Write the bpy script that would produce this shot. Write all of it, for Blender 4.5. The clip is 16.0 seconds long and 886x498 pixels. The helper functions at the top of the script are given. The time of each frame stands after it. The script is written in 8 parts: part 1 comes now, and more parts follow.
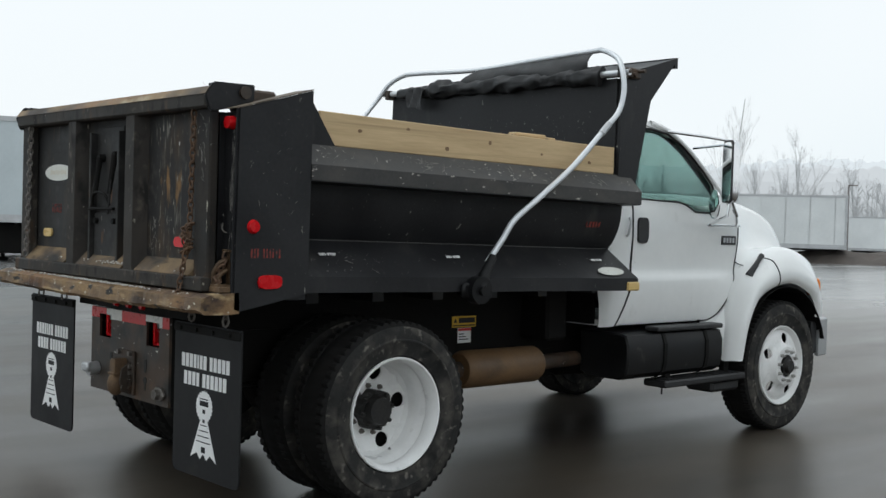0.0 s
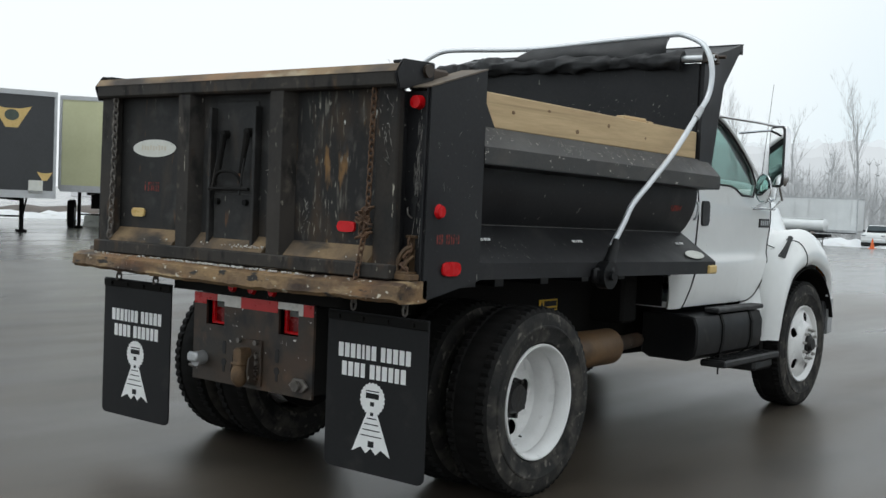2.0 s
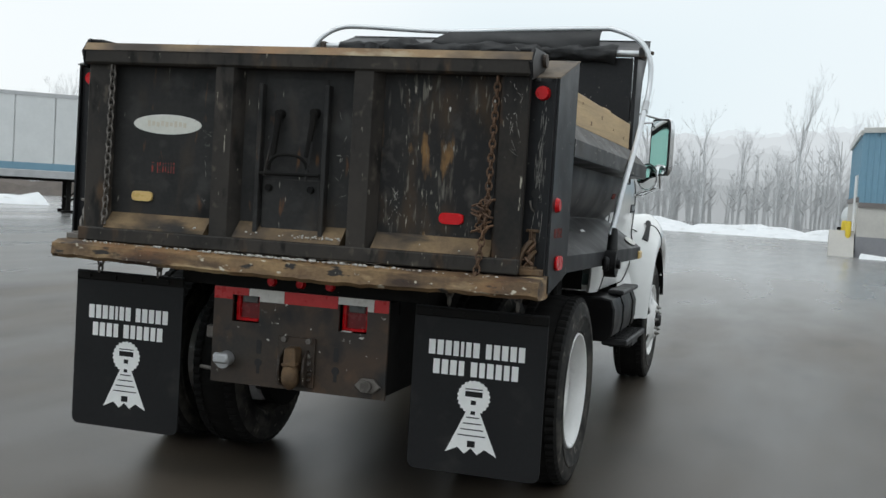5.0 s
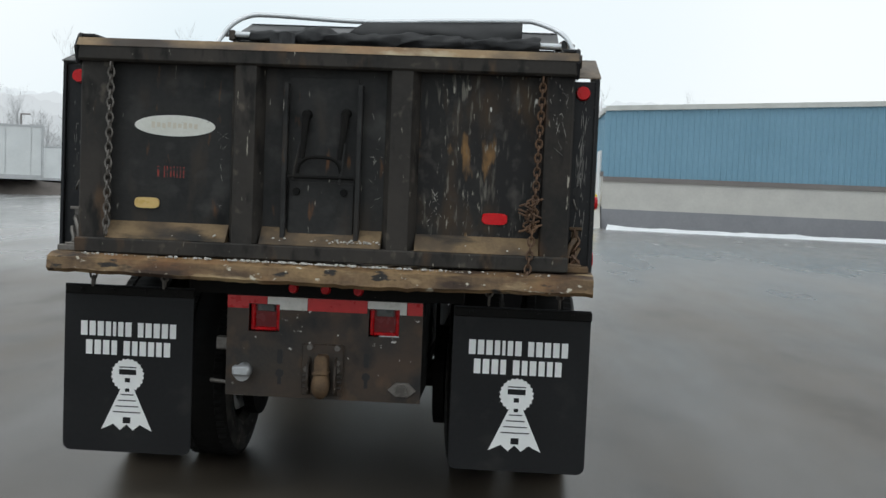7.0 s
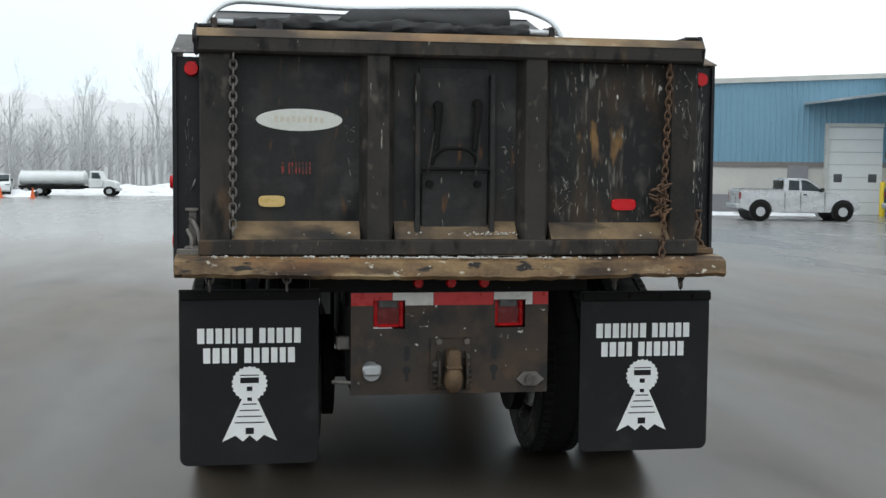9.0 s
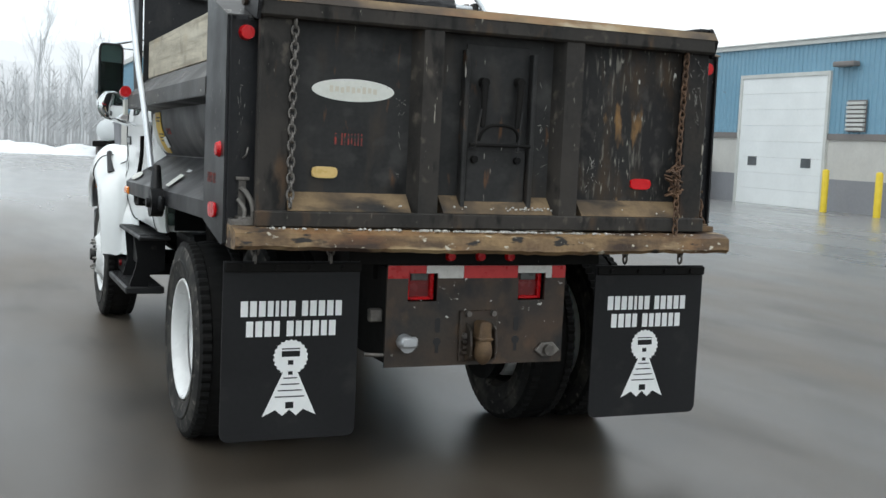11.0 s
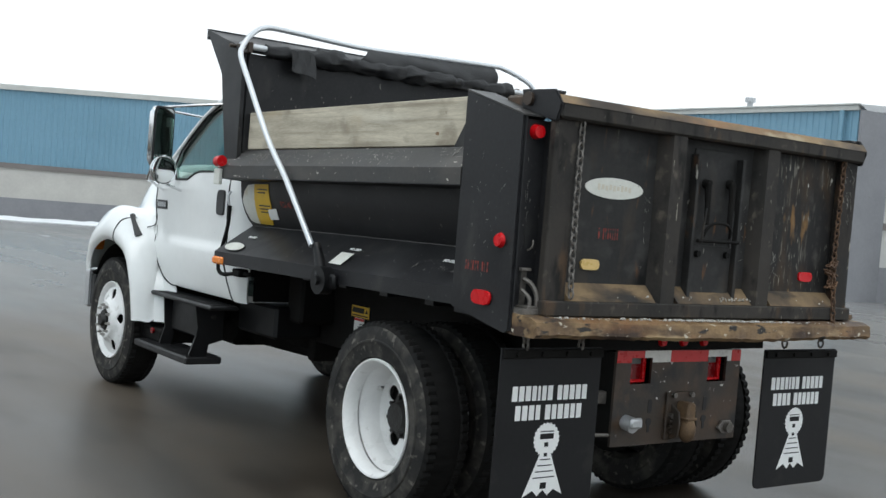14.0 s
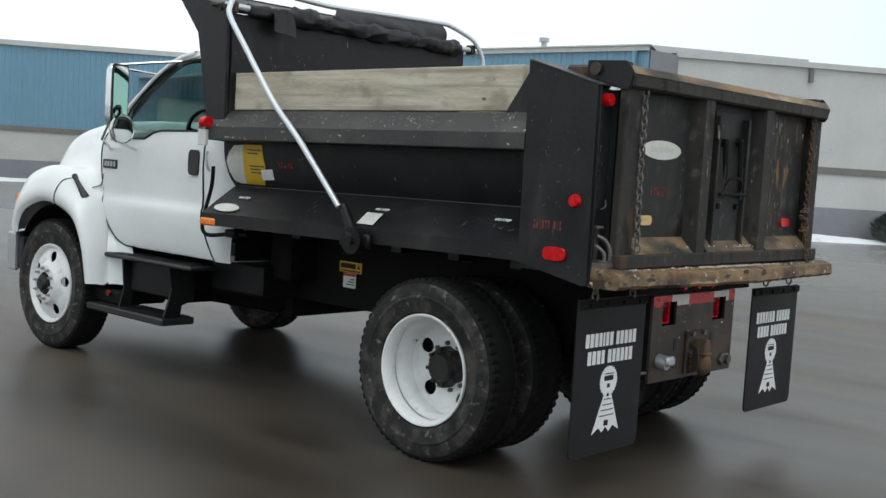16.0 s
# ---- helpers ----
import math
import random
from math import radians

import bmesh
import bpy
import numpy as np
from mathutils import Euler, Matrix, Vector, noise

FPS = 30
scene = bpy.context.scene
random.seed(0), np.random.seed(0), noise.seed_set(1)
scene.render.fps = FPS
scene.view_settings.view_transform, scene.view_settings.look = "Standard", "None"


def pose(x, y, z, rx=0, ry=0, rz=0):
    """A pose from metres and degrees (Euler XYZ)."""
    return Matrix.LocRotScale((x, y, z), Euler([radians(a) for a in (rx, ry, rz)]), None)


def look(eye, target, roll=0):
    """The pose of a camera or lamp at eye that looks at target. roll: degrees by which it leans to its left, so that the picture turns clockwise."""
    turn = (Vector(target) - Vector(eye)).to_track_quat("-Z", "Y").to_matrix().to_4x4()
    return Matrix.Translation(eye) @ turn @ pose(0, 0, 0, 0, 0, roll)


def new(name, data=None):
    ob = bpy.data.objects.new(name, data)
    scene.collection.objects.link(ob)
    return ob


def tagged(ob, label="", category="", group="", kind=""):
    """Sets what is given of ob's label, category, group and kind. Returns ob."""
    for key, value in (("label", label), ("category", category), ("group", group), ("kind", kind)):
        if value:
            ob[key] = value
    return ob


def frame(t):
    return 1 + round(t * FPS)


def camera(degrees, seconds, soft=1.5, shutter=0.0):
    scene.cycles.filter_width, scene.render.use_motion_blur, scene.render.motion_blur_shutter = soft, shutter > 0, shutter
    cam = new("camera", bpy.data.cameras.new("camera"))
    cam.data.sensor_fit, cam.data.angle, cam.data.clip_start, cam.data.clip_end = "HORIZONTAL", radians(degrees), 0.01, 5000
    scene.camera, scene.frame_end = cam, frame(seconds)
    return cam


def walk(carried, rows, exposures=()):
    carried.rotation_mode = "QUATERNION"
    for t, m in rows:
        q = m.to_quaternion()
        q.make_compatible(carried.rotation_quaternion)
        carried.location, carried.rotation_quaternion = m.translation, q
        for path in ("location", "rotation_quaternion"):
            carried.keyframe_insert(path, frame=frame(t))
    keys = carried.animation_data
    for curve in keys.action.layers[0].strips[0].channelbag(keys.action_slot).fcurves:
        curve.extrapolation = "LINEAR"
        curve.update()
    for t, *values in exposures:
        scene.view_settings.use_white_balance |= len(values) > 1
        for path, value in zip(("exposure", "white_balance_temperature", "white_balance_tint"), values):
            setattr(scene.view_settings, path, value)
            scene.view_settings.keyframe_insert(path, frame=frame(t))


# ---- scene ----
cam = camera(42.9, 16.0)
PATH = [
    (0, (5.65, -2.724, 1.49), (4.168, -1.38, 1.444), 1.7),
    (0.5, (5.306, -2.993, 1.499), (3.863, -1.612, 1.404), 2.8),
    (1, (4.975, -3.278, 1.483), (3.645, -1.79, 1.351), 2.4),
    (1.5, (4.648, -3.549, 1.467), (3.313, -2.063, 1.374), 2.0),
    (2, (4.322, -3.777, 1.495), (3.081, -2.211, 1.41), 2.3),
    (2.5, (4.008, -3.978, 1.486), (2.865, -2.344, 1.328), 2.4),
    (3, (3.67, -4.088, 1.475), (2.681, -2.352, 1.394), 2.4),
    (3.5, (3.342, -4.243, 1.505), (2.492, -2.433, 1.451), 2.5),
    (4, (2.984, -4.429, 1.511), (2.226, -2.58, 1.434), 1.1),
    (4.5, (2.602, -4.546, 1.499), (1.918, -2.668, 1.42), 0.2),
    (4.7, (2.44, -4.62, 1.485), (1.777, -2.735, 1.393), 2.0),
    (6.8, (1.01, -4.945, 1.505), (0.827, -2.958, 1.369), 2.2),
    (7, (0.842, -4.951, 1.52), (0.722, -2.959, 1.399), 2.3),
    (7.5, (0.302, -4.989, 1.534), (0.348, -2.995, 1.388), 0.8),
    (8, (-0.107, -4.979, 1.505), (0.104, -2.995, 1.375), 2.7),
    (8.5, (-0.461, -4.941, 1.508), (-0.187, -2.967, 1.343), 2.8),
    (9, (-0.814, -4.856, 1.506), (-0.503, -2.886, 1.367), 0.5),
    (9.2, (-0.93, -4.845, 1.503), (-0.63, -2.874, 1.349), 1.75),
    (11.3, (-2.37, -4.485, 1.52), (-1.552, -2.67, 1.328), 2.8),
    (11.5, (-2.487, -4.442, 1.541), (-1.687, -2.62, 1.344), 3.7),
    (12, (-2.819, -4.273, 1.525), (-1.883, -2.513, 1.359), 0.5),
    (12.5, (-3.176, -4.129, 1.539), (-2.151, -2.415, 1.437), 5.1),
    (13, (-3.556, -3.983, 1.562), (-2.46, -2.314, 1.43), 4.8),
    (13.5, (-3.891, -3.798, 1.546), (-2.763, -2.151, 1.427), 3.1),
    (14, (-4.277, -3.653, 1.562), (-3.094, -2.042, 1.491), 4.7),
    (14.5, (-4.646, -3.516, 1.596), (-3.365, -1.984, 1.484), 4.1),
    (15, (-4.967, -3.312, 1.585), (-3.599, -1.859, 1.459), 2.0),
    (15.5, (-5.258, -3.11, 1.57), (-3.819, -1.726, 1.454), 3.5),
    (16, (-5.552, -2.905, 1.591), (-4.055, -1.587, 1.437), 3.6),
]
walk(cam, [(t, look(eye, target, roll)) for t, eye, target, roll in PATH], exposures=[(0, -0.03, 6380, 10), (1, 0.0, 6380, 10), (2.5, 0.08, 6450, 10), (3.5, 0.16, 6500, 10), (4.5, 0.0, 6450, 10), (8, 0.08, 6420, 10), (9, 0.26, 6400, 10), (11.5, 0.45, 6350, 10), (12.5, 0.48, 6320, 10), (14, 0.31, 6320, 10), (16, 0.13, 6380, 10)])

# ---- world and light: a bright overcast winter sky ----
world = bpy.data.worlds.new("overcast_sky")
scene.world = world
world.use_nodes = True
wn, wl = world.node_tree.nodes, world.node_tree.links
wn.clear()
w_out = wn.new("ShaderNodeOutputWorld")
w_sky = wn.new("ShaderNodeTexSky")
w_sky.sky_type = "NISHITA"
w_sky.sun_disc = False
w_sky.sun_elevation = radians(60)
w_sky.sun_rotation = radians(225)
w_sky.dust_density = 4.0
w_bg = wn.new("ShaderNodeBackground")
w_bg.inputs[1].default_value = 0.08
w_cloud = wn.new("ShaderNodeBackground")
w_tex = wn.new("ShaderNodeTexCoord")
w_noise = wn.new("ShaderNodeTexNoise")
w_noise.inputs["Scale"].default_value = 1.1
w_noise.inputs["Detail"].default_value = 2.0
w_ramp = wn.new("ShaderNodeValToRGB")
w_ramp.color_ramp.elements[0].position, w_ramp.color_ramp.elements[0].color = 0.36, (0.76, 0.90, 0.96, 1)
w_ramp.color_ramp.elements[1].position, w_ramp.color_ramp.elements[1].color = 0.56, (1.0, 1.05, 1.06, 1)
w_cloud.inputs[1].default_value = 1.0
w_mix = wn.new("ShaderNodeMixShader")
w_mix.inputs[0].default_value = 0.92
wl.new(w_tex.outputs["Generated"], w_noise.inputs["Vector"])
wl.new(w_noise.outputs["Fac"], w_ramp.inputs[0])
wl.new(w_ramp.outputs[0], w_cloud.inputs[0])
wl.new(w_sky.outputs[0], w_bg.inputs[0])
wl.new(w_bg.outputs[0], w_mix.inputs[1])
wl.new(w_cloud.outputs[0], w_mix.inputs[2])
wl.new(w_mix.outputs[0], w_out.inputs[0])

sun = new("sun", bpy.data.lights.new("sun", "SUN"))
sun.data.energy, sun.data.angle, sun.data.color = 0.6, radians(40), (1.0, 0.98, 0.94)
sun.matrix_world = look((-6, -4.5, 14), (0, 0, 0))


# ---- materials ----
def mk(name, c1, c2, rough=0.5, metal=0.0, scale=6.0, fine=60.0, bump=0.15, stretch=(1, 1, 1), wear=(), rvar=0.12, spec=0.5, coat=0.0):
    """A surface with slow and fine variation between two colours, relief, and layers of wear (colour, scale, stretch, low, high)."""
    m = bpy.data.materials.new(name)
    m.use_nodes = True
    n, l = m.node_tree.nodes, m.node_tree.links
    b = n["Principled BSDF"]
    tc = n.new("ShaderNodeTexCoord")

    def tex(sc, st, det=4.0):
        mp = n.new("ShaderNodeMapping")
        mp.inputs["Scale"].default_value = st
        l.new(tc.outputs["Object"], mp.inputs["Vector"])
        t = n.new("ShaderNodeTexNoise")
        t.inputs["Scale"].default_value, t.inputs["Detail"].default_value = sc, det
        l.new(mp.outputs[0], t.inputs["Vector"])
        return t

    def mixed(fac, a, bb):
        x = n.new("ShaderNodeMix")
        x.data_type = "RGBA"
        l.new(fac, x.inputs["Factor"])
        for sock, v in ((x.inputs[6], a), (x.inputs[7], bb)):
            if isinstance(v, tuple):
                sock.default_value = (*v, 1)
            else:
                l.new(v, sock)
        return x.outputs[2]

    def remap(sock, lo, hi, a=0.0, z=1.0):
        r = n.new("ShaderNodeMapRange")
        r.inputs["From Min"].default_value, r.inputs["From Max"].default_value = lo, hi
        r.inputs["To Min"].default_value, r.inputs["To Max"].default_value = a, z
        l.new(sock, r.inputs["Value"])
        return r.outputs[0]

    slow, quick = tex(scale, stretch), tex(fine, stretch, 3.0)
    add = n.new("ShaderNodeMath")
    add.operation = "MULTIPLY_ADD"
    add.inputs[1].default_value = 0.35
    l.new(quick.outputs["Fac"], add.inputs[0])
    l.new(slow.outputs["Fac"], add.inputs[2])
    col = mixed(remap(add.outputs[0], 0.45, 0.9), c1, c2)
    for wc, ws, wst, lo, hi in wear:
        col = mixed(remap(tex(ws, wst, 6.0).outputs["Fac"], lo, hi), col, wc)
    l.new(col, b.inputs["Base Color"])
    l.new(remap(slow.outputs["Fac"], 0.3, 0.7, max(0.03, rough - rvar), min(1, rough + rvar)), b.inputs["Roughness"])
    b.inputs["Metallic"].default_value = metal
    b.inputs["Specular IOR Level"].default_value = spec
    b.inputs["Coat Weight"].default_value = coat
    b.inputs["Coat Roughness"].default_value = 0.08
    if bump:
        bp = n.new("ShaderNodeBump")
        bp.inputs["Strength"].default_value, bp.inputs["Distance"].default_value = bump, 0.01
        l.new(add.outputs[0], bp.inputs["Height"])
        l.new(bp.outputs[0], b.inputs["Normal"])
    return m


def glass(name, tint, rough=0.02):
    m = bpy.data.materials.new(name)
    m.use_nodes = True
    b = m.node_tree.nodes["Principled BSDF"]
    b.inputs["Base Color"].default_value = (*tint, 1)
    b.inputs["Roughness"].default_value = rough
    b.inputs["Transmission Weight"].default_value = 1.0
    b.inputs["IOR"].default_value = 1.12
    return m


WHITE = (0.62, 0.60, 0.55)
RUST = (0.13, 0.062, 0.028)
M_BED = mk("black_bed_paint", (0.011, 0.011, 0.0125), (0.025, 0.025, 0.0265), 0.45, 0, 3, 50, 0.06, spec=0.25,
           wear=(((0.055, 0.052, 0.048), 5, (1, 1, 0.4), 0.60, 0.85), ((0.26, 0.25, 0.22), 34, (1, 1, 0.45), 0.705, 0.75), ((0.11, 0.10, 0.095), 70, (1, 1, 0.6), 0.69, 0.76)))
M_RAIL = mk("worn_rail_paint", (0.026, 0.026, 0.026), (0.060, 0.057, 0.054), 0.5, 0, 4, 60, 0.1, spec=0.4,
            wear=(((0.085, 0.075, 0.065), 6, (1, 0.5, 1), 0.5, 0.8), ((0.03, 0.03, 0.03), 2.2, (1, 1, 1), 0.62, 0.7), ((0.48, 0.45, 0.40), 42, (1, 0.6, 1), 0.662, 0.715)))
M_DARK = mk("black_recess_paint", (0.010, 0.010, 0.011), (0.020, 0.020, 0.020), 0.4, 0, 3, 40, 0.05)
M_GATE = mk("scraped_gate_paint", (0.017, 0.017, 0.017), (0.037, 0.036, 0.035), 0.6, 0, 4, 45, 0.12, spec=0.22,
            wear=(((0.058, 0.045, 0.034), 4, (1.6, 1, 0.5), 0.56, 0.78), ((0.062, 0.060, 0.057), 5.5, (1, 1, 1.3), 0.54, 0.76), (RUST, 10, (2.2, 1, 0.55), 0.64, 0.76), ((0.006, 0.006, 0.006), 3.2, (1, 1, 1), 0.55, 0.68), ((0.36, 0.34, 0.30), 20, (2.4, 1, 0.42), 0.695, 0.75)))
M_SCRAPE = mk("heavily_scraped_gate_paint", (0.013, 0.013, 0.013), (0.032, 0.030, 0.028), 0.6, 0, 4, 45, 0.14, spec=0.22,
            wear=(((0.070, 0.045, 0.026), 4, (1.6, 1, 0.5), 0.52, 0.72), ((0.22, 0.125, 0.05), 6, (2.2, 1, 0.55), 0.61, 0.67), ((0.20, 0.185, 0.155), 14, (2.6, 1, 0.36), 0.58, 0.70), ((0.34, 0.32, 0.27), 34, (2.0, 1, 0.45), 0.63, 0.72), ((0.017, 0.016, 0.016), 3.0, (1, 1, 0.8), 0.45, 0.56), ((0.06, 0.055, 0.05), 7, (1.4, 1, 1.2), 0.56, 0.72), (WHITE, 12, (2.2, 1, 0.7), 0.70, 0.735)))
M_FRAME = mk("rusted_gate_frame", (0.018, 0.017, 0.016), (0.042, 0.038, 0.034), 0.65, 0, 5, 50, 0.18, spec=0.22,
             wear=(((0.052, 0.045, 0.039), 3, (1, 1, 0.6), 0.44, 0.68), ((0.105, 0.062, 0.034), 6, (1.3, 1, 0.5), 0.61, 0.78), ((0.10, 0.085, 0.07), 15, (1, 1, 0.8), 0.60, 0.74), ((0.014, 0.013, 0.012), 9, (1.5, 1, 0.6), 0.56, 0.68), ((0.40, 0.37, 0.31), 24, (2.5, 1, 0.5), 0.69, 0.75)))
M_STILE = mk("rust_eaten_stile", (0.017, 0.016, 0.015), (0.040, 0.034, 0.029), 0.65, 0, 5, 50, 0.25, spec=0.22,
             wear=(((0.095, 0.052, 0.028), 5, (1.2, 1, 0.6), 0.57, 0.77), ((0.18, 0.095, 0.045), 11, (1.4, 1, 0.7), 0.66, 0.78), ((0.013, 0.012, 0.012), 8, (1.5, 1, 0.6), 0.54, 0.66), ((0.40, 0.37, 0.31), 24, (2.5, 1, 0.5), 0.66, 0.71)))
M_CAP = mk("dusty_post_cap", (0.085, 0.065, 0.048), (0.19, 0.15, 0.11), 0.75, 0, 6, 60, 0.3, wear=(((0.05, 0.042, 0.035), 8, (1, 1, 1), 0.52, 0.66),))
M_SILL = mk("rusty_dirty_steel", (0.115, 0.064, 0.030), (0.31, 0.200, 0.096), 0.62, 0, 6, 55, 0.6,
            wear=(((0.20, 0.085, 0.030), 2.6, (0.8, 1, 1.5), 0.50, 0.70), ((0.045, 0.025, 0.015), 5, (0.5, 1, 1.8), 0.46, 0.60), ((0.42, 0.30, 0.16), 8, (0.5, 1, 1.6), 0.58, 0.70), ((0.018, 0.015, 0.013), 14, (0.6, 1, 1.6), 0.60, 0.66), ((0.55, 0.50, 0.40), 26, (0.8, 1, 1.4), 0.65, 0.69)))
M_DIRT = mk("packed_tan_dirt", (0.10, 0.066, 0.036), (0.22, 0.150, 0.080), 0.8, 0, 8, 80, 0.5,
            wear=(((0.035, 0.026, 0.02), 5, (1, 1, 1), 0.46, 0.68), ((0.24, 0.16, 0.075), 9, (0.6, 1, 1), 0.60, 0.74), ((0.015, 0.014, 0.013), 6, (0.4, 1, 1.6), 0.58, 0.70)))
M_TOP = mk("rusty_top_rail", (0.17, 0.11, 0.055), (0.32, 0.215, 0.11), 0.6, 0, 5, 50, 0.2,
           wear=(((0.26, 0.115, 0.040), 4, (0.5, 1, 1), 0.50, 0.68), ((0.045, 0.032, 0.023), 3, (0.6, 1, 1), 0.48, 0.64), ((0.40, 0.33, 0.22), 9, (0.5, 1, 1), 0.62, 0.72)))
M_HITCH = mk("rust_stained_plate", (0.014, 0.013, 0.012), (0.045, 0.034, 0.025), 0.55, 0, 5, 60, 0.2,
             wear=(((0.070, 0.040, 0.023), 3, (1, 1, 1.3), 0.38, 0.74), ((0.14, 0.075, 0.036), 7, (1, 1, 0.9), 0.55, 0.88), ((0.008, 0.008, 0.008), 5, (1, 1, 0.8), 0.53, 0.66), (WHITE, 30, (1, 1, 1), 0.70, 0.73)))
M_HOOK = mk("rusty_cast_hook", (0.070, 0.042, 0.023), (0.155, 0.095, 0.048), 0.65, 0.1, 14, 90, 0.4)
M_CHASSIS = mk("black_chassis_grime", (0.006, 0.006, 0.006), (0.013, 0.012, 0.011), 0.7, 0, 5, 60, 0.2, spec=0.12)
M_RUBBER = mk("tyre_rubber", (0.011, 0.011, 0.011), (0.030, 0.029, 0.027), 0.8, 0, 7, 70, 0.25, spec=0.3,
              wear=(((0.070, 0.064, 0.056), 9, (1, 1, 1), 0.46, 0.66), ((0.17, 0.155, 0.135), 22, (1, 1, 1), 0.60, 0.74), ((0.008, 0.008, 0.008), 5, (1, 1, 1), 0.56, 0.70)))
M_TREAD = mk("dark_tread_rubber", (0.006, 0.006, 0.006), (0.014, 0.013, 0.012), 0.85, 0, 9, 70, 0.2, spec=0.2)
M_FLAP = mk("black_rubber_flap", (0.008, 0.008, 0.009), (0.014, 0.014, 0.015), 0.55, 0, 3, 60, 0.05, spec=0.25,
            wear=(((0.030, 0.029, 0.027), 6, (1, 1, 1), 0.62, 0.85),))
M_PRINT = mk("white_print", (0.78, 0.78, 0.77), (0.84, 0.84, 0.83), 0.6, 0, 20, 90, 0.0)
M_WHITE = mk("white_truck_paint", (0.80, 0.81, 0.80), (0.86, 0.87, 0.86), 0.22, 0, 2, 20, 0.0, coat=0.5, rvar=0.05,
             wear=(((0.52, 0.51, 0.48), 5, (1, 1, 0.6), 0.66, 0.95),))
M_RIM = mk("white_wheel_paint", (0.76, 0.76, 0.75), (0.85, 0.85, 0.84), 0.35, 0, 8, 60, 0.03,
           wear=(((0.30, 0.27, 0.23), 9, (1, 1, 1), 0.66, 0.82),))
M_STEELDIM = mk("dim_clear_lens", (0.07, 0.075, 0.07), (0.11, 0.115, 0.11), 0.3, 0, 20, 60, 0.0)
M_HUB = mk("greasy_hub_iron", (0.010, 0.010, 0.010), (0.026, 0.024, 0.022), 0.5, 0.2, 20, 90, 0.5)
M_NUT = mk("steel_nuts", (0.35, 0.34, 0.32), (0.55, 0.54, 0.52), 0.35, 0.9, 30, 90, 0.05)
M_ALU = mk("aluminium_pipe", (0.62, 0.64, 0.66), (0.74, 0.76, 0.78), 0.42, 0.55, 6, 60, 0.06)
M_CHROME = mk("polished_steel", (0.70, 0.71, 0.72), (0.80, 0.81, 0.82), 0.12, 1.0, 8, 60, 0.0, rvar=0.05)
M_MIRROR = mk("mirror_glass", (0.84, 0.86, 0.86), (0.88, 0.90, 0.90), 0.03, 1.0, 3, 20, 0.0, rvar=0.01)
M_CHAIN = mk("dull_chain_steel", (0.11, 0.10, 0.09), (0.24, 0.22, 0.20), 0.5, 0.6, 20, 90, 0.2)
M_RCHAIN = mk("rusty_chain_steel", (0.07, 0.04, 0.025), (0.16, 0.09, 0.05), 0.7, 0.2, 20, 90, 0.2)
M_TARP = mk("black_mesh_tarp", (0.009, 0.009, 0.010), (0.024, 0.024, 0.025), 0.6, 0, 10, 120, 0.4)
M_PLANK = mk("new_pine_plank", (0.47, 0.325, 0.17), (0.66, 0.49, 0.28), 0.65, 0, 3, 30, 0.12, stretch=(4, 0.35, 5),
             wear=(((0.30, 0.20, 0.11), 7, (1, 1, 2), 0.70, 0.80), ((0.44, 0.31, 0.17), 4, (3, 0.12, 9), 0.58, 0.74)))
M_GREY = mk("weathered_grey_plank", (0.36, 0.315, 0.24), (0.64, 0.58, 0.46), 0.8, 0, 4, 40, 0.25, stretch=(3, 0.6, 4),
            wear=(((0.27, 0.23, 0.17), 6, (2, 0.16, 6), 0.52, 0.74), ((0.25, 0.21, 0.155), 4.5, (1, 0.8, 1.3), 0.54, 0.70), ((0.50, 0.41, 0.27), 3, (1, 0.8, 1), 0.58, 0.74), ((0.68, 0.63, 0.52), 3, (1, 0.4, 3), 0.56, 0.76), ((0.14, 0.10, 0.07), 10, (1, 1, 1.5), 0.74, 0.80)))
M_KNOT = mk("dark_wood_knot", (0.16, 0.09, 0.045), (0.26, 0.16, 0.085), 0.7, 0, 40, 120, 0.1)
M_SEAM = mk("black_gap_rubber", (0.012, 0.012, 0.012), (0.02, 0.02, 0.02), 0.7)
M_PLASTIC = mk("black_plastic", (0.012, 0.012, 0.013), (0.022, 0.022, 0.023), 0.5, 0, 8, 90, 0.1)
M_TANK = mk("black_tank_paint", (0.005, 0.005, 0.006), (0.012, 0.012, 0.012), 0.42, 0, 4, 60, 0.06, spec=0.22,
            wear=(((0.10, 0.09, 0.08), 7, (1, 1, 1), 0.66, 0.82),))
M_BROWN = mk("brown_coated_tank", (0.12, 0.068, 0.032), (0.20, 0.115, 0.052), 0.6, 0, 5, 60, 0.2,
             wear=(((0.06, 0.04, 0.025), 4, (1, 0.6, 1), 0.56, 0.75),))
M_RED = mk("red_lens", (0.52, 0.004, 0.008), (0.62, 0.006, 0.010), 0.25, 0, 20, 60, 0.0, spec=0.3)
M_DRED = mk("dark_red_lens", (0.14, 0.004, 0.006), (0.22, 0.006, 0.008), 0.25, 0, 20, 60, 0.0)
M_AMBER = mk("amber_lens", (0.80, 0.20, 0.02), (0.88, 0.27, 0.03), 0.2, 0, 20, 60, 0.0)
M_PALEAMB = mk("faded_amber_reflector", (0.62, 0.42, 0.14), (0.70, 0.50, 0.20), 0.35, 0, 20, 60, 0.0)
M_STENCIL = mk("faded_red_stencil", (0.16, 0.026, 0.020), (0.30, 0.045, 0.032), 0.7, 0, 30, 90, 0.0,
               wear=(((0.02, 0.02, 0.02), 45, (1, 1, 1), 0.45, 0.60),))
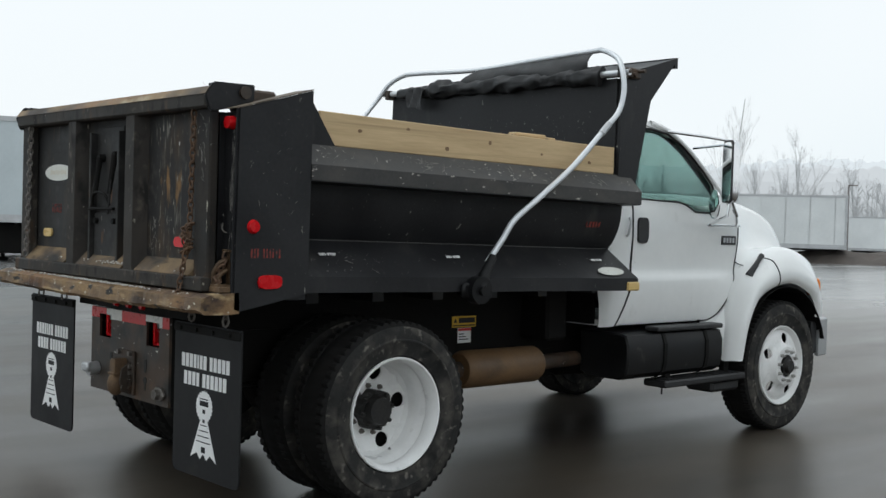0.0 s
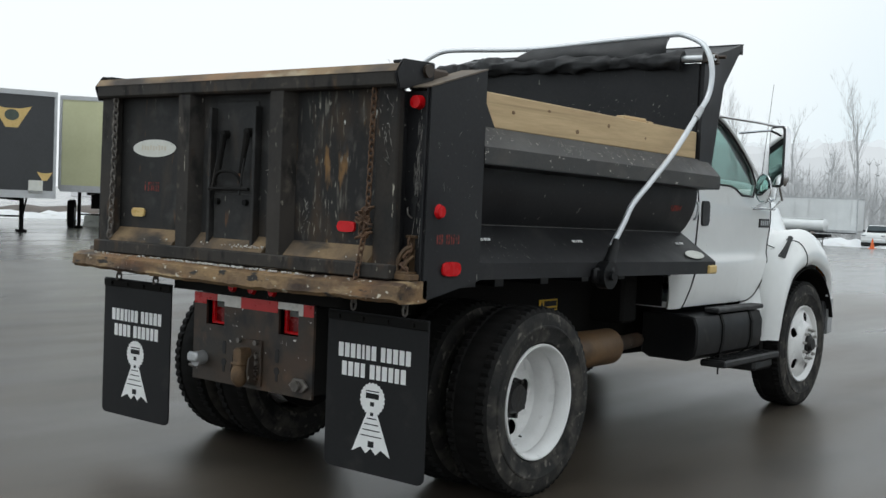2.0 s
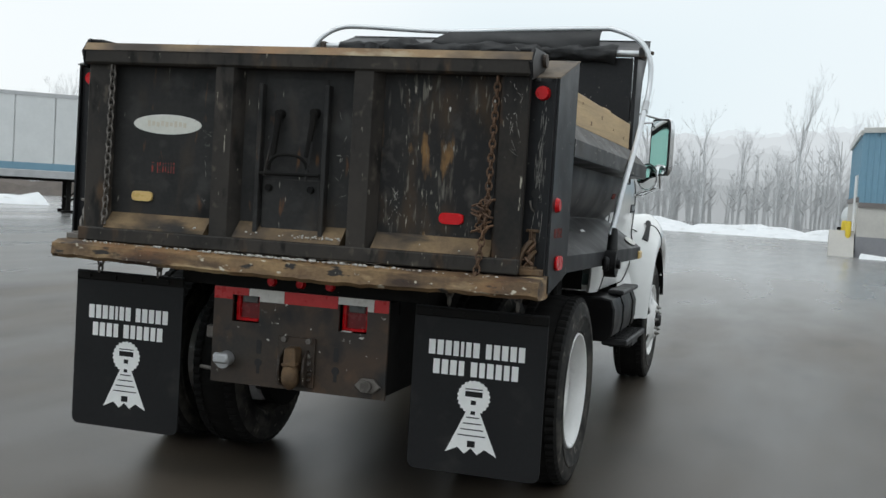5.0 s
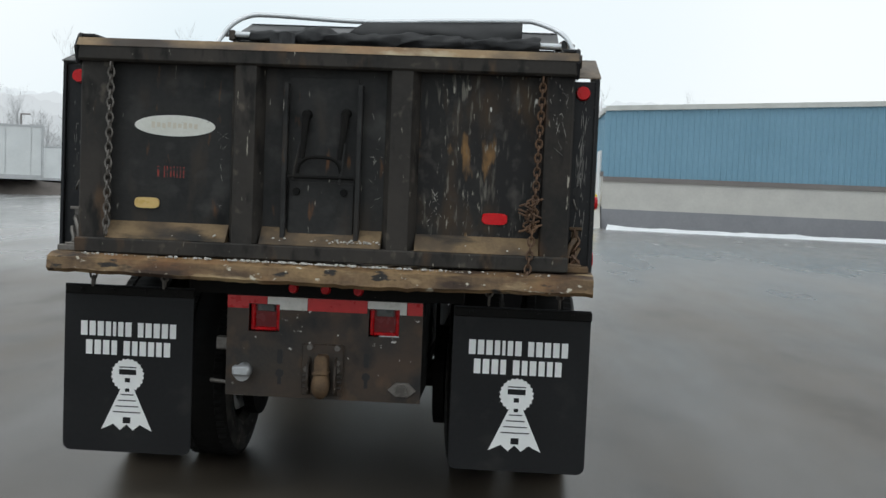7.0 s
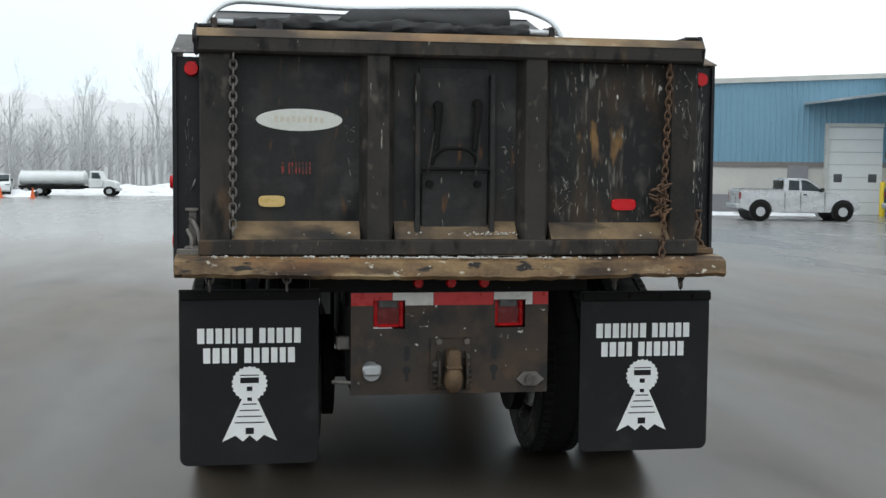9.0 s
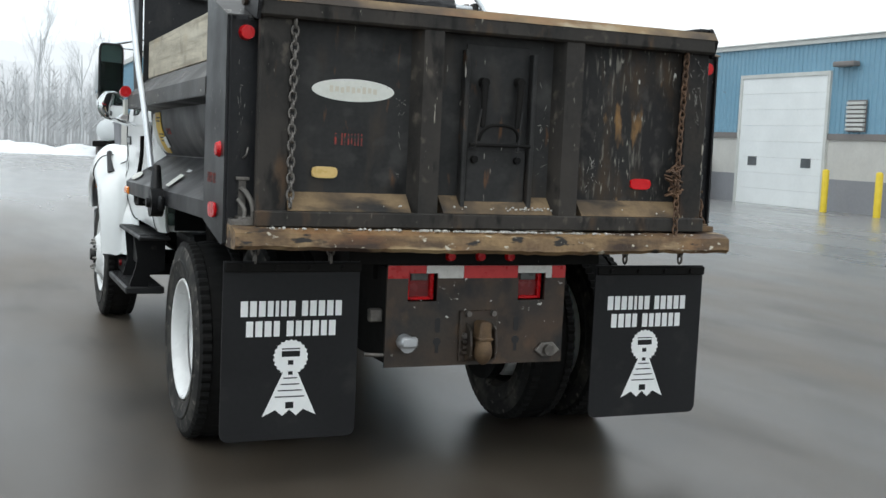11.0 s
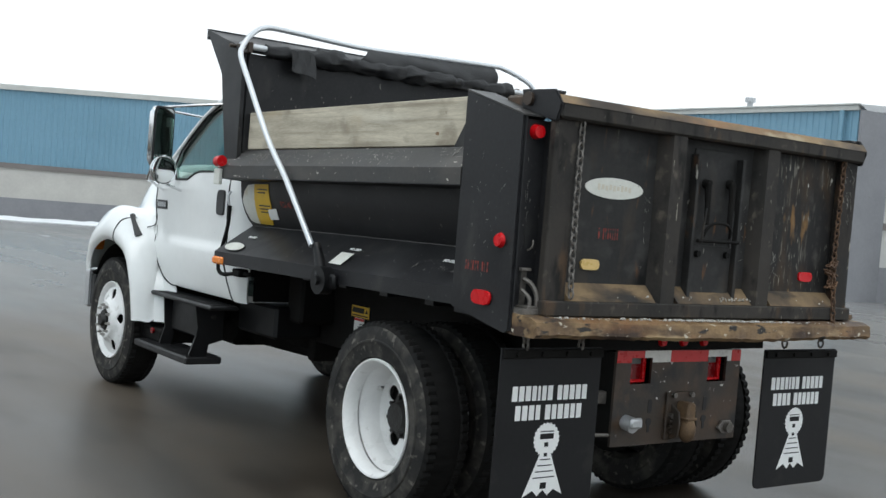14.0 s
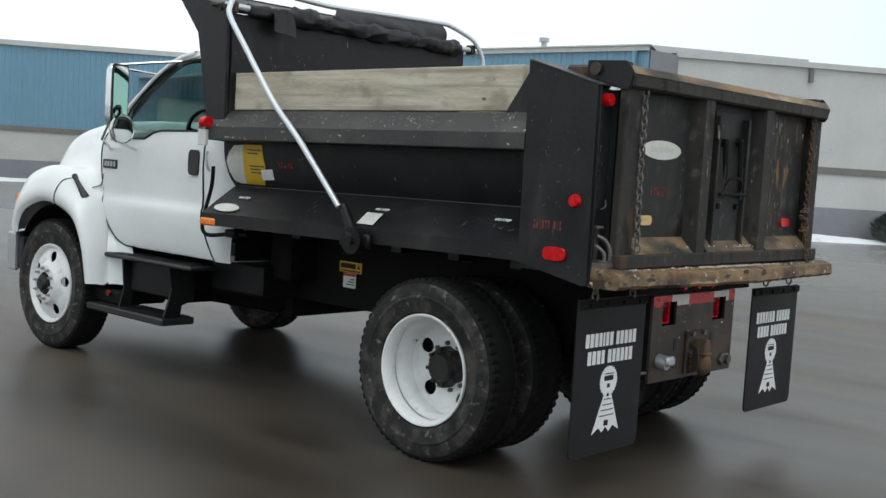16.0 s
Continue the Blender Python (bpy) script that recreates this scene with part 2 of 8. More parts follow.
M_OVAL = mk("off_white_decal", (0.62, 0.62, 0.56), (0.76, 0.76, 0.71), 0.5, 0, 8, 60, 0.0,
            wear=(((0.55, 0.46, 0.28), 8, (1, 1, 1), 0.60, 0.78), ((0.2, 0.18, 0.15), 40, (1, 1, 1), 0.70, 0.73)))
M_TAPER = mk("red_reflective_tape", (0.52, 0.018, 0.020), (0.60, 0.03, 0.03), 0.35, 0, 30, 80, 0.0)
M_TAPEW = mk("white_reflective_tape", (0.62, 0.60, 0.56), (0.74, 0.72, 0.68), 0.35, 0, 30, 80, 0.0)
M_YEL = mk("yellow_label", (0.62, 0.38, 0.02), (0.72, 0.46, 0.04), 0.5, 0, 20, 80, 0.0)
M_GLASSG = glass("green_tinted_glass", (0.54, 0.71, 0.66))
M_GLASSW = glass("dim_windscreen_glass", (0.40, 0.49, 0.48))
M_GLASSD = glass("dark_car_glass", (0.10, 0.12, 0.13))
M_SEAT = mk("grey_cab_trim", (0.045, 0.05, 0.05), (0.08, 0.085, 0.085), 0.8, 0, 8, 90, 0.1)
M_SCRATCH = mk("pale_scrape", (0.10, 0.095, 0.088), (0.36, 0.34, 0.31), 0.6, 0, 9, 90, 0.0)
M_GRIME = mk("gravel_crumbs", (0.35, 0.33, 0.30), (0.62, 0.60, 0.56), 0.8, 0, 60, 120, 0.2)

M_BLUE = mk("blue_steel_cladding", (0.17, 0.32, 0.42), (0.20, 0.36, 0.47), 0.45, 0, 0.5, 8, 0.02)
M_BLOCK = mk("light_block_wall", (0.49, 0.47, 0.44), (0.57, 0.55, 0.51), 0.85, 0, 1.5, 12, 0.1)
M_BASE = mk("dark_painted_base", (0.22, 0.22, 0.235), (0.27, 0.27, 0.285), 0.8, 0, 1.5, 12, 0.1)
M_BAND = mk("brown_trim_band", (0.17, 0.15, 0.14), (0.21, 0.19, 0.18), 0.6, 0, 2, 12, 0.0)
M_COPING = mk("pale_roof_trim", (0.50, 0.50, 0.47), (0.60, 0.60, 0.57), 0.5, 0, 2, 12, 0.0)
M_DOORWIN = mk("grey_door_window", (0.07, 0.075, 0.08), (0.12, 0.125, 0.13), 0.15, 0, 2, 10, 0.0)
M_FADED = mk("faded_print_ink", (0.60, 0.55, 0.44), (0.66, 0.62, 0.53), 0.6, 0, 20, 60, 0.0)
M_DOOR = mk("white_dock_door", (0.74, 0.75, 0.74), (0.82, 0.83, 0.82), 0.5, 0, 1, 10, 0.0)
M_SIGN = mk("red_sign_paint", (0.50, 0.028, 0.035), (0.58, 0.04, 0.045), 0.6, 0, 10, 30, 0.0)
M_OXIDE = mk("dull_oxide_paint", (0.30, 0.20, 0.20), (0.38, 0.27, 0.27), 0.7, 0, 4, 20, 0.0)
M_YELLOW = mk("yellow_bollard_paint", (0.70, 0.50, 0.02), (0.80, 0.58, 0.04), 0.45, 0, 6, 40, 0.02)
M_PALE = mk("pale_block_wall", (0.52, 0.51, 0.49), (0.61, 0.60, 0.58), 0.85, 0, 0.8, 12, 0.1,
            wear=(((0.36, 0.35, 0.34), 0.6, (0.3, 0.3, 3), 0.6, 0.8),))
M_SNOW = mk("old_snow", (0.74, 0.76, 0.78), (0.86, 0.87, 0.88), 0.8, 0, 2, 15, 0.5,
            wear=(((0.40, 0.38, 0.36), 1.6, (1, 1, 1), 0.60, 0.80),))
# Bark paled in its base colour to stand in for haze over the trees.
M_BARK = mk("haze_paled_bark", (0.43, 0.435, 0.44), (0.54, 0.545, 0.55), 0.9, 0, 3, 20, 0.2)
M_LEAF = mk("dark_evergreen", (0.060, 0.078, 0.066), (0.095, 0.115, 0.095), 0.8, 0, 6, 40, 0.2)
M_EARTH = mk("wet_brown_earth", (0.10, 0.085, 0.075), (0.17, 0.145, 0.13), 0.9, 0, 1, 10, 0.4)
M_TRWHITE = mk("white_trailer_skin", (0.68, 0.70, 0.70), (0.77, 0.79, 0.79), 0.45, 0, 1, 10, 0.02)
M_TRPALE = mk("pale_blue_trailer_skin", (0.50, 0.56, 0.58), (0.58, 0.64, 0.66), 0.5, 0, 1, 10, 0.02)
M_TRBLACK = mk("black_trailer_skin", (0.030, 0.032, 0.034), (0.045, 0.047, 0.050), 0.45, 0, 1, 10, 0.02)
M_TRYEL = mk("pale_yellow_trailer_skin", (0.58, 0.58, 0.34), (0.66, 0.66, 0.42), 0.5, 0, 1, 10, 0.02)
M_STEEL = mk("silver_trailer_trim", (0.42, 0.43, 0.44), (0.55, 0.56, 0.57), 0.4, 0.5, 3, 30, 0.02)
M_SILVER = mk("silver_car_paint", (0.42, 0.43, 0.44), (0.50, 0.51, 0.52), 0.3, 0.3, 3, 30, 0.0, coat=0.4)
M_GREEN = mk("dark_green_car_paint", (0.020, 0.045, 0.048), (0.03, 0.06, 0.062), 0.3, 0.1, 3, 30, 0.0, coat=0.4)
M_CONE = mk("orange_cone_plastic", (0.70, 0.12, 0.03), (0.80, 0.17, 0.04), 0.5)


def asphalt():
    """Wet asphalt: dark, with damp glossy sheets, drier patches, faint wheel streaks and a fine stone grain."""
    m = bpy.data.materials.new("wet_asphalt")
    m.use_nodes = True
    n, l = m.node_tree.nodes, m.node_tree.links
    b = n["Principled BSDF"]
    tc = n.new("ShaderNodeTexCoord")

    def noise_tex(sc, st, det):
        mp = n.new("ShaderNodeMapping")
        mp.inputs["Scale"].default_value = st
        mp.inputs["Rotation"].default_value = (0, 0, 0.5)
        l.new(tc.outputs["Object"], mp.inputs["Vector"])
        t = n.new("ShaderNodeTexNoise")
        t.inputs["Scale"].default_value, t.inputs["Detail"].default_value = sc, det
        l.new(mp.outputs[0], t.inputs["Vector"])
        return t.outputs["Fac"]

    def ramp(f, stops):
        r = n.new("ShaderNodeValToRGB")
        e = r.color_ramp.elements
        e[0].position, e[0].color = stops[0][0], (*stops[0][1], 1)
        e[1].position, e[1].color = stops[-1][0], (*stops[-1][1], 1)
        for p, c in stops[1:-1]:
            e.new(p).color = (*c, 1)
        l.new(f, r.inputs[0])
        return r.outputs[0]

    patch = noise_tex(0.16, (1, 0.45, 1), 5)
    grain = noise_tex(140, (1, 1, 1), 2)
    streak = noise_tex(0.75, (1, 0.22, 1), 6)
    c1 = ramp(patch, [(0.3, (0.047, 0.040, 0.032)), (0.7, (0.104, 0.088, 0.071))])
    c2 = ramp(streak, [(0.34, (0.62, 0.61, 0.60)), (0.66, (1.30, 1.27, 1.24))])
    c3 = ramp(grain, [(0.3, (0.6, 0.6, 0.6)), (0.75, (1.35, 1.33, 1.3))])
    blot = noise_tex(1.5, (1, 0.5, 1), 8)
    c4 = ramp(blot, [(0.36, (1.16, 1.14, 1.12)), (0.54, (1.0, 1.0, 1.0)), (0.66, (0.66, 0.64, 0.62))])
    for other in (c2, c3, c4):
        x = n.new("ShaderNodeMix")
        x.data_type, x.blend_type = "RGBA", "MULTIPLY"
        x.inputs["Factor"].default_value = 1.0
        l.new(c1, x.inputs[6])
        l.new(other, x.inputs[7])
        c1 = x.outputs[2]
    # distance haze painted in: the base colour pales between 7 m and 24 m
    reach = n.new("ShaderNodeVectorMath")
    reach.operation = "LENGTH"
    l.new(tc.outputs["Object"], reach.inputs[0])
    # worn: mix factor of the painted haze, rising with distance
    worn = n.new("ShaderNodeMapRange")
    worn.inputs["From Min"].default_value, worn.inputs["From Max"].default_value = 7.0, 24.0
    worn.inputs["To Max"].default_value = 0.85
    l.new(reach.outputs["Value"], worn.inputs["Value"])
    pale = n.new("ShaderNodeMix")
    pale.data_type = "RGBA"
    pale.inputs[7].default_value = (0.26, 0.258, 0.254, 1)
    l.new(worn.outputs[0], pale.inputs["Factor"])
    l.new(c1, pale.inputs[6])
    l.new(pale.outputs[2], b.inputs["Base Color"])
    wet = n.new("ShaderNodeMath")
    wet.operation = "ADD"
    l.new(patch, wet.inputs[0])
    l.new(streak, wet.inputs[1])
    rr = n.new("ShaderNodeMapRange")
    rr.inputs["From Min"].default_value, rr.inputs["From Max"].default_value = 0.78, 1.2
    rr.inputs["To Min"].default_value, rr.inputs["To Max"].default_value = 0.28, 0.52
    l.new(wet.outputs[0], rr.inputs["Value"])
    # roughness drops away from the truck, brightening the far yard in place of haze
    sep = n.new("ShaderNodeVectorMath")
    sep.operation = "LENGTH"
    l.new(tc.outputs["Object"], sep.inputs[0])
    rough_falloff = n.new("ShaderNodeMapRange")
    rough_falloff.inputs["From Min"].default_value, rough_falloff.inputs["From Max"].default_value = 9.0, 24.0
    rough_falloff.inputs["To Min"].default_value, rough_falloff.inputs["To Max"].default_value = 1.0, 0.55
    l.new(sep.outputs["Value"], rough_falloff.inputs["Value"])
    gloss = n.new("ShaderNodeMath")
    gloss.operation = "MULTIPLY"
    l.new(rr.outputs[0], gloss.inputs[0])
    l.new(rough_falloff.outputs[0], gloss.inputs[1])
    l.new(gloss.outputs[0], b.inputs["Roughness"])
    # specular rises outwards too, for the same lift
    sheen = n.new("ShaderNodeMapRange")
    sheen.inputs["From Min"].default_value, sheen.inputs["From Max"].default_value = 5.0, 20.0
    sheen.inputs["To Min"].default_value, sheen.inputs["To Max"].default_value = 0.34, 0.48
    l.new(sep.outputs["Value"], sheen.inputs["Value"])
    l.new(sheen.outputs[0], b.inputs["Specular IOR Level"])
    bp = n.new("ShaderNodeBump")
    bp.inputs["Strength"].default_value, bp.inputs["Distance"].default_value = 0.2, 0.005
    l.new(grain, bp.inputs["Height"])
    l.new(bp.outputs[0], b.inputs["Normal"])
    return m


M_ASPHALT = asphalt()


# ---- building blocks ----
def thing(name, loc, label, category, group="", kind=""):
    e = new(name)
    e.location = loc
    e.empty_display_size = 0.2
    return tagged(e, label, category, group, kind)


def mesh_of(name, bm, smooth=False):
    bmesh.ops.recalc_face_normals(bm, faces=bm.faces)
    me = bpy.data.meshes.new(name)
    bm.to_mesh(me)
    bm.free()
    if smooth:
        me.shade_smooth()
        me.set_sharp_from_angle(angle=radians(40))
    return me


def part(name, bm, material, parent, label="", smooth=False, m=None):
    """One mesh object, given in world coordinates, under a thing or a part."""
    me = bm if isinstance(bm, bpy.types.Mesh) else mesh_of(name, bm, smooth)
    if not me.materials:
        me.materials.append(material)
    ob = new(name, me)
    if parent is not None:
        ob.parent = parent
        if parent.type == "EMPTY":
            ob.matrix_parent_inverse = Matrix.Translation(-Vector(parent.location))
        elif parent.matrix_basis != Matrix.Identity(4):
            ob.matrix_parent_inverse = parent.matrix_basis.inverted()
    if m is not None:
        ob.matrix_basis = m
    return tagged(ob, label)


def solid(name, bm, material, label, category="", kind="", group="", smooth=False):
    """A top-level thing of one mesh."""
    me = mesh_of(name, bm, smooth)
    me.materials.append(material)
    return tagged(new(name, me), label, category, group, kind)


def BM():
    return bmesh.new()


def box(bm, x0, x1, y0, y1, z0, z1, bevel=0.0, m=None, seg=1):
    r = bmesh.ops.create_cube(bm, size=1.0)
    vs = r["verts"]
    t = Matrix.Translation(((x0 + x1) / 2, (y0 + y1) / 2, (z0 + z1) / 2)) @ Matrix.Diagonal((abs(x1 - x0), abs(y1 - y0), abs(z1 - z0), 1))
    bmesh.ops.transform(bm, matrix=t, verts=vs)
    if bevel:
        es = list({e for v in vs for e in v.link_edges})
        vs = list({v for f in bmesh.ops.bevel(bm, geom=es, offset=bevel, segments=seg, affect="EDGES", profile=0.5)["faces"] for v in f.verts} | {v for v in vs if v.is_valid})
    if m is not None:
        bmesh.ops.transform(bm, matrix=m, verts=[v for v in vs if v.is_valid])
    return bm


def prism(bm, pts, axis, a, b, bevel=0.0):
    """A polygon of (u, v), pushed from a to b along an axis: 'x' takes (y, z), 'y' takes (x, z), 'z' takes (x, y)."""
    def at(u, v, w):
        return {"x": (w, u, v), "y": (u, w, v), "z": (u, v, w)}[axis]
    lo = [bm.verts.new(at(u, v, a)) for u, v in pts]
    hi = [bm.verts.new(at(u, v, b)) for u, v in pts]
    faces = [bm.faces.new(lo), bm.faces.new(hi)]
    for i in range(len(pts)):
        j = (i + 1) % len(pts)
        faces.append(bm.faces.new((lo[i], lo[j], hi[j], hi[i])))
    if bevel:
        es = list({e for f in faces[:2] for e in f.edges})
        bmesh.ops.bevel(bm, geom=es, offset=bevel, segments=1, affect="EDGES")
    return bm


def tube(bm, pts, r, seg=10, closed=False, caps=True):
    """A round pipe along points; r is one radius or one a point."""
    pts = [Vector(p) for p in pts]
    k = len(pts)
    rs = [r] * k if isinstance(r, (int, float)) else list(r)
    rings, up = [], None
    for i, p in enumerate(pts):
        a, b = pts[(i - 1) % k if closed else max(0, i - 1)], pts[(i + 1) % k if closed else min(k - 1, i + 1)]
        d = (b - a).normalized()
        if up is None:
            up = Vector((0, 0, 1)) if abs(d.z) < 0.9 else Vector((1, 0, 0))
        s = d.cross(up).normalized()
        up = s.cross(d).normalized()
        rings.append([bm.verts.new(p + rs[i] * (math.cos(2 * math.pi * j / seg) * s + math.sin(2 * math.pi * j / seg) * up)) for j in range(seg)])
    for i in range(k if closed else k - 1):
        u, w = rings[i], rings[(i + 1) % k]
        for j in range(seg):
            bm.faces.new((u[j], u[(j + 1) % seg], w[(j + 1) % seg], w[j]))
    if caps and not closed:
        bm.faces.new(rings[0])
        bm.faces.new(rings[-1])
    return bm


def cyl(bm, p0, p1, r, seg=16, r2=None):
    return tube(bm, [p0, p1], [r, r if r2 is None else r2], seg)


def lathe(bm, profile, seg=48, closed=True):
    """A profile of (x, radius) turned round the x axis."""
    rings = []
    for i in range(seg):
        a = 2 * math.pi * i / seg
        rings.append([bm.verts.new((x, r * math.cos(a), r * math.sin(a))) for x, r in profile])
    k = len(profile)
    for i in range(seg):
        u, w = rings[i], rings[(i + 1) % seg]
        for j in range(k if closed else k - 1):
            bm.faces.new((u[j], u[(j + 1) % k], w[(j + 1) % k], w[j]))
    return bm


def curve_through(pts, n):
    """n points along a smooth line through the given ones."""
    pts = [Vector(p) for p in pts]
    out = []
    k = len(pts) - 1
    for i in range(n):
        u = i / (n - 1) * k
        s = min(int(u), k - 1)
        f = u - s
        p0, p1, p2, p3 = pts[max(0, s - 1)], pts[s], pts[s + 1], pts[min(k, s + 2)]
        out.append(0.5 * (2 * p1 + (p2 - p0) * f + (2 * p0 - 5 * p1 + 4 * p2 - p3) * f * f + (3 * p1 - p0 - 3 * p2 + p3) * f ** 3))
    return out


def loft(bm, curves):
    rows = [[bm.verts.new(p) for p in c] for c in curves]
    for a, b in zip(rows, rows[1:]):
        for i in range(len(a) - 1):
            bm.faces.new((a[i], a[i + 1], b[i + 1], b[i]))
    return rows


def thicken(bm, d):
    bmesh.ops.recalc_face_normals(bm, faces=bm.faces)
    bmesh.ops.solidify(bm, geom=list(bm.faces), thickness=d)
    return bm


def ellipse(cx, cy, rx, ry, n=28, power=2.0):
    out = []
    for i in range(n):
        c, s = math.cos(2 * math.pi * i / n), math.sin(2 * math.pi * i / n)
        out.append((cx + rx * math.copysign(abs(c) ** (2 / power), c), cy + ry * math.copysign(abs(s) ** (2 / power), s)))
    return out


def words(text, size, m, material, parent, name="lettering", label="", depth=0.002, squeeze=1.0, bold=0.0):
    """Raised letters from the built-in font, centred, in the plane of m."""
    c = bpy.data.curves.new("letters", "FONT")
    c.body, c.size, c.extrude, c.align_x, c.align_y, c.offset = text, size, depth, "CENTER", "CENTER", bold
    c.resolution_u = 3
    tmp = bpy.data.objects.new("letters", c)
    scene.collection.objects.link(tmp)
    bpy.context.view_layer.update()
    me = bpy.data.meshes.new_from_object(tmp.evaluated_get(bpy.context.evaluated_depsgraph_get()))
    bpy.data.objects.remove(tmp)
    me.materials.clear()
    me.transform(m @ Matrix.Diagonal((squeeze, 1, 1, 1)))
    return part(name, me, material, parent, label)


def chain_links(bm, pts, size=0.034, wire=0.0045):
    """Oval links along a line of points, each turned a quarter from the last."""
    pts = [Vector(p) for p in pts]
    total, walk_on = 0.0, []
    for a, b in zip(pts, pts[1:]):
        walk_on.append((a, b, (b - a).length))
    step, left, i = size * 0.72, 0.0, 0
    for a, b, length in walk_on:
        d = (b - a).normalized()
        side = d.cross(Vector((0, 1, 0))).normalized() if abs(d.y) < 0.9 else Vector((1, 0, 0))
        other = d.cross(side).normalized()
        s = left
        while s < length:
            c = a + d * s
            w = side if i % 2 else other
            ring = [c + d * (size / 2 * math.cos(q)) + w * (size * 0.32 * math.sin(q)) for q in (2 * math.pi * k / 8 for k in range(8))]
            tube(bm, ring, wire, 5, closed=True)
            s += step
            i += 1
        left = s - length
    return bm

# ---- ground ----
bm = BM()
edge = [-1500, -400, -150, -90, -60, -40] + [-30 + 5 * i for i in range(13)] + [40, 60, 90, 150, 400, 1500]
grid = [[bm.verts.new((x, y, 0.0)) for x in edge] for y in edge]
for a, b in zip(grid, grid[1:]):
    for i in range(len(edge) - 1):
        bm.faces.new((a[i], a[i + 1], b[i + 1], b[i]))
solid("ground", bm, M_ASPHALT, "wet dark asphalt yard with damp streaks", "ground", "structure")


def ridge(name, path, width, height, seed, label, material, stepw=0.5, kind="stuff"):
    """A ragged low bank along a line."""
    random.seed(seed)
    bm = BM()
    pts = [Vector((*p, 0)) for p in path]
    rows = []
    for a, b in zip(pts, pts[1:]):
        d = (b - a)
        k = max(1, int(d.length / stepw))
        side = Vector((-d.y, d.x, 0)).normalized()
        for i in range(k):
            c = a + d * (i / k)
            h = height * (0.45 + 0.8 * abs(noise.noise(c * 0.35 + Vector((seed, 0, 0)))) + 0.25 * random.random())
            rows.append([c + side * (width * f) + Vector((0, 0, h * g + (random.uniform(-0.12, 0.12) * height if 0 < g else -0.02))) for f, g in ((-0.55 - 0.1 * random.random(), 0), (-0.35, 0.55), (-0.1, 0.95), (0.15, 1.0), (0.4, 0.6), (0.6, 0))])
    loft(bm, rows)
    return solid(name, bm, material, label, "snow" if material is M_SNOW else "earth", kind, smooth=False)


ridge("snow_bank", [(-12.5, 61.5), (0, 61), (14, 58)], 6.0, 0.62, 3, "ragged dirty snow bank at the yard edge", M_SNOW, 0.6)
ridge("snow_strip", [(4.3, 36.2), (19.0, 32.9)], 0.7, 0.16, 5, "thin strip of old snow along the wall", M_SNOW, 0.4)
ridge("snow_strip", [(23.6, 12.2), (34, 4.2)], 0.8, 0.18, 6, "thin strip of old snow along the wall", M_SNOW, 0.4)
ridge("snow_patch", [(-34, 22), (-26, 33)], 3.0, 0.45, 8, "snow heap behind the trailers", M_SNOW, 0.5)
ridge("earth_bank", [(-52, 36), (-24, 52), (-17, 56)], 3.0, 0.85, 9, "low wet earth bank with patches of snow", M_EARTH, 0.7)
ridge("earth_bank", [(-47, -6), (-46, 14), (-44, 32)], 3.0, 0.8, 13, "low wet earth bank behind the trailers", M_EARTH, 0.7)
ridge("snow_patch", [(-43.5, 8), (-42.5, 20), (-41.5, 28)], 2.0, 0.35, 14, "snow strip along the earth bank", M_SNOW, 0.5)
ridge("snow_patch", [(-25.0, 54.5), (-12.0, 55.4)], 2.2, 0.42, 11, "snow heaped behind the tank trailer", M_SNOW, 0.4)


# ---- the depot building: a long blue wing, the wash wing and a pale wing ----
def ribs(bm, a, b, z0, ztop, pitch, depth):
    """Folded cladding between two plan points; ztop(u) gives the height along it."""
    a, b = Vector((*a, 0)), Vector((*b, 0))
    d = b - a
    nrm = Vector((d.y, -d.x, 0)).normalized()
    k = int(d.length / pitch)
    pts = []
    for i in range(k + 1):
        u0 = i / k
        for f, o in ((0.0, 0.0), (0.62, 0.0), (0.72, 1.0), (0.90, 1.0)):
            u = min(1.0, u0 + f / k)
            pts.append((u, a + d * u + nrm * (o * depth)))
    lo = [bm.verts.new((p.x, p.y, z0)) for u, p in pts]
    hi = [bm.verts.new((p.x, p.y, ztop(u))) for u, p in pts]
    for i in range(len(pts) - 1):
        if (pts[i + 1][1] - pts[i][1]).length > 1e-4:
            bm.faces.new((lo[i], lo[i + 1], hi[i + 1], hi[i]))
    return bm


def slab(bm, a, b, z0, z1, out0, out1, z1b=None):
    """A wall slab along a plan line, from out0 to out1 in front of it (front is to the right of a to b)."""
    a, b = Vector((*a, 0)), Vector((*b, 0))
    nrm = Vector(((b - a).y, -(b - a).x, 0)).normalized()
    z1b = z1 if z1b is None else z1b
    v = []
    for o in (out0, out1):
        for p, zt in ((a, z1), (b, z1b)):
            q = p + nrm * o
            v.append((bm.verts.new((q.x, q.y, z0)), bm.verts.new((q.x, q.y, zt))))
    (a0, a1), (b0, b1), (c0, c1), (d0, d1) = v
    for f in ((a0, b0, b1, a1), (c0, d0, d1, c1), (a0, c0, c1, a1), (b0, d0, d1, b1), (a1, b1, d1, c1), (a0, b0, d0, c0)):
        bm.faces.new(f)
    return bm


depot = thing("depot_building", (14, 37, 0), "blue and grey steel truck depot with a wash bay", "building")
YA, XA0, XC, YC = 37.3, 4.15, 21.7, 13.9
AH = lambda u: 4.38 + 1.17 * u


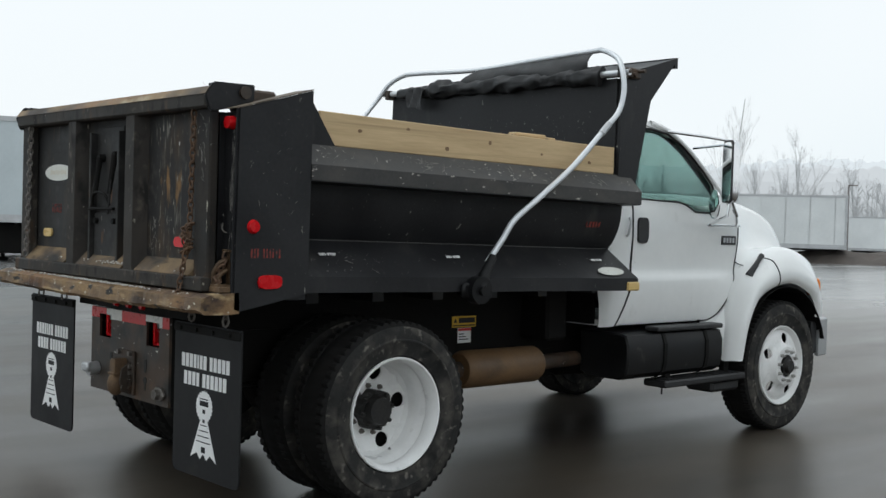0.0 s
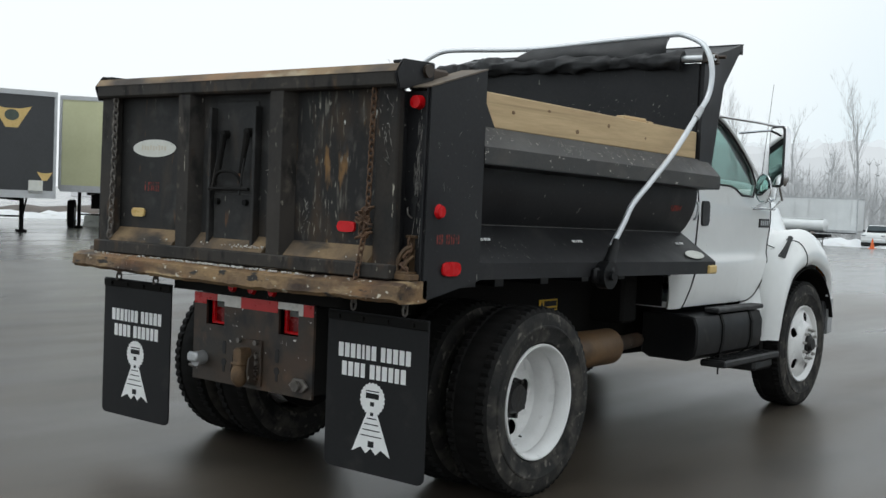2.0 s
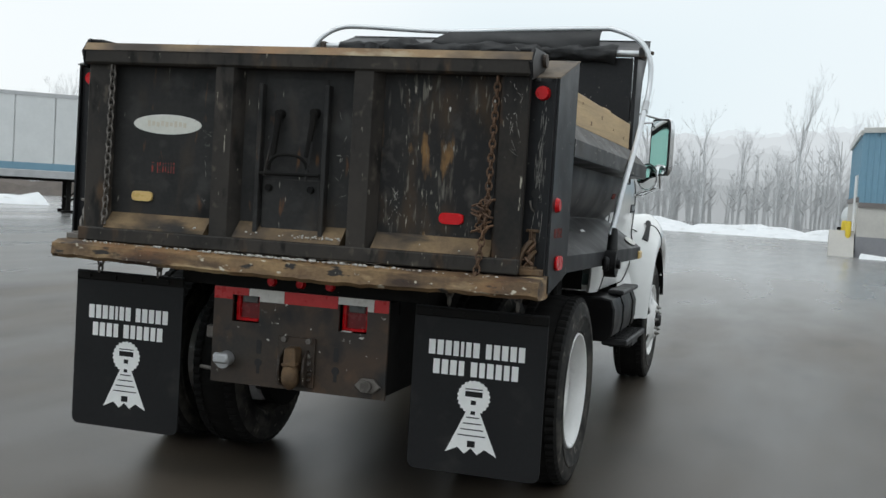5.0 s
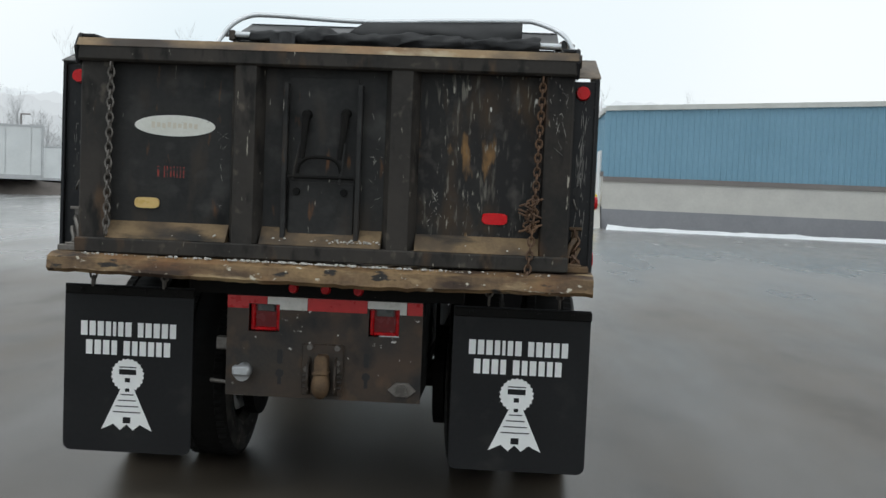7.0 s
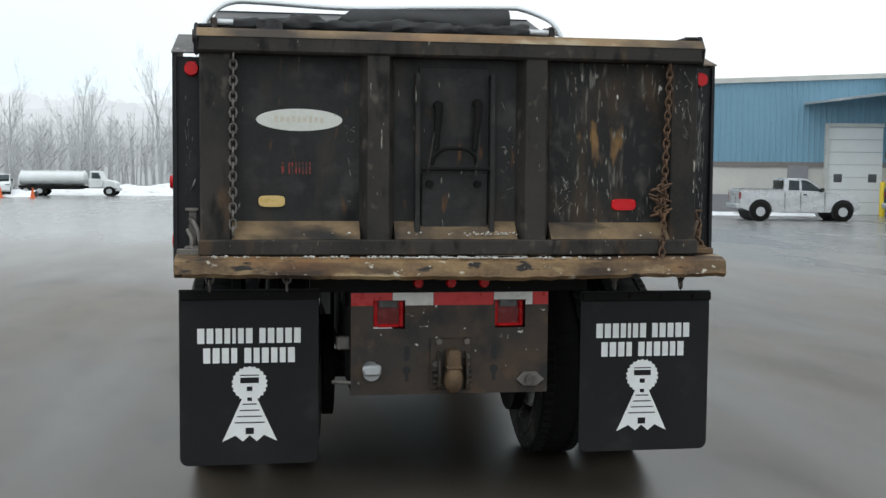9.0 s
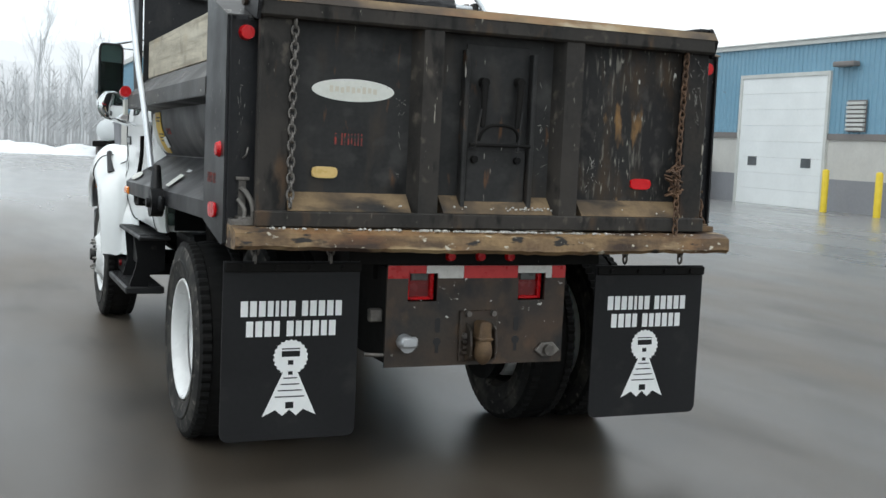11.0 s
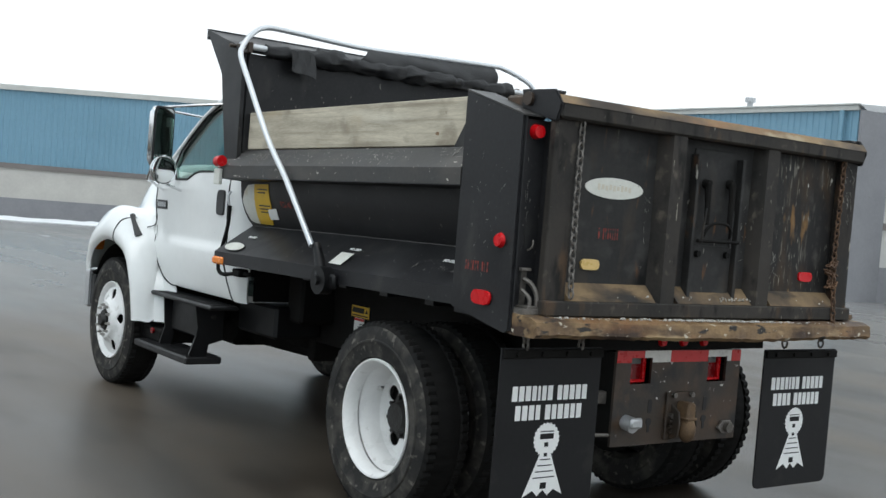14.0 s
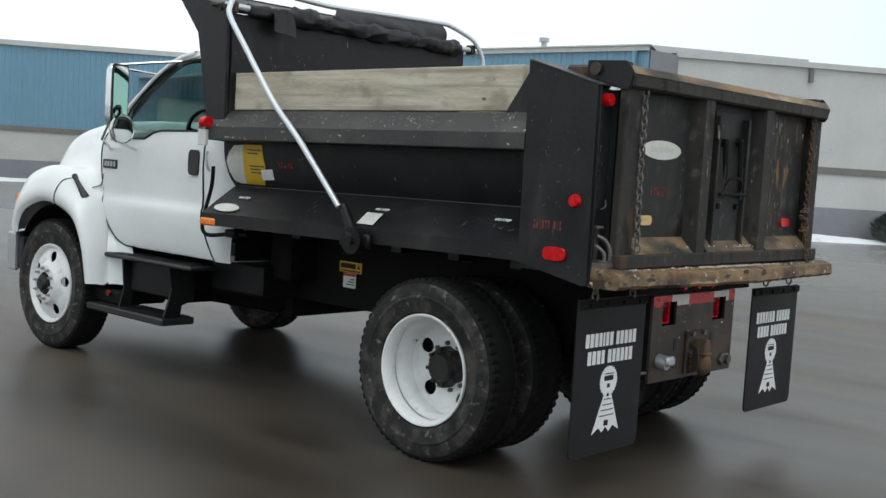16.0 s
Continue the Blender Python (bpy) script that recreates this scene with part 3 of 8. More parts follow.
def wall_run(a, b, zbase, zband, top, ztop_b, label):
    bm = BM()
    ribs(bm, a, b, zband, (lambda u: top + (ztop_b - top) * u), 0.20, 0.03)
    slab(bm, a, b, 0.0, top, -0.3, -0.02, ztop_b)
    w = part("wall", bm, M_BLUE, depot, label)
    bm = BM()
    slab(bm, a, b, 0.0, zbase, -0.02, 0.03)
    part("wall_base", bm, M_BASE, w, "dark grey painted base")
    bm = BM()
    slab(bm, a, b, zbase, zband - 0.18, -0.02, 0.02)
    part("block_wall", bm, M_BLOCK, w, "light grey block band")
    bm = BM()
    slab(bm, a, b, zband - 0.18, zband, -0.02, 0.07)
    part("trim_band", bm, M_BAND, w, "brown trim band")
    bm = BM()
    slab(bm, a, b, 0.0, top + 0.14, -0.05, 0.10, ztop_b + 0.14)
    for v in bm.verts:
        if v.co.z < 0.01:
            v.co.z = (top if (Vector((*a, 0)) - Vector((v.co.x, v.co.y, 0))).length < 1 else ztop_b) - 0.04
    part("roof_trim", bm, M_COPING, w, "pale roof trim")
    return w


bm = BM()
prism(bm, [(XA0 + 0.3, 4.2), (XC + 9, 5.3), (XC + 9, 5.4), (XA0 + 0.1, 4.32)], "y", YA + 0.4, YA + 8.5)
prism(bm, [(XC + 0.2, 5.0), (XC + 10, 5.7), (XC + 10, 5.85), (XC - 0.15, 5.15)], "y", YC - 0.1, YA + 0.2)
part("roof", bm, M_STEEL, depot, "low sloped metal roof")
wall_run((XA0, YA), (XC, 33.6), 0.72, 1.92, 4.38, 5.05, "blue ribbed steel wall with a rising roof line")
wall_run((XA0, YA + 8.5), (XA0, YA), 0.8, 2.1, 4.2, 4.30, "blue ribbed steel end wall")
wall_run((XC, 33.6), (XC, YC), 0.95, 2.30, 5.05, 5.05, "blue ribbed steel wall of the wash bay")
bm = BM()
slab(bm, (XC - 0.06, YC - 0.06), (XC + 1.32, YC - 0.06), 0.0, 5.02, -0.02, 0.06)
part("end_return", bm, M_BASE, depot, "dull grey end return of the wash bay")
# pale wing
D0, D1 = (23.0, 13.9), (36.5, 2.97)
bm = BM()
slab(bm, D0, D1, 0.0, 5.0, -0.3, 0.0)
pale = part("pale_wall", bm, M_PALE, depot, "tall pale grey block wall")
bm = BM()
slab(bm, D0, D1, 0.0, 0.95, 0.0, 0.05)
part("wall_base", bm, M_BASE, pale, "dark grey painted base")
bm = BM()
slab(bm, D0, D1, 1.95, 2.14, 0.0, 0.06)
part("trim_band", bm, M_BAND, pale, "brown trim band")
bm = BM()
slab(bm, D0, D1, 4.98, 5.14, -0.1, 0.10)
part("roof_trim", bm, M_COPING, pale, "pale roof trim")
for u in (0.24, 0.42, 0.60):
    c = Vector((*D0, 0)).lerp(Vector((*D1, 0)), u)
    nr = Vector((-0.629, -0.777, 0))
    bm = BM()
    box(bm, -0.05, 0.05, -0.08, 0.08, 4.55, 4.95, 0.0, Matrix.Translation(c + nr * 0.08) @ Matrix.Rotation(radians(-39), 4, "Z"))
    part("scupper", bm, M_BAND, pale, "dark roof scupper")
bm = BM()
c = Vector((*D0, 0)).lerp(Vector((*D1, 0)), 0.66) + Vector((-0.629, -0.777, 0)) * 0.5
cyl(bm, c + Vector((0, 0, 1.0)), c + Vector((0, 0, 1.5)), 0.03, 8)
bmesh.ops.create_uvsphere(bm, u_segments=12, v_segments=8, radius=0.12, matrix=Matrix.Translation(c + Vector((0, 0, 1.55))))
part("wall_lamp", bm, M_STEEL, pale, "grey wall lamp")


def bay_door(y0, y1, h, panels, windows=True, sign=False):
    """A sectional door in the wash wall, seen from the west: it stands at x = XC."""
    x = XC - 0.05
    bm = BM()
    for y in (y0 - 0.12, y1):
        box(bm, x - 0.06, x + 0.10, y, y + 0.12, 0, h + 0.12)
    box(bm, x - 0.06, x + 0.10, y0, y1, h, h + 0.12)
    fr = part("door_frame", bm, M_COPING, depot, "pale door frame")
    for k in range(panels):
        bm = BM()
        box(bm, x - 0.03, x + 0.03, y0, y1, h * k / panels + 0.002, h * (k + 1) / panels - 0.002, 0.004)
        part("door_panel", bm, M_DOOR, fr, "white door section" if k == 0 else "")
    if windows:
        for f in (0.125, 0.765):
            bm = BM()
            yy = y0 + (y1 - y0) * f
            box(bm, x - 0.04, x - 0.03, yy, yy + 0.44, 1.24, 1.53)
            part("door_light", bm, M_DOORWIN, fr, "dark door window")
    if sign:
        face = Matrix(((0, 0, -1, x - 0.034), (-1, 0, 0, (y0 + y1) / 2 + 0.02), (0, 1, 0, 3.52), (0, 0, 0, 1)))
        words("TRUCK WASH", 0.64, face, M_SIGN, fr, "sign_lettering", "red painted sign letters", 0.004, 0.89, 0.018)
        face = Matrix(((0, 0, -1, x - 0.034), (-1, 0, 0, (y0 + y1) / 2 + 0.1), (0, 1, 0, 2.98), (0, 0, 0, 1)))
        words("ENTRANCE", 0.40, face, M_SIGN, fr, "sign_lettering", "red painted sign letters", 0.004, 0.77, 0.02)
    return fr


bay_door(14.85, 19.15, 4.12, 8, True, True)
bay_door(22.3, 26.3, 4.05, 8, True)
bm = BM()
prism(bm, [(18.7, 4.02), (22.0, 4.45), (22.0, 4.55), (18.7, 4.10)], "y", 32.3, 34.3)
part("canopy", bm, M_STEEL, depot, "thin sloped metal canopy")
bm = BM()
box(bm, XC - 0.09, XC - 0.055, 20.65, 21.4, 2.36, 3.28)
lv = part("wall_louvre", bm, M_BAND, depot, "pale slatted wall louvre")
for k in range(7):
    bm = BM()
    box(bm, XC - 0.16, XC - 0.092, 20.67, 21.38, 2.40 + 0.125 * k, 2.48 + 0.125 * k)
    part("slat", bm, M_COPING, lv)
bm = BM()
box(bm, XC - 0.34, XC - 0.05, 21.05, 21.9, 4.25, 4.40, 0.03)
part("wall_light", bm, M_BAND, depot, "dark wall light box")
bm = BM()
cyl(bm, (XC - 0.13, 14.35, 0.1), (XC - 0.13, 14.35, 5.0), 0.07, 10)
box(bm, XC - 0.25, XC - 0.05, 14.25, 14.45, 0.0, 0.1)
part("downpipe", bm, M_BLUE, depot, "blue downpipe")
bm = BM()
cyl(bm, (23.3, 18.8, 5.0), (23.3, 18.8, 5.6), 0.09, 12)
vent = part("roof_vent", bm, M_STEEL, depot, "metal roof vent pipe")
bm = BM()
cyl(bm, (23.3, 18.8, 5.55), (23.3, 18.8, 5.68), 0.16, 12)
part("vent_cap", bm, M_STEEL, vent)
bm = BM()
box(bm, 23.6, 24.6, 20.2, 21.6, 5.1, 5.42, 0.05)
part("roof_hood", bm, M_STEEL, depot, "low metal roof hood")
bm = BM()
box(bm, XA0 - 0.08, XA0 + 0.05, 38.2, 39.8, 0.0, 2.9)
part("dock_door", bm, M_DOOR, depot, "tall white side door")
bm = BM()
prism(bm, [(36.9, 0.0), (38.0, 0.0), (38.0, 0.9), (37.6, 0.9)], "x", XA0 - 0.9, XA0 - 0.06)
part("ramp_wall", bm, M_BLOCK, depot, "pale concrete ramp wall")
bm = BM()
box(bm, -0.36, 0.36, -0.09, 0.05, 0.0, 1.80, 0.0, Matrix.Translation((18.55, 34.25, 0)) @ Matrix.Rotation(radians(-11.8), 4, "Z"))
part("steel_door", bm, M_BASE, depot, "grey steel door")
face = Matrix.Translation((20.5, 33.85, 0)) @ Matrix.Rotation(radians(-11.8), 4, "Z")
bm = BM()
box(bm, -1.05, -0.93, -0.20, 0.05, 0.0, 3.35, 0.0, face)
box(bm, -0.93, 1.05, -0.20, 0.05, 3.22, 3.35, 0.0, face)
low = part("dock_frame", bm, M_COPING, depot, "pale dock door frame")
for k in range(7):
    bm = BM()
    box(bm, -0.93, 1.05, -0.10, 0.03, 0.46 * k + 0.006, 0.46 * k + 0.454, 0.008, face)
    part("door_panel", bm, M_DOOR, low)
for xx in (-0.7, 0.55):
    bm = BM()
    box(bm, xx, xx + 0.3, -0.115, -0.098, 1.2, 1.5, 0.0, face)
    part("door_light", bm, M_DOORWIN, low, "dark door window")


def bollard(x, y, h=1.25):
    b = thing("bollard", (x, y, 0), "yellow painted steel bollard by the depot wall", "bollard", "yellow bollards")
    bm = BM()
    tube(bm, [(x, y, 0), (x, y, h - 0.06), (x, y, h - 0.02), (x, y, h)], [0.10, 0.10, 0.08, 0.03], 14)
    part("post", bm, M_YELLOW, b, smooth=True)


for x, y in ((21.15, 15.1), (20.9, 19.2), (20.9, 21.3), (3.78, 38.8), (3.88, 37.5), (21.0, 32.6)):
    bollard(x, y)

# ---- the dump truck ----
truck = thing("dump_truck", (0, 2.5, 0), "white dump truck with a scraped black steel bed on wet asphalt", "truck")


def sag(bm, k=-0.014):
    """The bed runs slightly downhill towards the cab."""
    for v in bm.verts:
        v.co.z += k * max(0.0, v.co.y - 0.4)
    return bm


# bed sides: shelf, hollow flank and box rail in one folded sheet
FLANK = [(1.388, 0.945), (1.425, 0.978), (1.468, 1.005), (1.515, 1.026), (1.56, 1.040), (1.61, 1.048), (1.668, 1.052)]


def bed_side(s):
    outer = [(0.88, 1.13), (1.20, 1.135), (1.20, 1.213)] + [(x, z) for z, x in FLANK] + [(1.20, 1.675), (1.20, 1.755), (1.10, 1.857), (1.045, 1.857), (0.93, 1.50), (0.88, 1.20)]
    bm = BM()
    prism(bm, [(s * x, z) for x, z in outer], "y", 0.44, 2.985)
    return sag(bm)


def onto_flank(bm, s, off):
    """Lays a decal on the bulging flank, cut finely enough to follow it."""
    for z, x in FLANK[1:-1]:
        bmesh.ops.bisect_plane(bm, geom=bm.verts[:] + bm.edges[:] + bm.faces[:], plane_co=(0, 0, z - 0.034), plane_no=(0, 0, 1))
    mid = sum(v.co.x for v in bm.verts) / len(bm.verts)
    for v in bm.verts:
        z = v.co.z + 0.014 * (v.co.y - 0.4)
        fx = FLANK[0][1] if z < FLANK[0][0] else FLANK[-1][1]
        for (z0, x0), (z1, x1) in zip(FLANK, FLANK[1:]):
            if z0 <= z <= z1:
                fx = x0 + (x1 - x0) * (z - z0) / (z1 - z0)
        v.co.x = s * (fx + off + (0.0015 if (v.co.x - mid) * s > 0 else -0.0015))


for s in (1, -1):
    side = part("bed_side", bed_side(s), M_BED, truck, "black steel bed flank with a sloped shelf", True)
    bm = BM()
    prism(bm, [(s * x, z) for x, z in ((1.203, 1.680), (1.203, 1.757), (1.10, 1.861), (1.05, 1.861), (1.05, 1.856), (1.098, 1.856), (1.2, 1.754), (1.2, 1.680))], "y", 0.445, 2.99)
    part("top_rail", sag(bm), M_RAIL, side, "scuffed dusty box rail")
    bm = BM()
    box(bm, s * 0.946, s * 0.953, 0.47, 2.95, 1.386, 1.392)
    part("shelf_seam", sag(bm), M_RAIL, side)
    for y in (0.65, 1.51, 2.73):
        z = 1.3195 - 0.014 * (y - 0.4)
        turn = Matrix.Translation((s * 1.068, y, z)) @ Matrix.Rotation(radians(90 * s), 4, "Z") @ Matrix.Rotation(radians(37.7), 4, "X")
        words("NO STEP", 0.025, turn, M_PRINT, side, "step_warning", "white warning lettering", 0.001, 1.05, 0.001)
    bm = BM()
    prism(bm, ellipse(0, 0, 0.12, 0.038), "z", 0.0, 0.003)
    bmesh.ops.transform(bm, matrix=Matrix.Translation((s * 1.158, 2.765 if s > 0 else 2.79, 1.2205)) @ Matrix.Rotation(radians(90 * s), 4, "Z") @ Matrix.Rotation(radians(38), 4, "X"), verts=bm.verts)
    part("oval_decal", bm, M_OVAL, side, "white oval decal")
    bm = BM()
    if s < 0:
        box(bm, -1.213, -1.155, 2.845, 2.995, 1.098, 1.146, 0.010)
        part("marker_lamp", bm, M_AMBER, side, "amber marker lamp")
        bm = BM()
        tube(bm, curve_through([(-1.12, 2.62, 1.06), (-1.125, 2.80, 1.052), (-1.13, 2.97, 1.030), (-1.128, 3.055, 1.045), (-1.125, 3.075, 1.10), (-1.115, 3.06, 1.20), (-1.10, 3.03, 1.34), (-1.10, 3.02, 1.47)], 22), 0.013, 8)
        box(bm, -1.16, -1.09, 2.70, 2.80, 1.035, 1.085, 0.008)
        part("bent_bracket", bm, M_CHASSIS, side, "bent black bracket rod", True)
        bm = BM()
        prism(bm, [(0, 0), (0.13, 0.0), (0.13, 0.10), (0, 0.10)], "z", 0.0, 0.002)
        bmesh.ops.transform(bm, matrix=Matrix.Translation((-1.175, 1.60, 1.221)) @ Matrix.Rotation(radians(-92), 4, "Z") @ Matrix.Rotation(radians(38), 4, "X"), verts=bm.verts)
        part("sticker", bm, M_OVAL, side, "cream paper sticker")
        bm = BM()
        prism(bm, [(2.80, 1.372), (2.90, 1.372), (2.945, 1.385), (2.962, 1.44), (2.967, 1.51), (2.93, 1.57), (2.878, 1.612), (2.78, 1.620), (2.79, 1.50)], "x", -0.972, -0.962)
        onto_flank(bm, -1, 0.002)
        part("worn_decal", bm, M_OVAL, side, "torn white decal")
        bm = BM()
        prism(bm, [(2.66, 1.372), (2.83, 1.372), (2.795, 1.50), (2.786, 1.620), (2.601, 1.624), (2.585, 1.50), (2.60, 1.44)], "x", -0.976, -0.960)
        onto_flank(bm, -1, 0.004)
        part("warning_decal", bm, M_YEL, side, "yellow warning decal with grey print")
        for k, (z0, w) in enumerate(((1.585, 0.13), (1.565, 0.10), (1.485, 0.14), (1.465, 0.11), (1.445, 0.13))):
            bm = BM()
            box(bm, -0.979, -0.9755, 2.74 - w, 2.74, z0, z0 + 0.008)
            onto_flank(bm, -1, 0.006)
            part("print_line", bm, M_SEAT, side, "grey bar of small print")
        bm = BM()
        prism(bm, [(2.531, 1.412), (2.645, 1.405), (2.632, 1.468), (2.521, 1.478)], "x", -0.981, -0.974)
        onto_flank(bm, -1, 0.008)
        part("white_decal", bm, M_PRINT, side, "small white decal")
        bm = BM()
        box(bm, -1.225, -1.2, 2.95, 3.03, 1.60, 1.70, 0.004)
        part("gasket_plate", bm, M_OVAL, side, "white plate under the lamp")
        bm = BM()
        tube(bm, [(-1.22, 2.99, 1.745), (-1.22, 2.93, 1.75)], 0.035, 14)
        tube(bm, [(-1.2, 2.99, 1.74), (-1.16, 3.10, 1.72), (-1.1, 3.16, 1.70)], 0.012, 8)
        part("red_lamp", bm, M_RED, side, "small red lamp on a stalk", True)
    else:
        box(bm, 1.165, 1.213, 2.875, 2.992, 1.100, 1.155, 0.008)
        part("marker_lamp", bm, M_PALEAMB, side, "clear marker lamp")
    for k in range(5):
        bm = BM()
        y = (2.66 if s > 0 else 2.33) + k * 0.028
        box(bm, s * 0.957, s * 0.9625, y, y + 0.019, 1.490, 1.526)
        onto_flank(bm, s, 0.002)
        part("stencil_bar", bm, M_STENCIL, side)

def scratches(parent, centre, along, across, spread, n, seed, size=(0.02, 0.002), slant=1.0):
    """Thin pale scrape marks lying on a face; along and across are its directions."""
    random.seed(seed)
    c, u, w = Vector(centre), Vector(along).normalized(), Vector(across).normalized()
    nrm = u.cross(w).normalized()
    bm = BM()
    for k in range(n):
        p = c + u * random.gauss(0, spread[0]) + w * max(-1, min(1, random.gauss(0, 0.5))) * spread[1]
        a = random.gauss(0.5, 0.7)
        d = (u * math.cos(a * slant) + w * math.sin(a * slant)) * (0.12 + random.random() ** 2.5) * size[0] * 0.9
        e = nrm.cross(d).normalized() * random.uniform(0.3, 1.2) * size[1] * 0.6
        lo = [bm.verts.new(q) for q in (p - d, p - d * 0.3 + e, p + d, p + d * 0.2 - e)]
        hi = [bm.verts.new(v.co + nrm * 0.0006) for v in lo]
        bm.faces.new(lo)
        bm.faces.new(hi)
        for i in range(4):
            bm.faces.new((lo[i], lo[(i + 1) % 4], hi[(i + 1) % 4], hi[i]))
    tagged(part("scrape_mark", bm, M_SCRATCH, parent, "pale scrape marks in the paint"), kind="stuff")


for s in (1, -1):
    owner = [o for o in truck.children if o.name.startswith("bed_side")][0 if s > 0 else 1]
    for y, sp, n in ((1.22, 0.09, 34), (2.15, 0.10, 18), (2.58, 0.06, 24), (0.6, 0.05, 14), (1.7, 0.6, 30)):
        scratches(owner, (s * 1.153, y, 1.8125 - 0.014 * (y - 0.4)), (0, 1, -0.014), (-s * 0.70, 0, 0.713), (sp, 0.05), n, int(100 * y) + (s > 0), (0.034, 0.0040))
    for y, sp, n in ((0.72, 0.12, 44), (1.9, 0.6, 34)):
        scratches(owner, (s * 1.10, y, 1.2935 - 0.014 * (y - 0.4)), (0, 1, -0.014), (-s * 0.79, 0, 0.613), (sp, 0.09), n, int(90 * y) + (s > 0), (0.018, 0.0026))

# bed floor and cross sills
bm = BM()
box(bm, -0.93, 0.93, 0.06, 2.9, 1.12, 1.16)
floor_ob = part("bed_floor", bm, M_DARK, truck, "dark steel bed floor on cross sills")
for y in (0.35, 0.8, 1.25, 1.7, 2.15, 2.6):
    bm = BM()
    box(bm, -0.74, 0.74, y - 0.04, y + 0.04, 1.04, 1.121)
    part("cross_sill", bm, M_DARK, floor_ob)

# bulkhead with the cab shield
bm = BM()
box(bm, -0.93, 0.93, 2.86, 2.90, 1.1, 1.67)
box(bm, -1.12, 1.08, 2.86, 2.90, 1.67, 2.47)
head = part("bulkhead", sag(bm), M_BED, truck, "black steel bulkhead with small chips")
for x in (-0.72, -0.24, 0.24, 0.72):
    bm = BM()
    box(bm, x - 0.04, x + 0.04, 2.90, 2.925, 1.2, 2.4)
    part("stiffener", bm, M_BED, head)
# Black box added so that the gap behind the cab reads as shade.
bm = BM()
box(bm, -0.70, 0.70, 2.70, 2.90, 0.74, 1.09, 0.02)
part("shade_filler", bm, M_CHASSIS, truck, "black filler box standing in for shade behind the cab")
bm = BM()
prism(bm, [(2.87, 2.44), (3.44, 2.605), (3.44, 2.625), (2.87, 2.462)], "x", -1.150, 1.105)
prism(bm, [(3.42, 2.56), (3.45, 2.56), (3.45, 2.628), (3.42, 2.628)], "x", -1.153, 1.108)
part("cab_shield", bm, M_BED, truck, "black sloped cab shield")
for s in (1, -1):
    bm = BM()
    prism(bm, [(2.86, 1.74), (3.03, 1.74), (3.17, 2.32), (3.455, 2.632), (2.88, 2.462)], "x", s * 1.085 - (0.045 if s < 0 else 0.0), s * 1.112 - (0.045 if s < 0 else 0.0))
    g = part("shield_gusset", bm, M_BED, truck, "black triangular shield gusset")
    bm = BM()
    box(bm, s * 1.112, s * 1.15, 2.92, 3.02, 2.44, 2.505, 0.008)
    cyl(bm, (s * 1.11, 2.99, 2.485), (s * 1.20, 2.99, 2.485), 0.012, 8)
    cyl(bm, (s * 1.11, 2.94, 2.462), (s * 1.17, 2.94, 2.462), 0.014, 8)
    part("roll_bracket", bm, M_HITCH, g, "rusty tarp roll bracket")

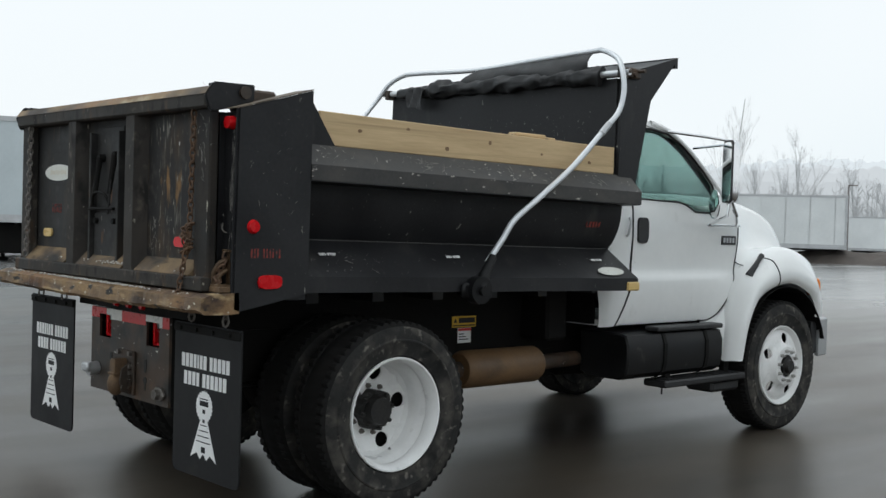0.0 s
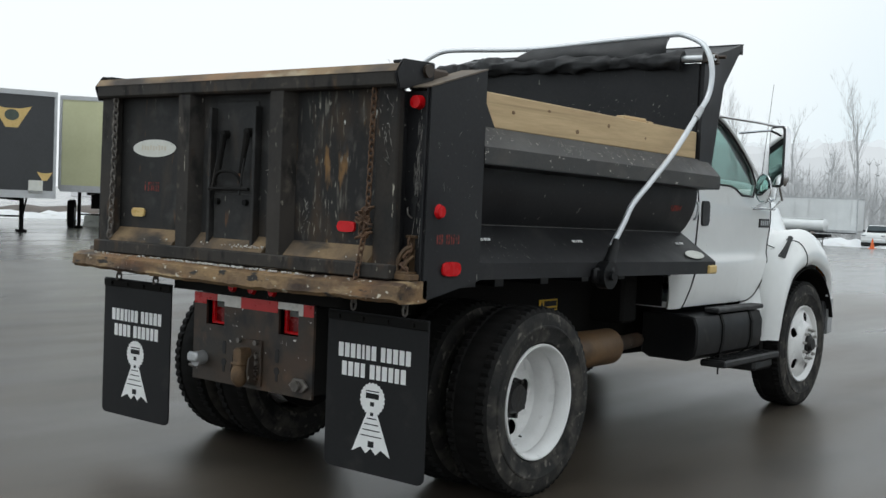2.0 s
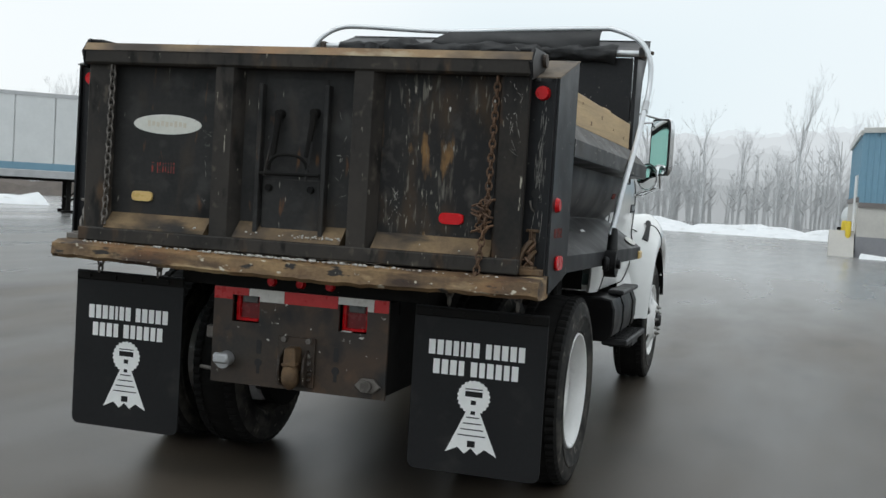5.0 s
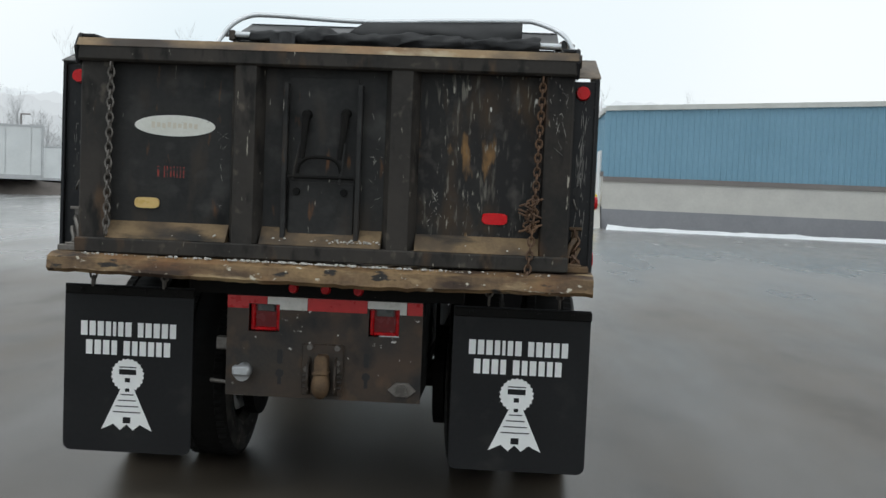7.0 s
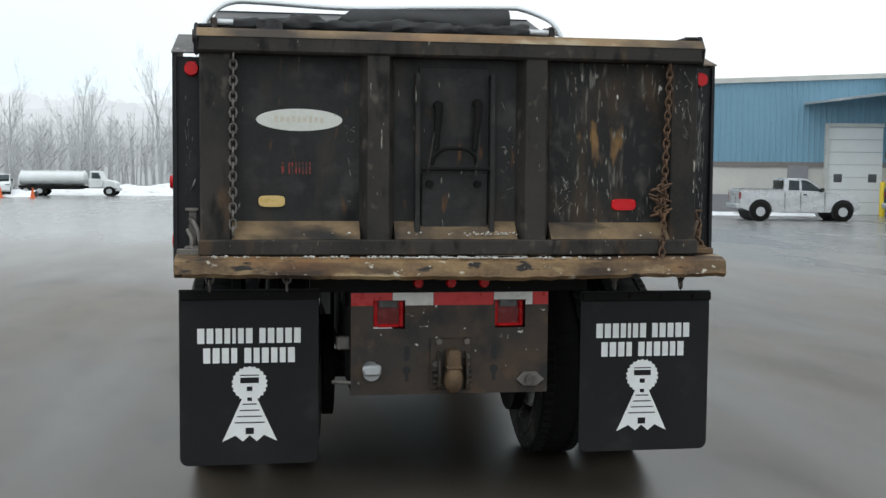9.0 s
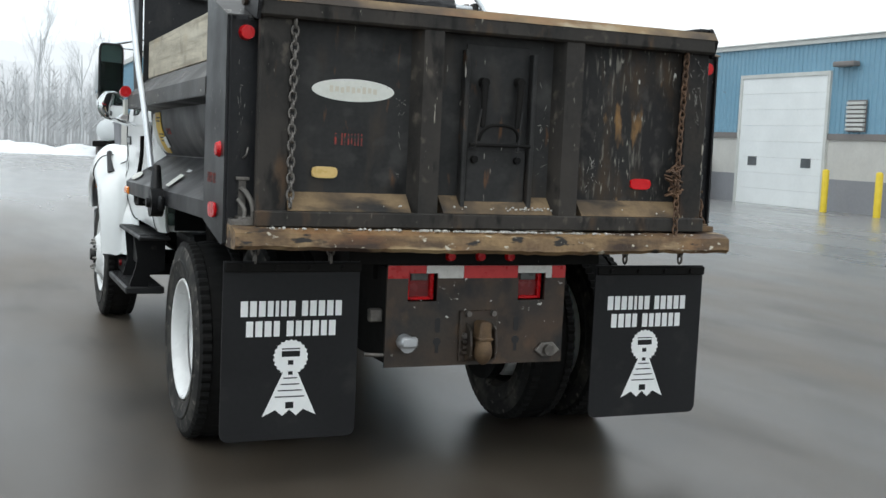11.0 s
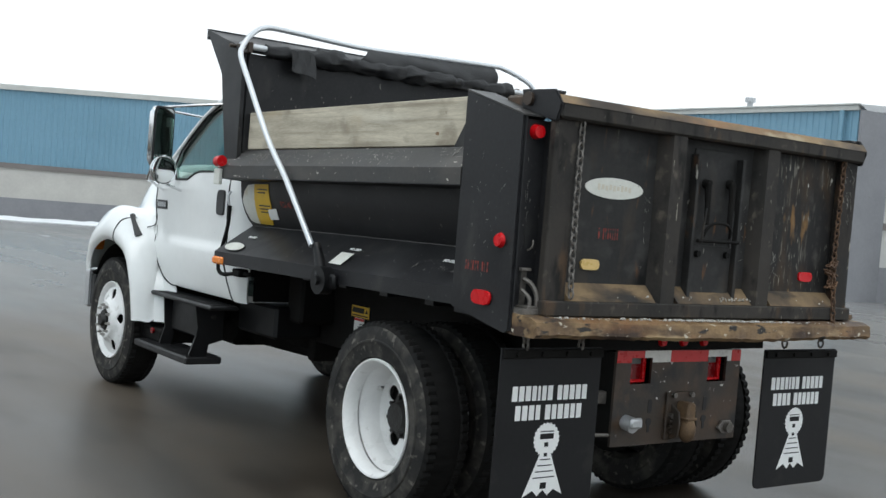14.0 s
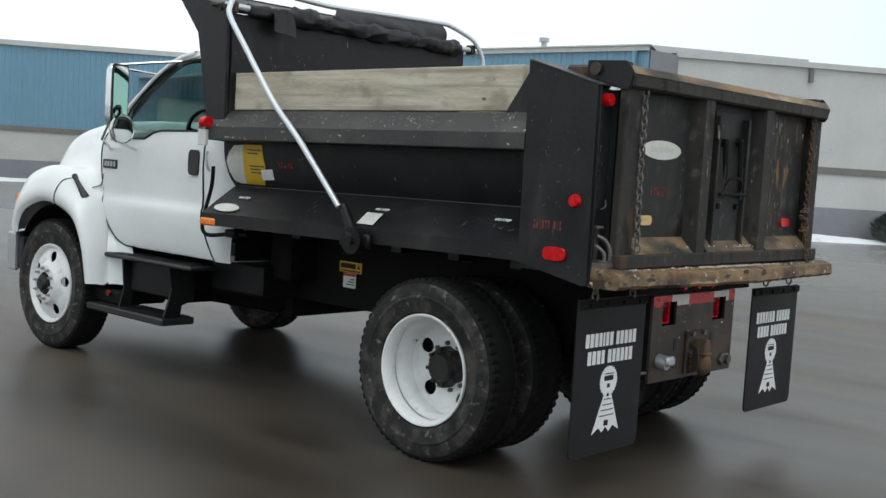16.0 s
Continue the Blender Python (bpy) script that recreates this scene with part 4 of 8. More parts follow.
# corner posts
for s in (1, -1):
    bm = BM()
    prism(bm, [(0.02, 1.07), (0.06, 1.055), (0.44, 1.13), (0.445, 2.105), (0.03, 1.985)], "x", s * 1.182, s * 1.20)
    bmesh.ops.bevel(bm, geom=[e for e in bm.edges if all(abs(v.co.x) > 1.19 and v.co.y < 0.03 for v in e.verts)], offset=0.012, segments=2, affect="EDGES")
    box(bm, s * 1.0, s * 1.182, 0.048, 0.44, 1.1, 1.975)
    box(bm, s * 0.98, s * 1.062, 0.018, 0.05, 1.1, 1.975)
    post = part("corner_post", bm, M_BED, truck, "black steel corner post with chipped paint")
    bm = BM()
    prism(bm, [(0.445, 1.85), (0.66, 1.85), (0.50, 2.085), (0.445, 2.10)], "x", s * 1.075, s * 1.10)
    part("gusset", bm, M_BED, post)
    bm = BM()
    prism(bm, [(0.03, 1.987), (0.445, 2.107), (0.445, 2.113), (0.03, 1.993)], "x", s * 1.045, s * 1.203)
    part("post_cap", bm, M_CAP if s > 0 else M_RAIL, post, "dusty sloped post cap")
    bm = BM()
    box(bm, s * 1.03, s * 1.085, 0.08, 0.18, 1.98, 2.07, 0.01)
    cyl(bm, (s * 0.99, 0.12, 2.07), (s * 1.12, 0.12, 2.07), 0.03, 12)
    box(bm, s * 1.03, s * 1.075, 0.18, 0.32, 2.03, 2.095, 0.012)
    part("gate_hinge", bm, M_HITCH, post, "rusty gate hinge pin")
    for (x, y, z, ax) in ((1.120 if s < 0 else 1.128, 0.018, 1.924, "y"), (1.203, 0.125, 1.447, "x")):
        bm = BM()
        if ax == "y":
            cyl(bm, (s * x, 0.049, z), (s * x, 0.014, z), 0.033, 16, 0.028)
        else:
            cyl(bm, (s * 1.2, y, z), (s * 1.218, y, z), 0.034, 16, 0.026)
        part("round_lamp", bm, M_RED, post, "round red lamp", True)
    bm = BM()
    prism(bm, ellipse(0.22, 1.19, 0.066, 0.032, 24, 4), "x", s * 1.2, s * 1.213, 0.004)
    part("oblong_lamp", bm, M_RED, post, "oblong red lamp", True)
    y = 0.115 if s > 0 else 0.195
    for k, w in enumerate((0.026, 0.010, 0.024, 0.024, 0.026)):
        for a, b in (((0, 1),) if w < 0.02 else ((0, 0.32), (0.68, 1))):
            bm = BM()
            box(bm, s * 1.2, s * 1.2015, y + 0.034 * k + w * a, y + 0.034 * k + w * b, 1.302, 1.345)
            part("stencil_bar", bm, M_STENCIL, post)
    bm = BM()
    prism(bm, ellipse(s * 1.123, 1.493, 0.020, 0.022, 14), "y", 0.0445, 0.0482)
    prism(bm, [(s * 1.116, 1.42), (s * 1.131, 1.42), (s * 1.131, 1.48), (s * 1.116, 1.48)], "y", 0.0448, 0.0483)
    part("keyhole_slot", bm, M_SEAM, post, "dark keyhole slot")
    bm = BM()
    box(bm, s * 1.095, s * 1.150, 0.025, 0.048, 1.325, 1.338, 0.002)
    box(bm, s * 1.105, s * 1.135, 0.044, 0.048, 1.16, 1.33)
    box(bm, s * 1.075, s * 1.182, -0.035, 0.048, 1.142, 1.168, 0.003)
    box(bm, s * 1.085, s * 1.150, -0.03, 0.048, 1.166, 1.178, 0.003)
    part("latch_bracket", bm, M_CHAIN if s < 0 else M_HOOK, post, "worn steel latch bracket")
    bm = BM()
    tube(bm, curve_through([(s * 1.128, 0.035, 1.29), (s * 1.112, 0.005, 1.275), (s * 1.092, -0.012, 1.235), (s * 1.085, -0.015, 1.19), (s * 1.088, -0.01, 1.155)], 14), 0.011, 8)
    part("latch_hook", bm, M_CHAIN if s < 0 else M_HOOK, post, "worn steel gate latch hook", True)
    bm = BM()
    tube(bm, curve_through([(s * 1.140, 0.03, 1.245), (s * 1.128, 0.005, 1.225), (s * 1.118, -0.005, 1.20), (s * 1.122, -0.005, 1.165)], 10), 0.009, 8)
    part("latch_hook", bm, M_CHAIN if s < 0 else M_HOOK, post, "worn steel gate latch hook", True)
    bm = BM()
    tube(bm, curve_through([(s * 1.125, 0.03, 1.415), (s * 1.115, 0.012, 1.43), (s * 1.106, 0.02, 1.46)], 8), 0.004, 6)
    part("latch_wire", bm, M_CHAIN, post, "bent steel wire", True)
    bm = BM()
    box(bm, s * 1.10, s * 1.145, 0.0445, 0.0485, 1.275, 1.323)
    part("latch_opening", bm, M_SEAM, post, "dark opening above the latch")
    if s > 0:
        bm = BM()
        chain_links(bm, [(1.12, 0.03, 1.31), (1.13, 0.01, 1.26), (1.105, -0.01, 1.22), (1.135, -0.01, 1.19), (1.11, -0.02, 1.165)], 0.046, 0.0055)
        part("latch_chain", bm, M_RCHAIN, post, "short rusty chain bundled at the latch")

for s in (1, -1):
    owner = [o for o in truck.children if o.name.startswith("corner_post")][0 if s > 0 else 1]
    scratches(owner, (s * 1.2005, 0.26, 1.62), (0, 0, 1), (0, s, 0), (0.28, 0.15), 26, 71 + s, (0.020, 0.0020))
    scratches(owner, (s * 1.135, 0.0475, 1.62), (0, 0, s), (1, 0, 0), (0.13, 0.022), 60 if s > 0 else 14, 75 + s, (0.075 if s > 0 else 0.03, 0.0036), 0.1)
for x in (-0.45, 0.45):
    scratches(head, (x, 2.859, 2.16 - 0.014 * 2.46), (1, 0, 0), (0, 0, 1), (0.24, 0.10), 46, 81 + int(x * 10), (0.016, 0.0042))

# tailgate
bm = BM()
box(bm, -1.05, 1.05, 0.0, 0.015, 1.14, 2.02)
gate = part("tailgate", bm, M_GATE, truck, "scraped black steel tailgate with rust streaks")
bm = BM()
box(bm, 0.421, 0.959, -0.004, -0.0005, 1.21, 1.984)
part("scraped_sheet", bm, M_SCRAPE, gate, "black sheet with dense pale scrape streaks")
for x0, x1 in ((-1.084, -0.952), (0.960, 1.088)):
    bm = BM()
    box(bm, x0, x1, -0.048, 0.0, 1.14, 2.02, 0.008)
    part("gate_stile", bm, M_STILE if x0 > 0 else M_FRAME, gate, "rust-streaked gate stile")
for x in (-0.34, 0.345):
    bm = BM()
    prism(bm, [(x - 0.075, 0.0), (x - 0.045, -0.072), (x + 0.045, -0.072), (x + 0.075, 0.0)], "z", 1.205, 2.0)
    part("gate_rib", bm, M_FRAME, gate, "rust-streaked vertical rib")
bm = BM()
box(bm, -1.09, 1.095, -0.082, 0.02, 1.985, 2.058, 0.01)
part("top_bar", bm, M_FRAME, gate, "black box bar along the gate top")
bm = BM()
prism(bm, [(-0.085, 2.05), (-0.06, 2.086), (0.04, 2.092), (0.045, 2.06)], "x", -1.092, 1.098)
part("top_cap", bm, M_TOP, gate, "tan rusted cap of the gate top")
for s in (1, -1):
    bm = BM()
    prism(bm, [(-0.088, 2.045), (-0.062, 1.972), (-0.02, 1.976), (0.175, 2.034), (0.178, 2.112), (-0.040, 2.108)], "x", s * 1.086, s * 1.104)
    bmesh.ops.bevel(bm, geom=bm.edges[:], offset=0.005, segments=2, affect="EDGES")
    box(bm, s * 1.03, s * 1.09, -0.03, 0.16, 2.092, 2.106, 0.003)
    part("corner_bracket", bm, M_BED, gate, "dark folded corner bracket")
bm = BM()
box(bm, -1.09, 1.09, -0.078, 0.0, 1.142, 1.208, 0.006)
part("bottom_bar", bm, M_FRAME, gate, "rusty gate bottom bar")
for x0, x1 in ((-0.952, -0.415), (-0.265, 0.27), (0.42, 0.96)):
    bm = BM()
    prism(bm, [(0.0, 1.285), (-0.074, 1.21), (0.0, 1.205)], "x", x0, x1)
    part("ledge", bm, M_DIRT, gate, "sloped ledge caked with tan dirt")
bm = BM()
box(bm, -0.160, 0.150, -0.007, 0.0, 1.225, 1.95, 0.003)
hatch = part("coal_hatch", bm, M_GATE, gate, "black sliding hatch in the gate")
bm = BM()
box(bm, -0.150, 0.145, -0.022, -0.007, 1.232, 1.492, 0.006)
part("hatch_plate", bm, M_GATE, hatch, "raised black lower plate of the hatch")
bm = BM()
box(bm, -0.17, 0.158, -0.034, -0.004, 1.212, 1.230, 0.004)
part("hatch_lip", bm, M_DIRT, hatch, "dirty lip below the hatch")
for x, z1 in ((-0.167, 1.92), (0.160, 1.92)):
    bm = BM()
    box(bm, x - 0.011, x + 0.011, -0.045, 0.0, 1.23, z1, 0.003)
    part("hatch_guide", bm, M_GATE, gate, "flat guide bar")
bm = BM()
cyl(bm, (-0.148, -0.055, 1.511), (0.146, -0.055, 1.513), 0.009, 10)
tube(bm, curve_through([(-0.105, -0.050, 1.53), (-0.096, -0.06, 1.565), (-0.062, -0.065, 1.594), (-0.009, -0.066, 1.600), (0.045, -0.065, 1.594), (0.078, -0.06, 1.567), (0.086, -0.050, 1.53)], 22), 0.008, 8)
lever = part("hatch_lever", bm, M_CHASSIS, gate, "black hatch lever with a loop", True)
for top, foot, rod0, rod1, knob in (((-0.076, 1.785), (-0.088, 1.59), (-0.125, 1.50), (-0.096, 1.668), -0.112), ((0.097, 1.795), (0.078, 1.59), (0.082, 1.485), (0.102, 1.664), 0.098)):
    bm = BM()
    tube(bm, curve_through([(top[0], -0.030, top[1]), (top[0] - 0.004, -0.038, top[1] - 0.07), (foot[0], -0.05, foot[1])], 12), [0.019 - 0.0006 * i for i in range(12)], 8)
    part("lever_arm", bm, M_CHASSIS, lever, "straight black lever arm", True)
    bm = BM()
    cyl(bm, (rod0[0], -0.058, rod0[1]), (rod1[0], -0.05, rod1[1]), 0.0065, 8, 0.004)
    part("lever_rod", bm, M_GATE, lever, "thin black lever rod", True)
    for kx, kz, kr in ((top[0], top[1], 0.024), (knob, 1.448, 0.019)):
        bm = BM()
        cyl(bm, (kx, 0.0, kz), (kx, -0.04, kz), kr, 12, kr * 0.8)
        part("lever_knob", bm, M_CHASSIS, lever, "round black pivot knob", True)
bm = BM()
prism(bm, ellipse(-0.67, 1.715, 0.182, 0.047, 36), "y", -0.0035, 0.0)
part("oval_plate", bm, M_OVAL, gate, "worn white oval decal")
bm = BM()
for k in range(9):
    box(bm, -0.775 + 0.024 * k, -0.760 + 0.024 * k, -0.0048, -0.0036, 1.703 + 0.004 * (k % 2), 1.731 - 0.003 * (k % 3))
part("faded_print", bm, M_FADED, gate, "faded bars of print")
bm = BM()
prism(bm, ellipse(-0.787, 1.369, 0.056, 0.024, 24, 4), "y", -0.012, 0.0, 0.003)
part("amber_reflector", bm, M_PALEAMB, gate, "faded amber reflector", True)
bm = BM()
prism(bm, ellipse(0.765, 1.361, 0.056, 0.025, 24, 4), "y", -0.014, 0.0, 0.003)
part("red_reflector", bm, M_RED, gate, "oblong red reflector", True)
for k, w in enumerate((0.008, 0.018, 0.020, 0.020, 0.006)):
    for a, b in (((0, 1),) if w < 0.01 else ((0, 0.3), (0.7, 1))):
        bm = BM()
        box(bm, -0.745 + 0.029 * k + w * a, -0.745 + 0.029 * k + w * b, -0.0015, 0.0, 1.485, 1.535)
        part("stencil_bar", bm, M_STENCIL, gate)
bm = BM()
chain_links(bm, [(-0.944, -0.056, 1.970), (-0.947, -0.060, 1.6), (-0.948, -0.068, 1.30), (-0.948, -0.078, 1.215)], 0.046, 0.0046)
part("gate_chain", bm, M_CHAIN, gate, "dull steel chain hanging straight")
bm = BM()
chain_links(bm, [(0.950, -0.055, 1.965), (0.938, -0.055, 1.48), (0.935, -0.06, 1.38), (0.922, -0.088, 1.20), (0.915, -0.098, 1.12)], 0.042, 0.0048)
for k in range(9):
    a = 0.9 * k
    chain_links(bm, [(0.918 + 0.032 * math.cos(a), -0.055 - 0.006 * (k % 3), 1.45 - 0.016 * k), (0.918 - 0.032 * math.cos(a + 0.6), -0.060, 1.43 - 0.016 * k)], 0.042, 0.0048)
part("knotted_chain", bm, M_RCHAIN, gate, "rusty chain tied in a knot")

scratches(gate, (-0.46, -0.0005, 1.56), (0, 0, -1), (1, 0, 0), (0.13, 0.04), 16, 91, (0.018, 0.0022))
scratches(gate, (0.235, -0.0005, 1.52), (0, 0, -1), (1, 0, 0), (0.15, 0.03), 22, 92, (0.022, 0.0024))
scratches(gate, (0.50, -0.0045, 1.42), (0, 0, -1), (1, 0, 0), (0.06, 0.05), 22, 93, (0.022, 0.0036))
scratches(gate, (1.03, -0.0485, 1.84), (0, 0, -1), (1, 0, 0), (0.09, 0.045), 30, 94, (0.032, 0.0028))

# rear sill: an uneven, bent ledge
bm = BM()
random.seed(4)
nx = 60
rows_top = []
profile = [(0.06, 1.15), (-0.09, 1.142), (-0.135, 1.125), (-0.142, 1.075), (-0.12, 1.058), (0.0, 1.055), (0.06, 1.06)]
for i in range(nx + 1):
    x = -1.185 + 2.385 * i / nx
    dip = -0.012 * math.exp(-((x - 0.35) / 0.35) ** 2) - 0.012 * math.exp(-((x + 0.35) / 0.6) ** 2) + random.uniform(-0.003, 0.003) - 0.012 * (x + 1.185) / 2.385
    wav = random.uniform(-0.004, 0.004)
    rows_top.append([(x, y + wav * (y < -0.1), z + dip * (1.0 if z < 1.1 else 0.6)) for y, z in profile])
vs = [[bm.verts.new(p) for p in r] for r in rows_top]
for a, b in zip(vs, vs[1:]):
    for j in range(len(profile)):
        k = (j + 1) % len(profile)
        bm.faces.new((a[j], a[k], b[k], b[j]))
bm.faces.new(vs[0])
bm.faces.new(vs[-1])
sill = part("rear_sill", bm, M_SILL, truck, "bent rusty tan steel sill with gravel on it")
bm = BM()
for k in range(330):
    x = random.gauss(0.05, 0.25) if k < 190 else random.uniform(-1.05, 1.05)
    r = random.choice((0.003, 0.004, 0.004, 0.005, 0.006, 0.009))
    c = Vector((x, random.uniform(-0.12, -0.085), 1.138 + r * 0.4 - 0.006 * (x + 1.185)))
    bmesh.ops.create_icosphere(bm, subdivisions=1, radius=r, matrix=Matrix.Translation(c) @ Matrix.Diagonal((1, 0.8, 0.7, 1)))
for k in range(70):
    x = random.gauss(0.16, 0.06) if k < 40 else random.uniform(-0.9, 0.9)
    r = random.choice((0.003, 0.004, 0.005, 0.007))
    bmesh.ops.create_icosphere(bm, subdivisions=1, radius=r, matrix=Matrix.Translation((x, -0.055 + random.uniform(-0.015, 0.02), 1.232 + random.uniform(-0.006, 0.008))) @ Matrix.Diagonal((1, 0.8, 0.7, 1)))
tagged(part("gravel", bm, M_GRIME, sill, "pale gravel crumbs"), kind="stuff")

# sideboards
for s, mat, lab in ((1, M_PLANK, "fresh pine sideboard plank with knots"), (-1, M_GREY, "weathered grey sideboard plank")):
    bm = BM()
    z0, z1 = (1.862, 2.03) if s > 0 else (1.868, 2.098)
    prism(bm, [(0.56, z0), (2.84, z0), (2.84, z1), (0.56, z1)], "x", s * 1.052, s * 1.095, 0.004)
    plank = part("sideboard", sag(bm), mat, truck, lab)
    random.seed(55 + s)
    for k in range(6 if s > 0 else 1):
        y, z = 0.72 + (0.36 if s > 0 else 0.52) * k + random.uniform(-0.1, 0.1), z0 + 0.04 + (z1 - z0 - 0.08) * random.random()
        bm = BM()
        prism(bm, ellipse(y, z, random.uniform(0.009, 0.018), random.uniform(0.006, 0.012), 14), "x", s * 1.0945, s * 1.0965)
        part("knot", sag(bm), M_KNOT, plank)
bm = BM()
box(bm, 1.0, 1.06, 1.98, 2.24, 2.013, 2.032, 0.004)
box(bm, 1.02, 1.08, 2.10, 2.32, 2.008, 2.020, 0.004, Matrix.Rotation(0.01, 4, "Z"))
part("wood_scrap", bm, M_PLANK, truck, "broken wood scrap lying on the board")
bm = BM()
for k in range(14):
    r = random.uniform(0.008, 0.02)
    bmesh.ops.create_icosphere(bm, subdivisions=1, radius=r, matrix=Matrix.Translation((1.03 + random.uniform(-0.02, 0.03), random.uniform(1.9, 2.4), 2.008)) @ Matrix.Diagonal((1, 1.6, 0.5, 1)))
tagged(part("board_dirt", bm, M_DIRT, truck, "crumbs of dirt on the board"), kind="stuff")

# tarp roll, its loose flap and the bow
bm = BM()
random.seed(9)
ring_pts, ring_r = [], []
for i in range(56):
    u = i / 55
    x = -1.02 + 1.99 * u
    bunch = 0.020 * math.exp(-((x + 0.55) / 0.10) ** 2)
    ring_pts.append((x, 2.835 + random.uniform(-0.005, 0.005), 2.468 - 0.012 * u + random.uniform(-0.004, 0.004) + bunch * 0.7))
    ring_r.append((0.040 if u < 0.2 else 0.050 + 0.006 * math.sin(14 * u)) + bunch + random.uniform(-0.005, 0.006))
tube(bm, ring_pts, ring_r, 18)
bmesh.ops.subdivide_edges(bm, edges=bm.edges[:], cuts=2, use_grid_fill=True)
for v in bm.verts:
    wrap = math.atan2(v.co.z - 2.465, v.co.y - 2.835)
    v.co += 0.012 * noise.noise_vector(v.co * Vector((7, 24, 24)))
    v.co.z += 0.007 * math.sin(26 * v.co.x + 3 * wrap) * math.sin(5 * v.co.x + 1.0)
roll = part("tarp_roll", bm, M_TARP, truck, "rolled black mesh tarp with creases", True)
bm = BM()
cyl(bm, (-1.20, 2.835, 2.475), (1.20, 2.835, 2.462), 0.020, 12)
part("roll_tube", bm, M_ALU, roll, "aluminium roll tube", True)
for s in (1, -1):
    bm = BM()
    box(bm, s * 1.125, s * 1.165, 2.80, 2.87, 2.43, 2.50, 0.006)
    cyl(bm, (s * 1.165, 2.835, 2.468), (s * 1.215, 2.835, 2.468), 0.012, 8)
    part("tube_end", bm, M_HITCH, roll, "rusty end fitting of the roll tube")
bm = BM()
flap_rows = []
for i in range(9):
    u = i / 8
    flap_rows.append([Vector((-0.875 + 0.175 * j / 6 + 0.012 * u, 2.785 - 0.012 * math.sin(2 * j + 4 * u) - 0.02 * u, 2.492 - (0.135 + 0.030 * j / 6) * u - 0.006 * math.sin(1.3 * j))) for j in range(7)])
loft(bm, flap_rows)
thicken(bm, 0.004)
part("tarp_flap", bm, M_TARP, roll, "loose hanging tarp flap", True)
bm = BM()
sheet = []
for i in range(11):
    u = i / 10
    row = []
    for j in range(41):
        w = j / 40
        x = (-0.36 + 0.14 * u) * (1 - w) + 0.855 * w
        top = 2.600 + 0.030 * w - 0.008 * math.sin(math.pi * w)
        fold = 0.012 * math.sin(9 * x + 4 * u) * (1 - u) + 0.006 * math.sin(31 * x + 2 * u) * (1 - u)
        row.append(Vector((x, 2.825 + 0.075 * u - 0.03 * math.sin(math.pi * u) + fold, 2.485 + (top - 2.485) * u)))
    sheet.append(row)
loft(bm, sheet)
thicken(bm, 0.004)
part("tarp_sheet", bm, M_TARP, roll, "black tarp sheet held by the bow", True)
bow_path = [(1.205, 1.64, 1.28), (1.215, 1.745, 1.41), (1.22, 1.83, 1.52), (1.22, 2.04, 1.66), (1.22, 2.32, 1.855), (1.22, 2.59, 2.09), (1.22, 2.71, 2.20), (1.22, 2.755, 2.31), (1.205, 2.77, 2.42), (1.15, 2.80, 2.52), (1.07, 2.84, 2.575), (0.94, 2.885, 2.625), (0.84, 2.90, 2.632), (0.3, 2.91, 2.618), (-0.25, 2.91, 2.598), (-0.88, 2.88, 2.618), (-1.04, 2.86, 2.605), (-1.14, 2.82, 2.545), (-1.205, 2.79, 2.46), (-1.232, 2.745, 2.39), (-1.235, 2.61, 2.235), (-1.235, 2.3, 1.885), (-1.235, 2.04, 1.655), (-1.24, 1.68, 1.305)]
bm = BM()
tube(bm, curve_through(bow_path, 140), 0.0172, 12)
bow = part("tarp_bow", bm, M_ALU, truck, "bent aluminium tarp bow pipe", True)
bm = BM()
tube(bm, curve_through([(1.222, 2.555, 2.058), (1.222, 2.59, 2.09), (1.222, 2.625, 2.122)], 6), 0.0215, 12)
part("pipe_joint", bm, M_STEEL, bow, "white pipe joint sleeve", True)
for s in (1, -1):
    bm = BM()
    tube(bm, [(s * 1.215, 1.675, 1.315), (s * 1.225, 1.60, 1.21), (s * 1.235, 1.56, 1.14)], [0.024, 0.032, 0.04], 10)
    cyl(bm, (s * 1.20, 1.55, 1.13), (s * 1.265, 1.55, 1.13), 0.075, 28)
    cyl(bm, (s * 1.26, 1.55, 1.13), (s * 1.285, 1.55, 1.13), 0.026, 12)
    box(bm, s * 1.20, s * 1.235, 1.44, 1.58, 1.09, 1.17, 0.012)
    part("bow_pivot", bm, M_TANK, bow, "black round bow pivot", True)

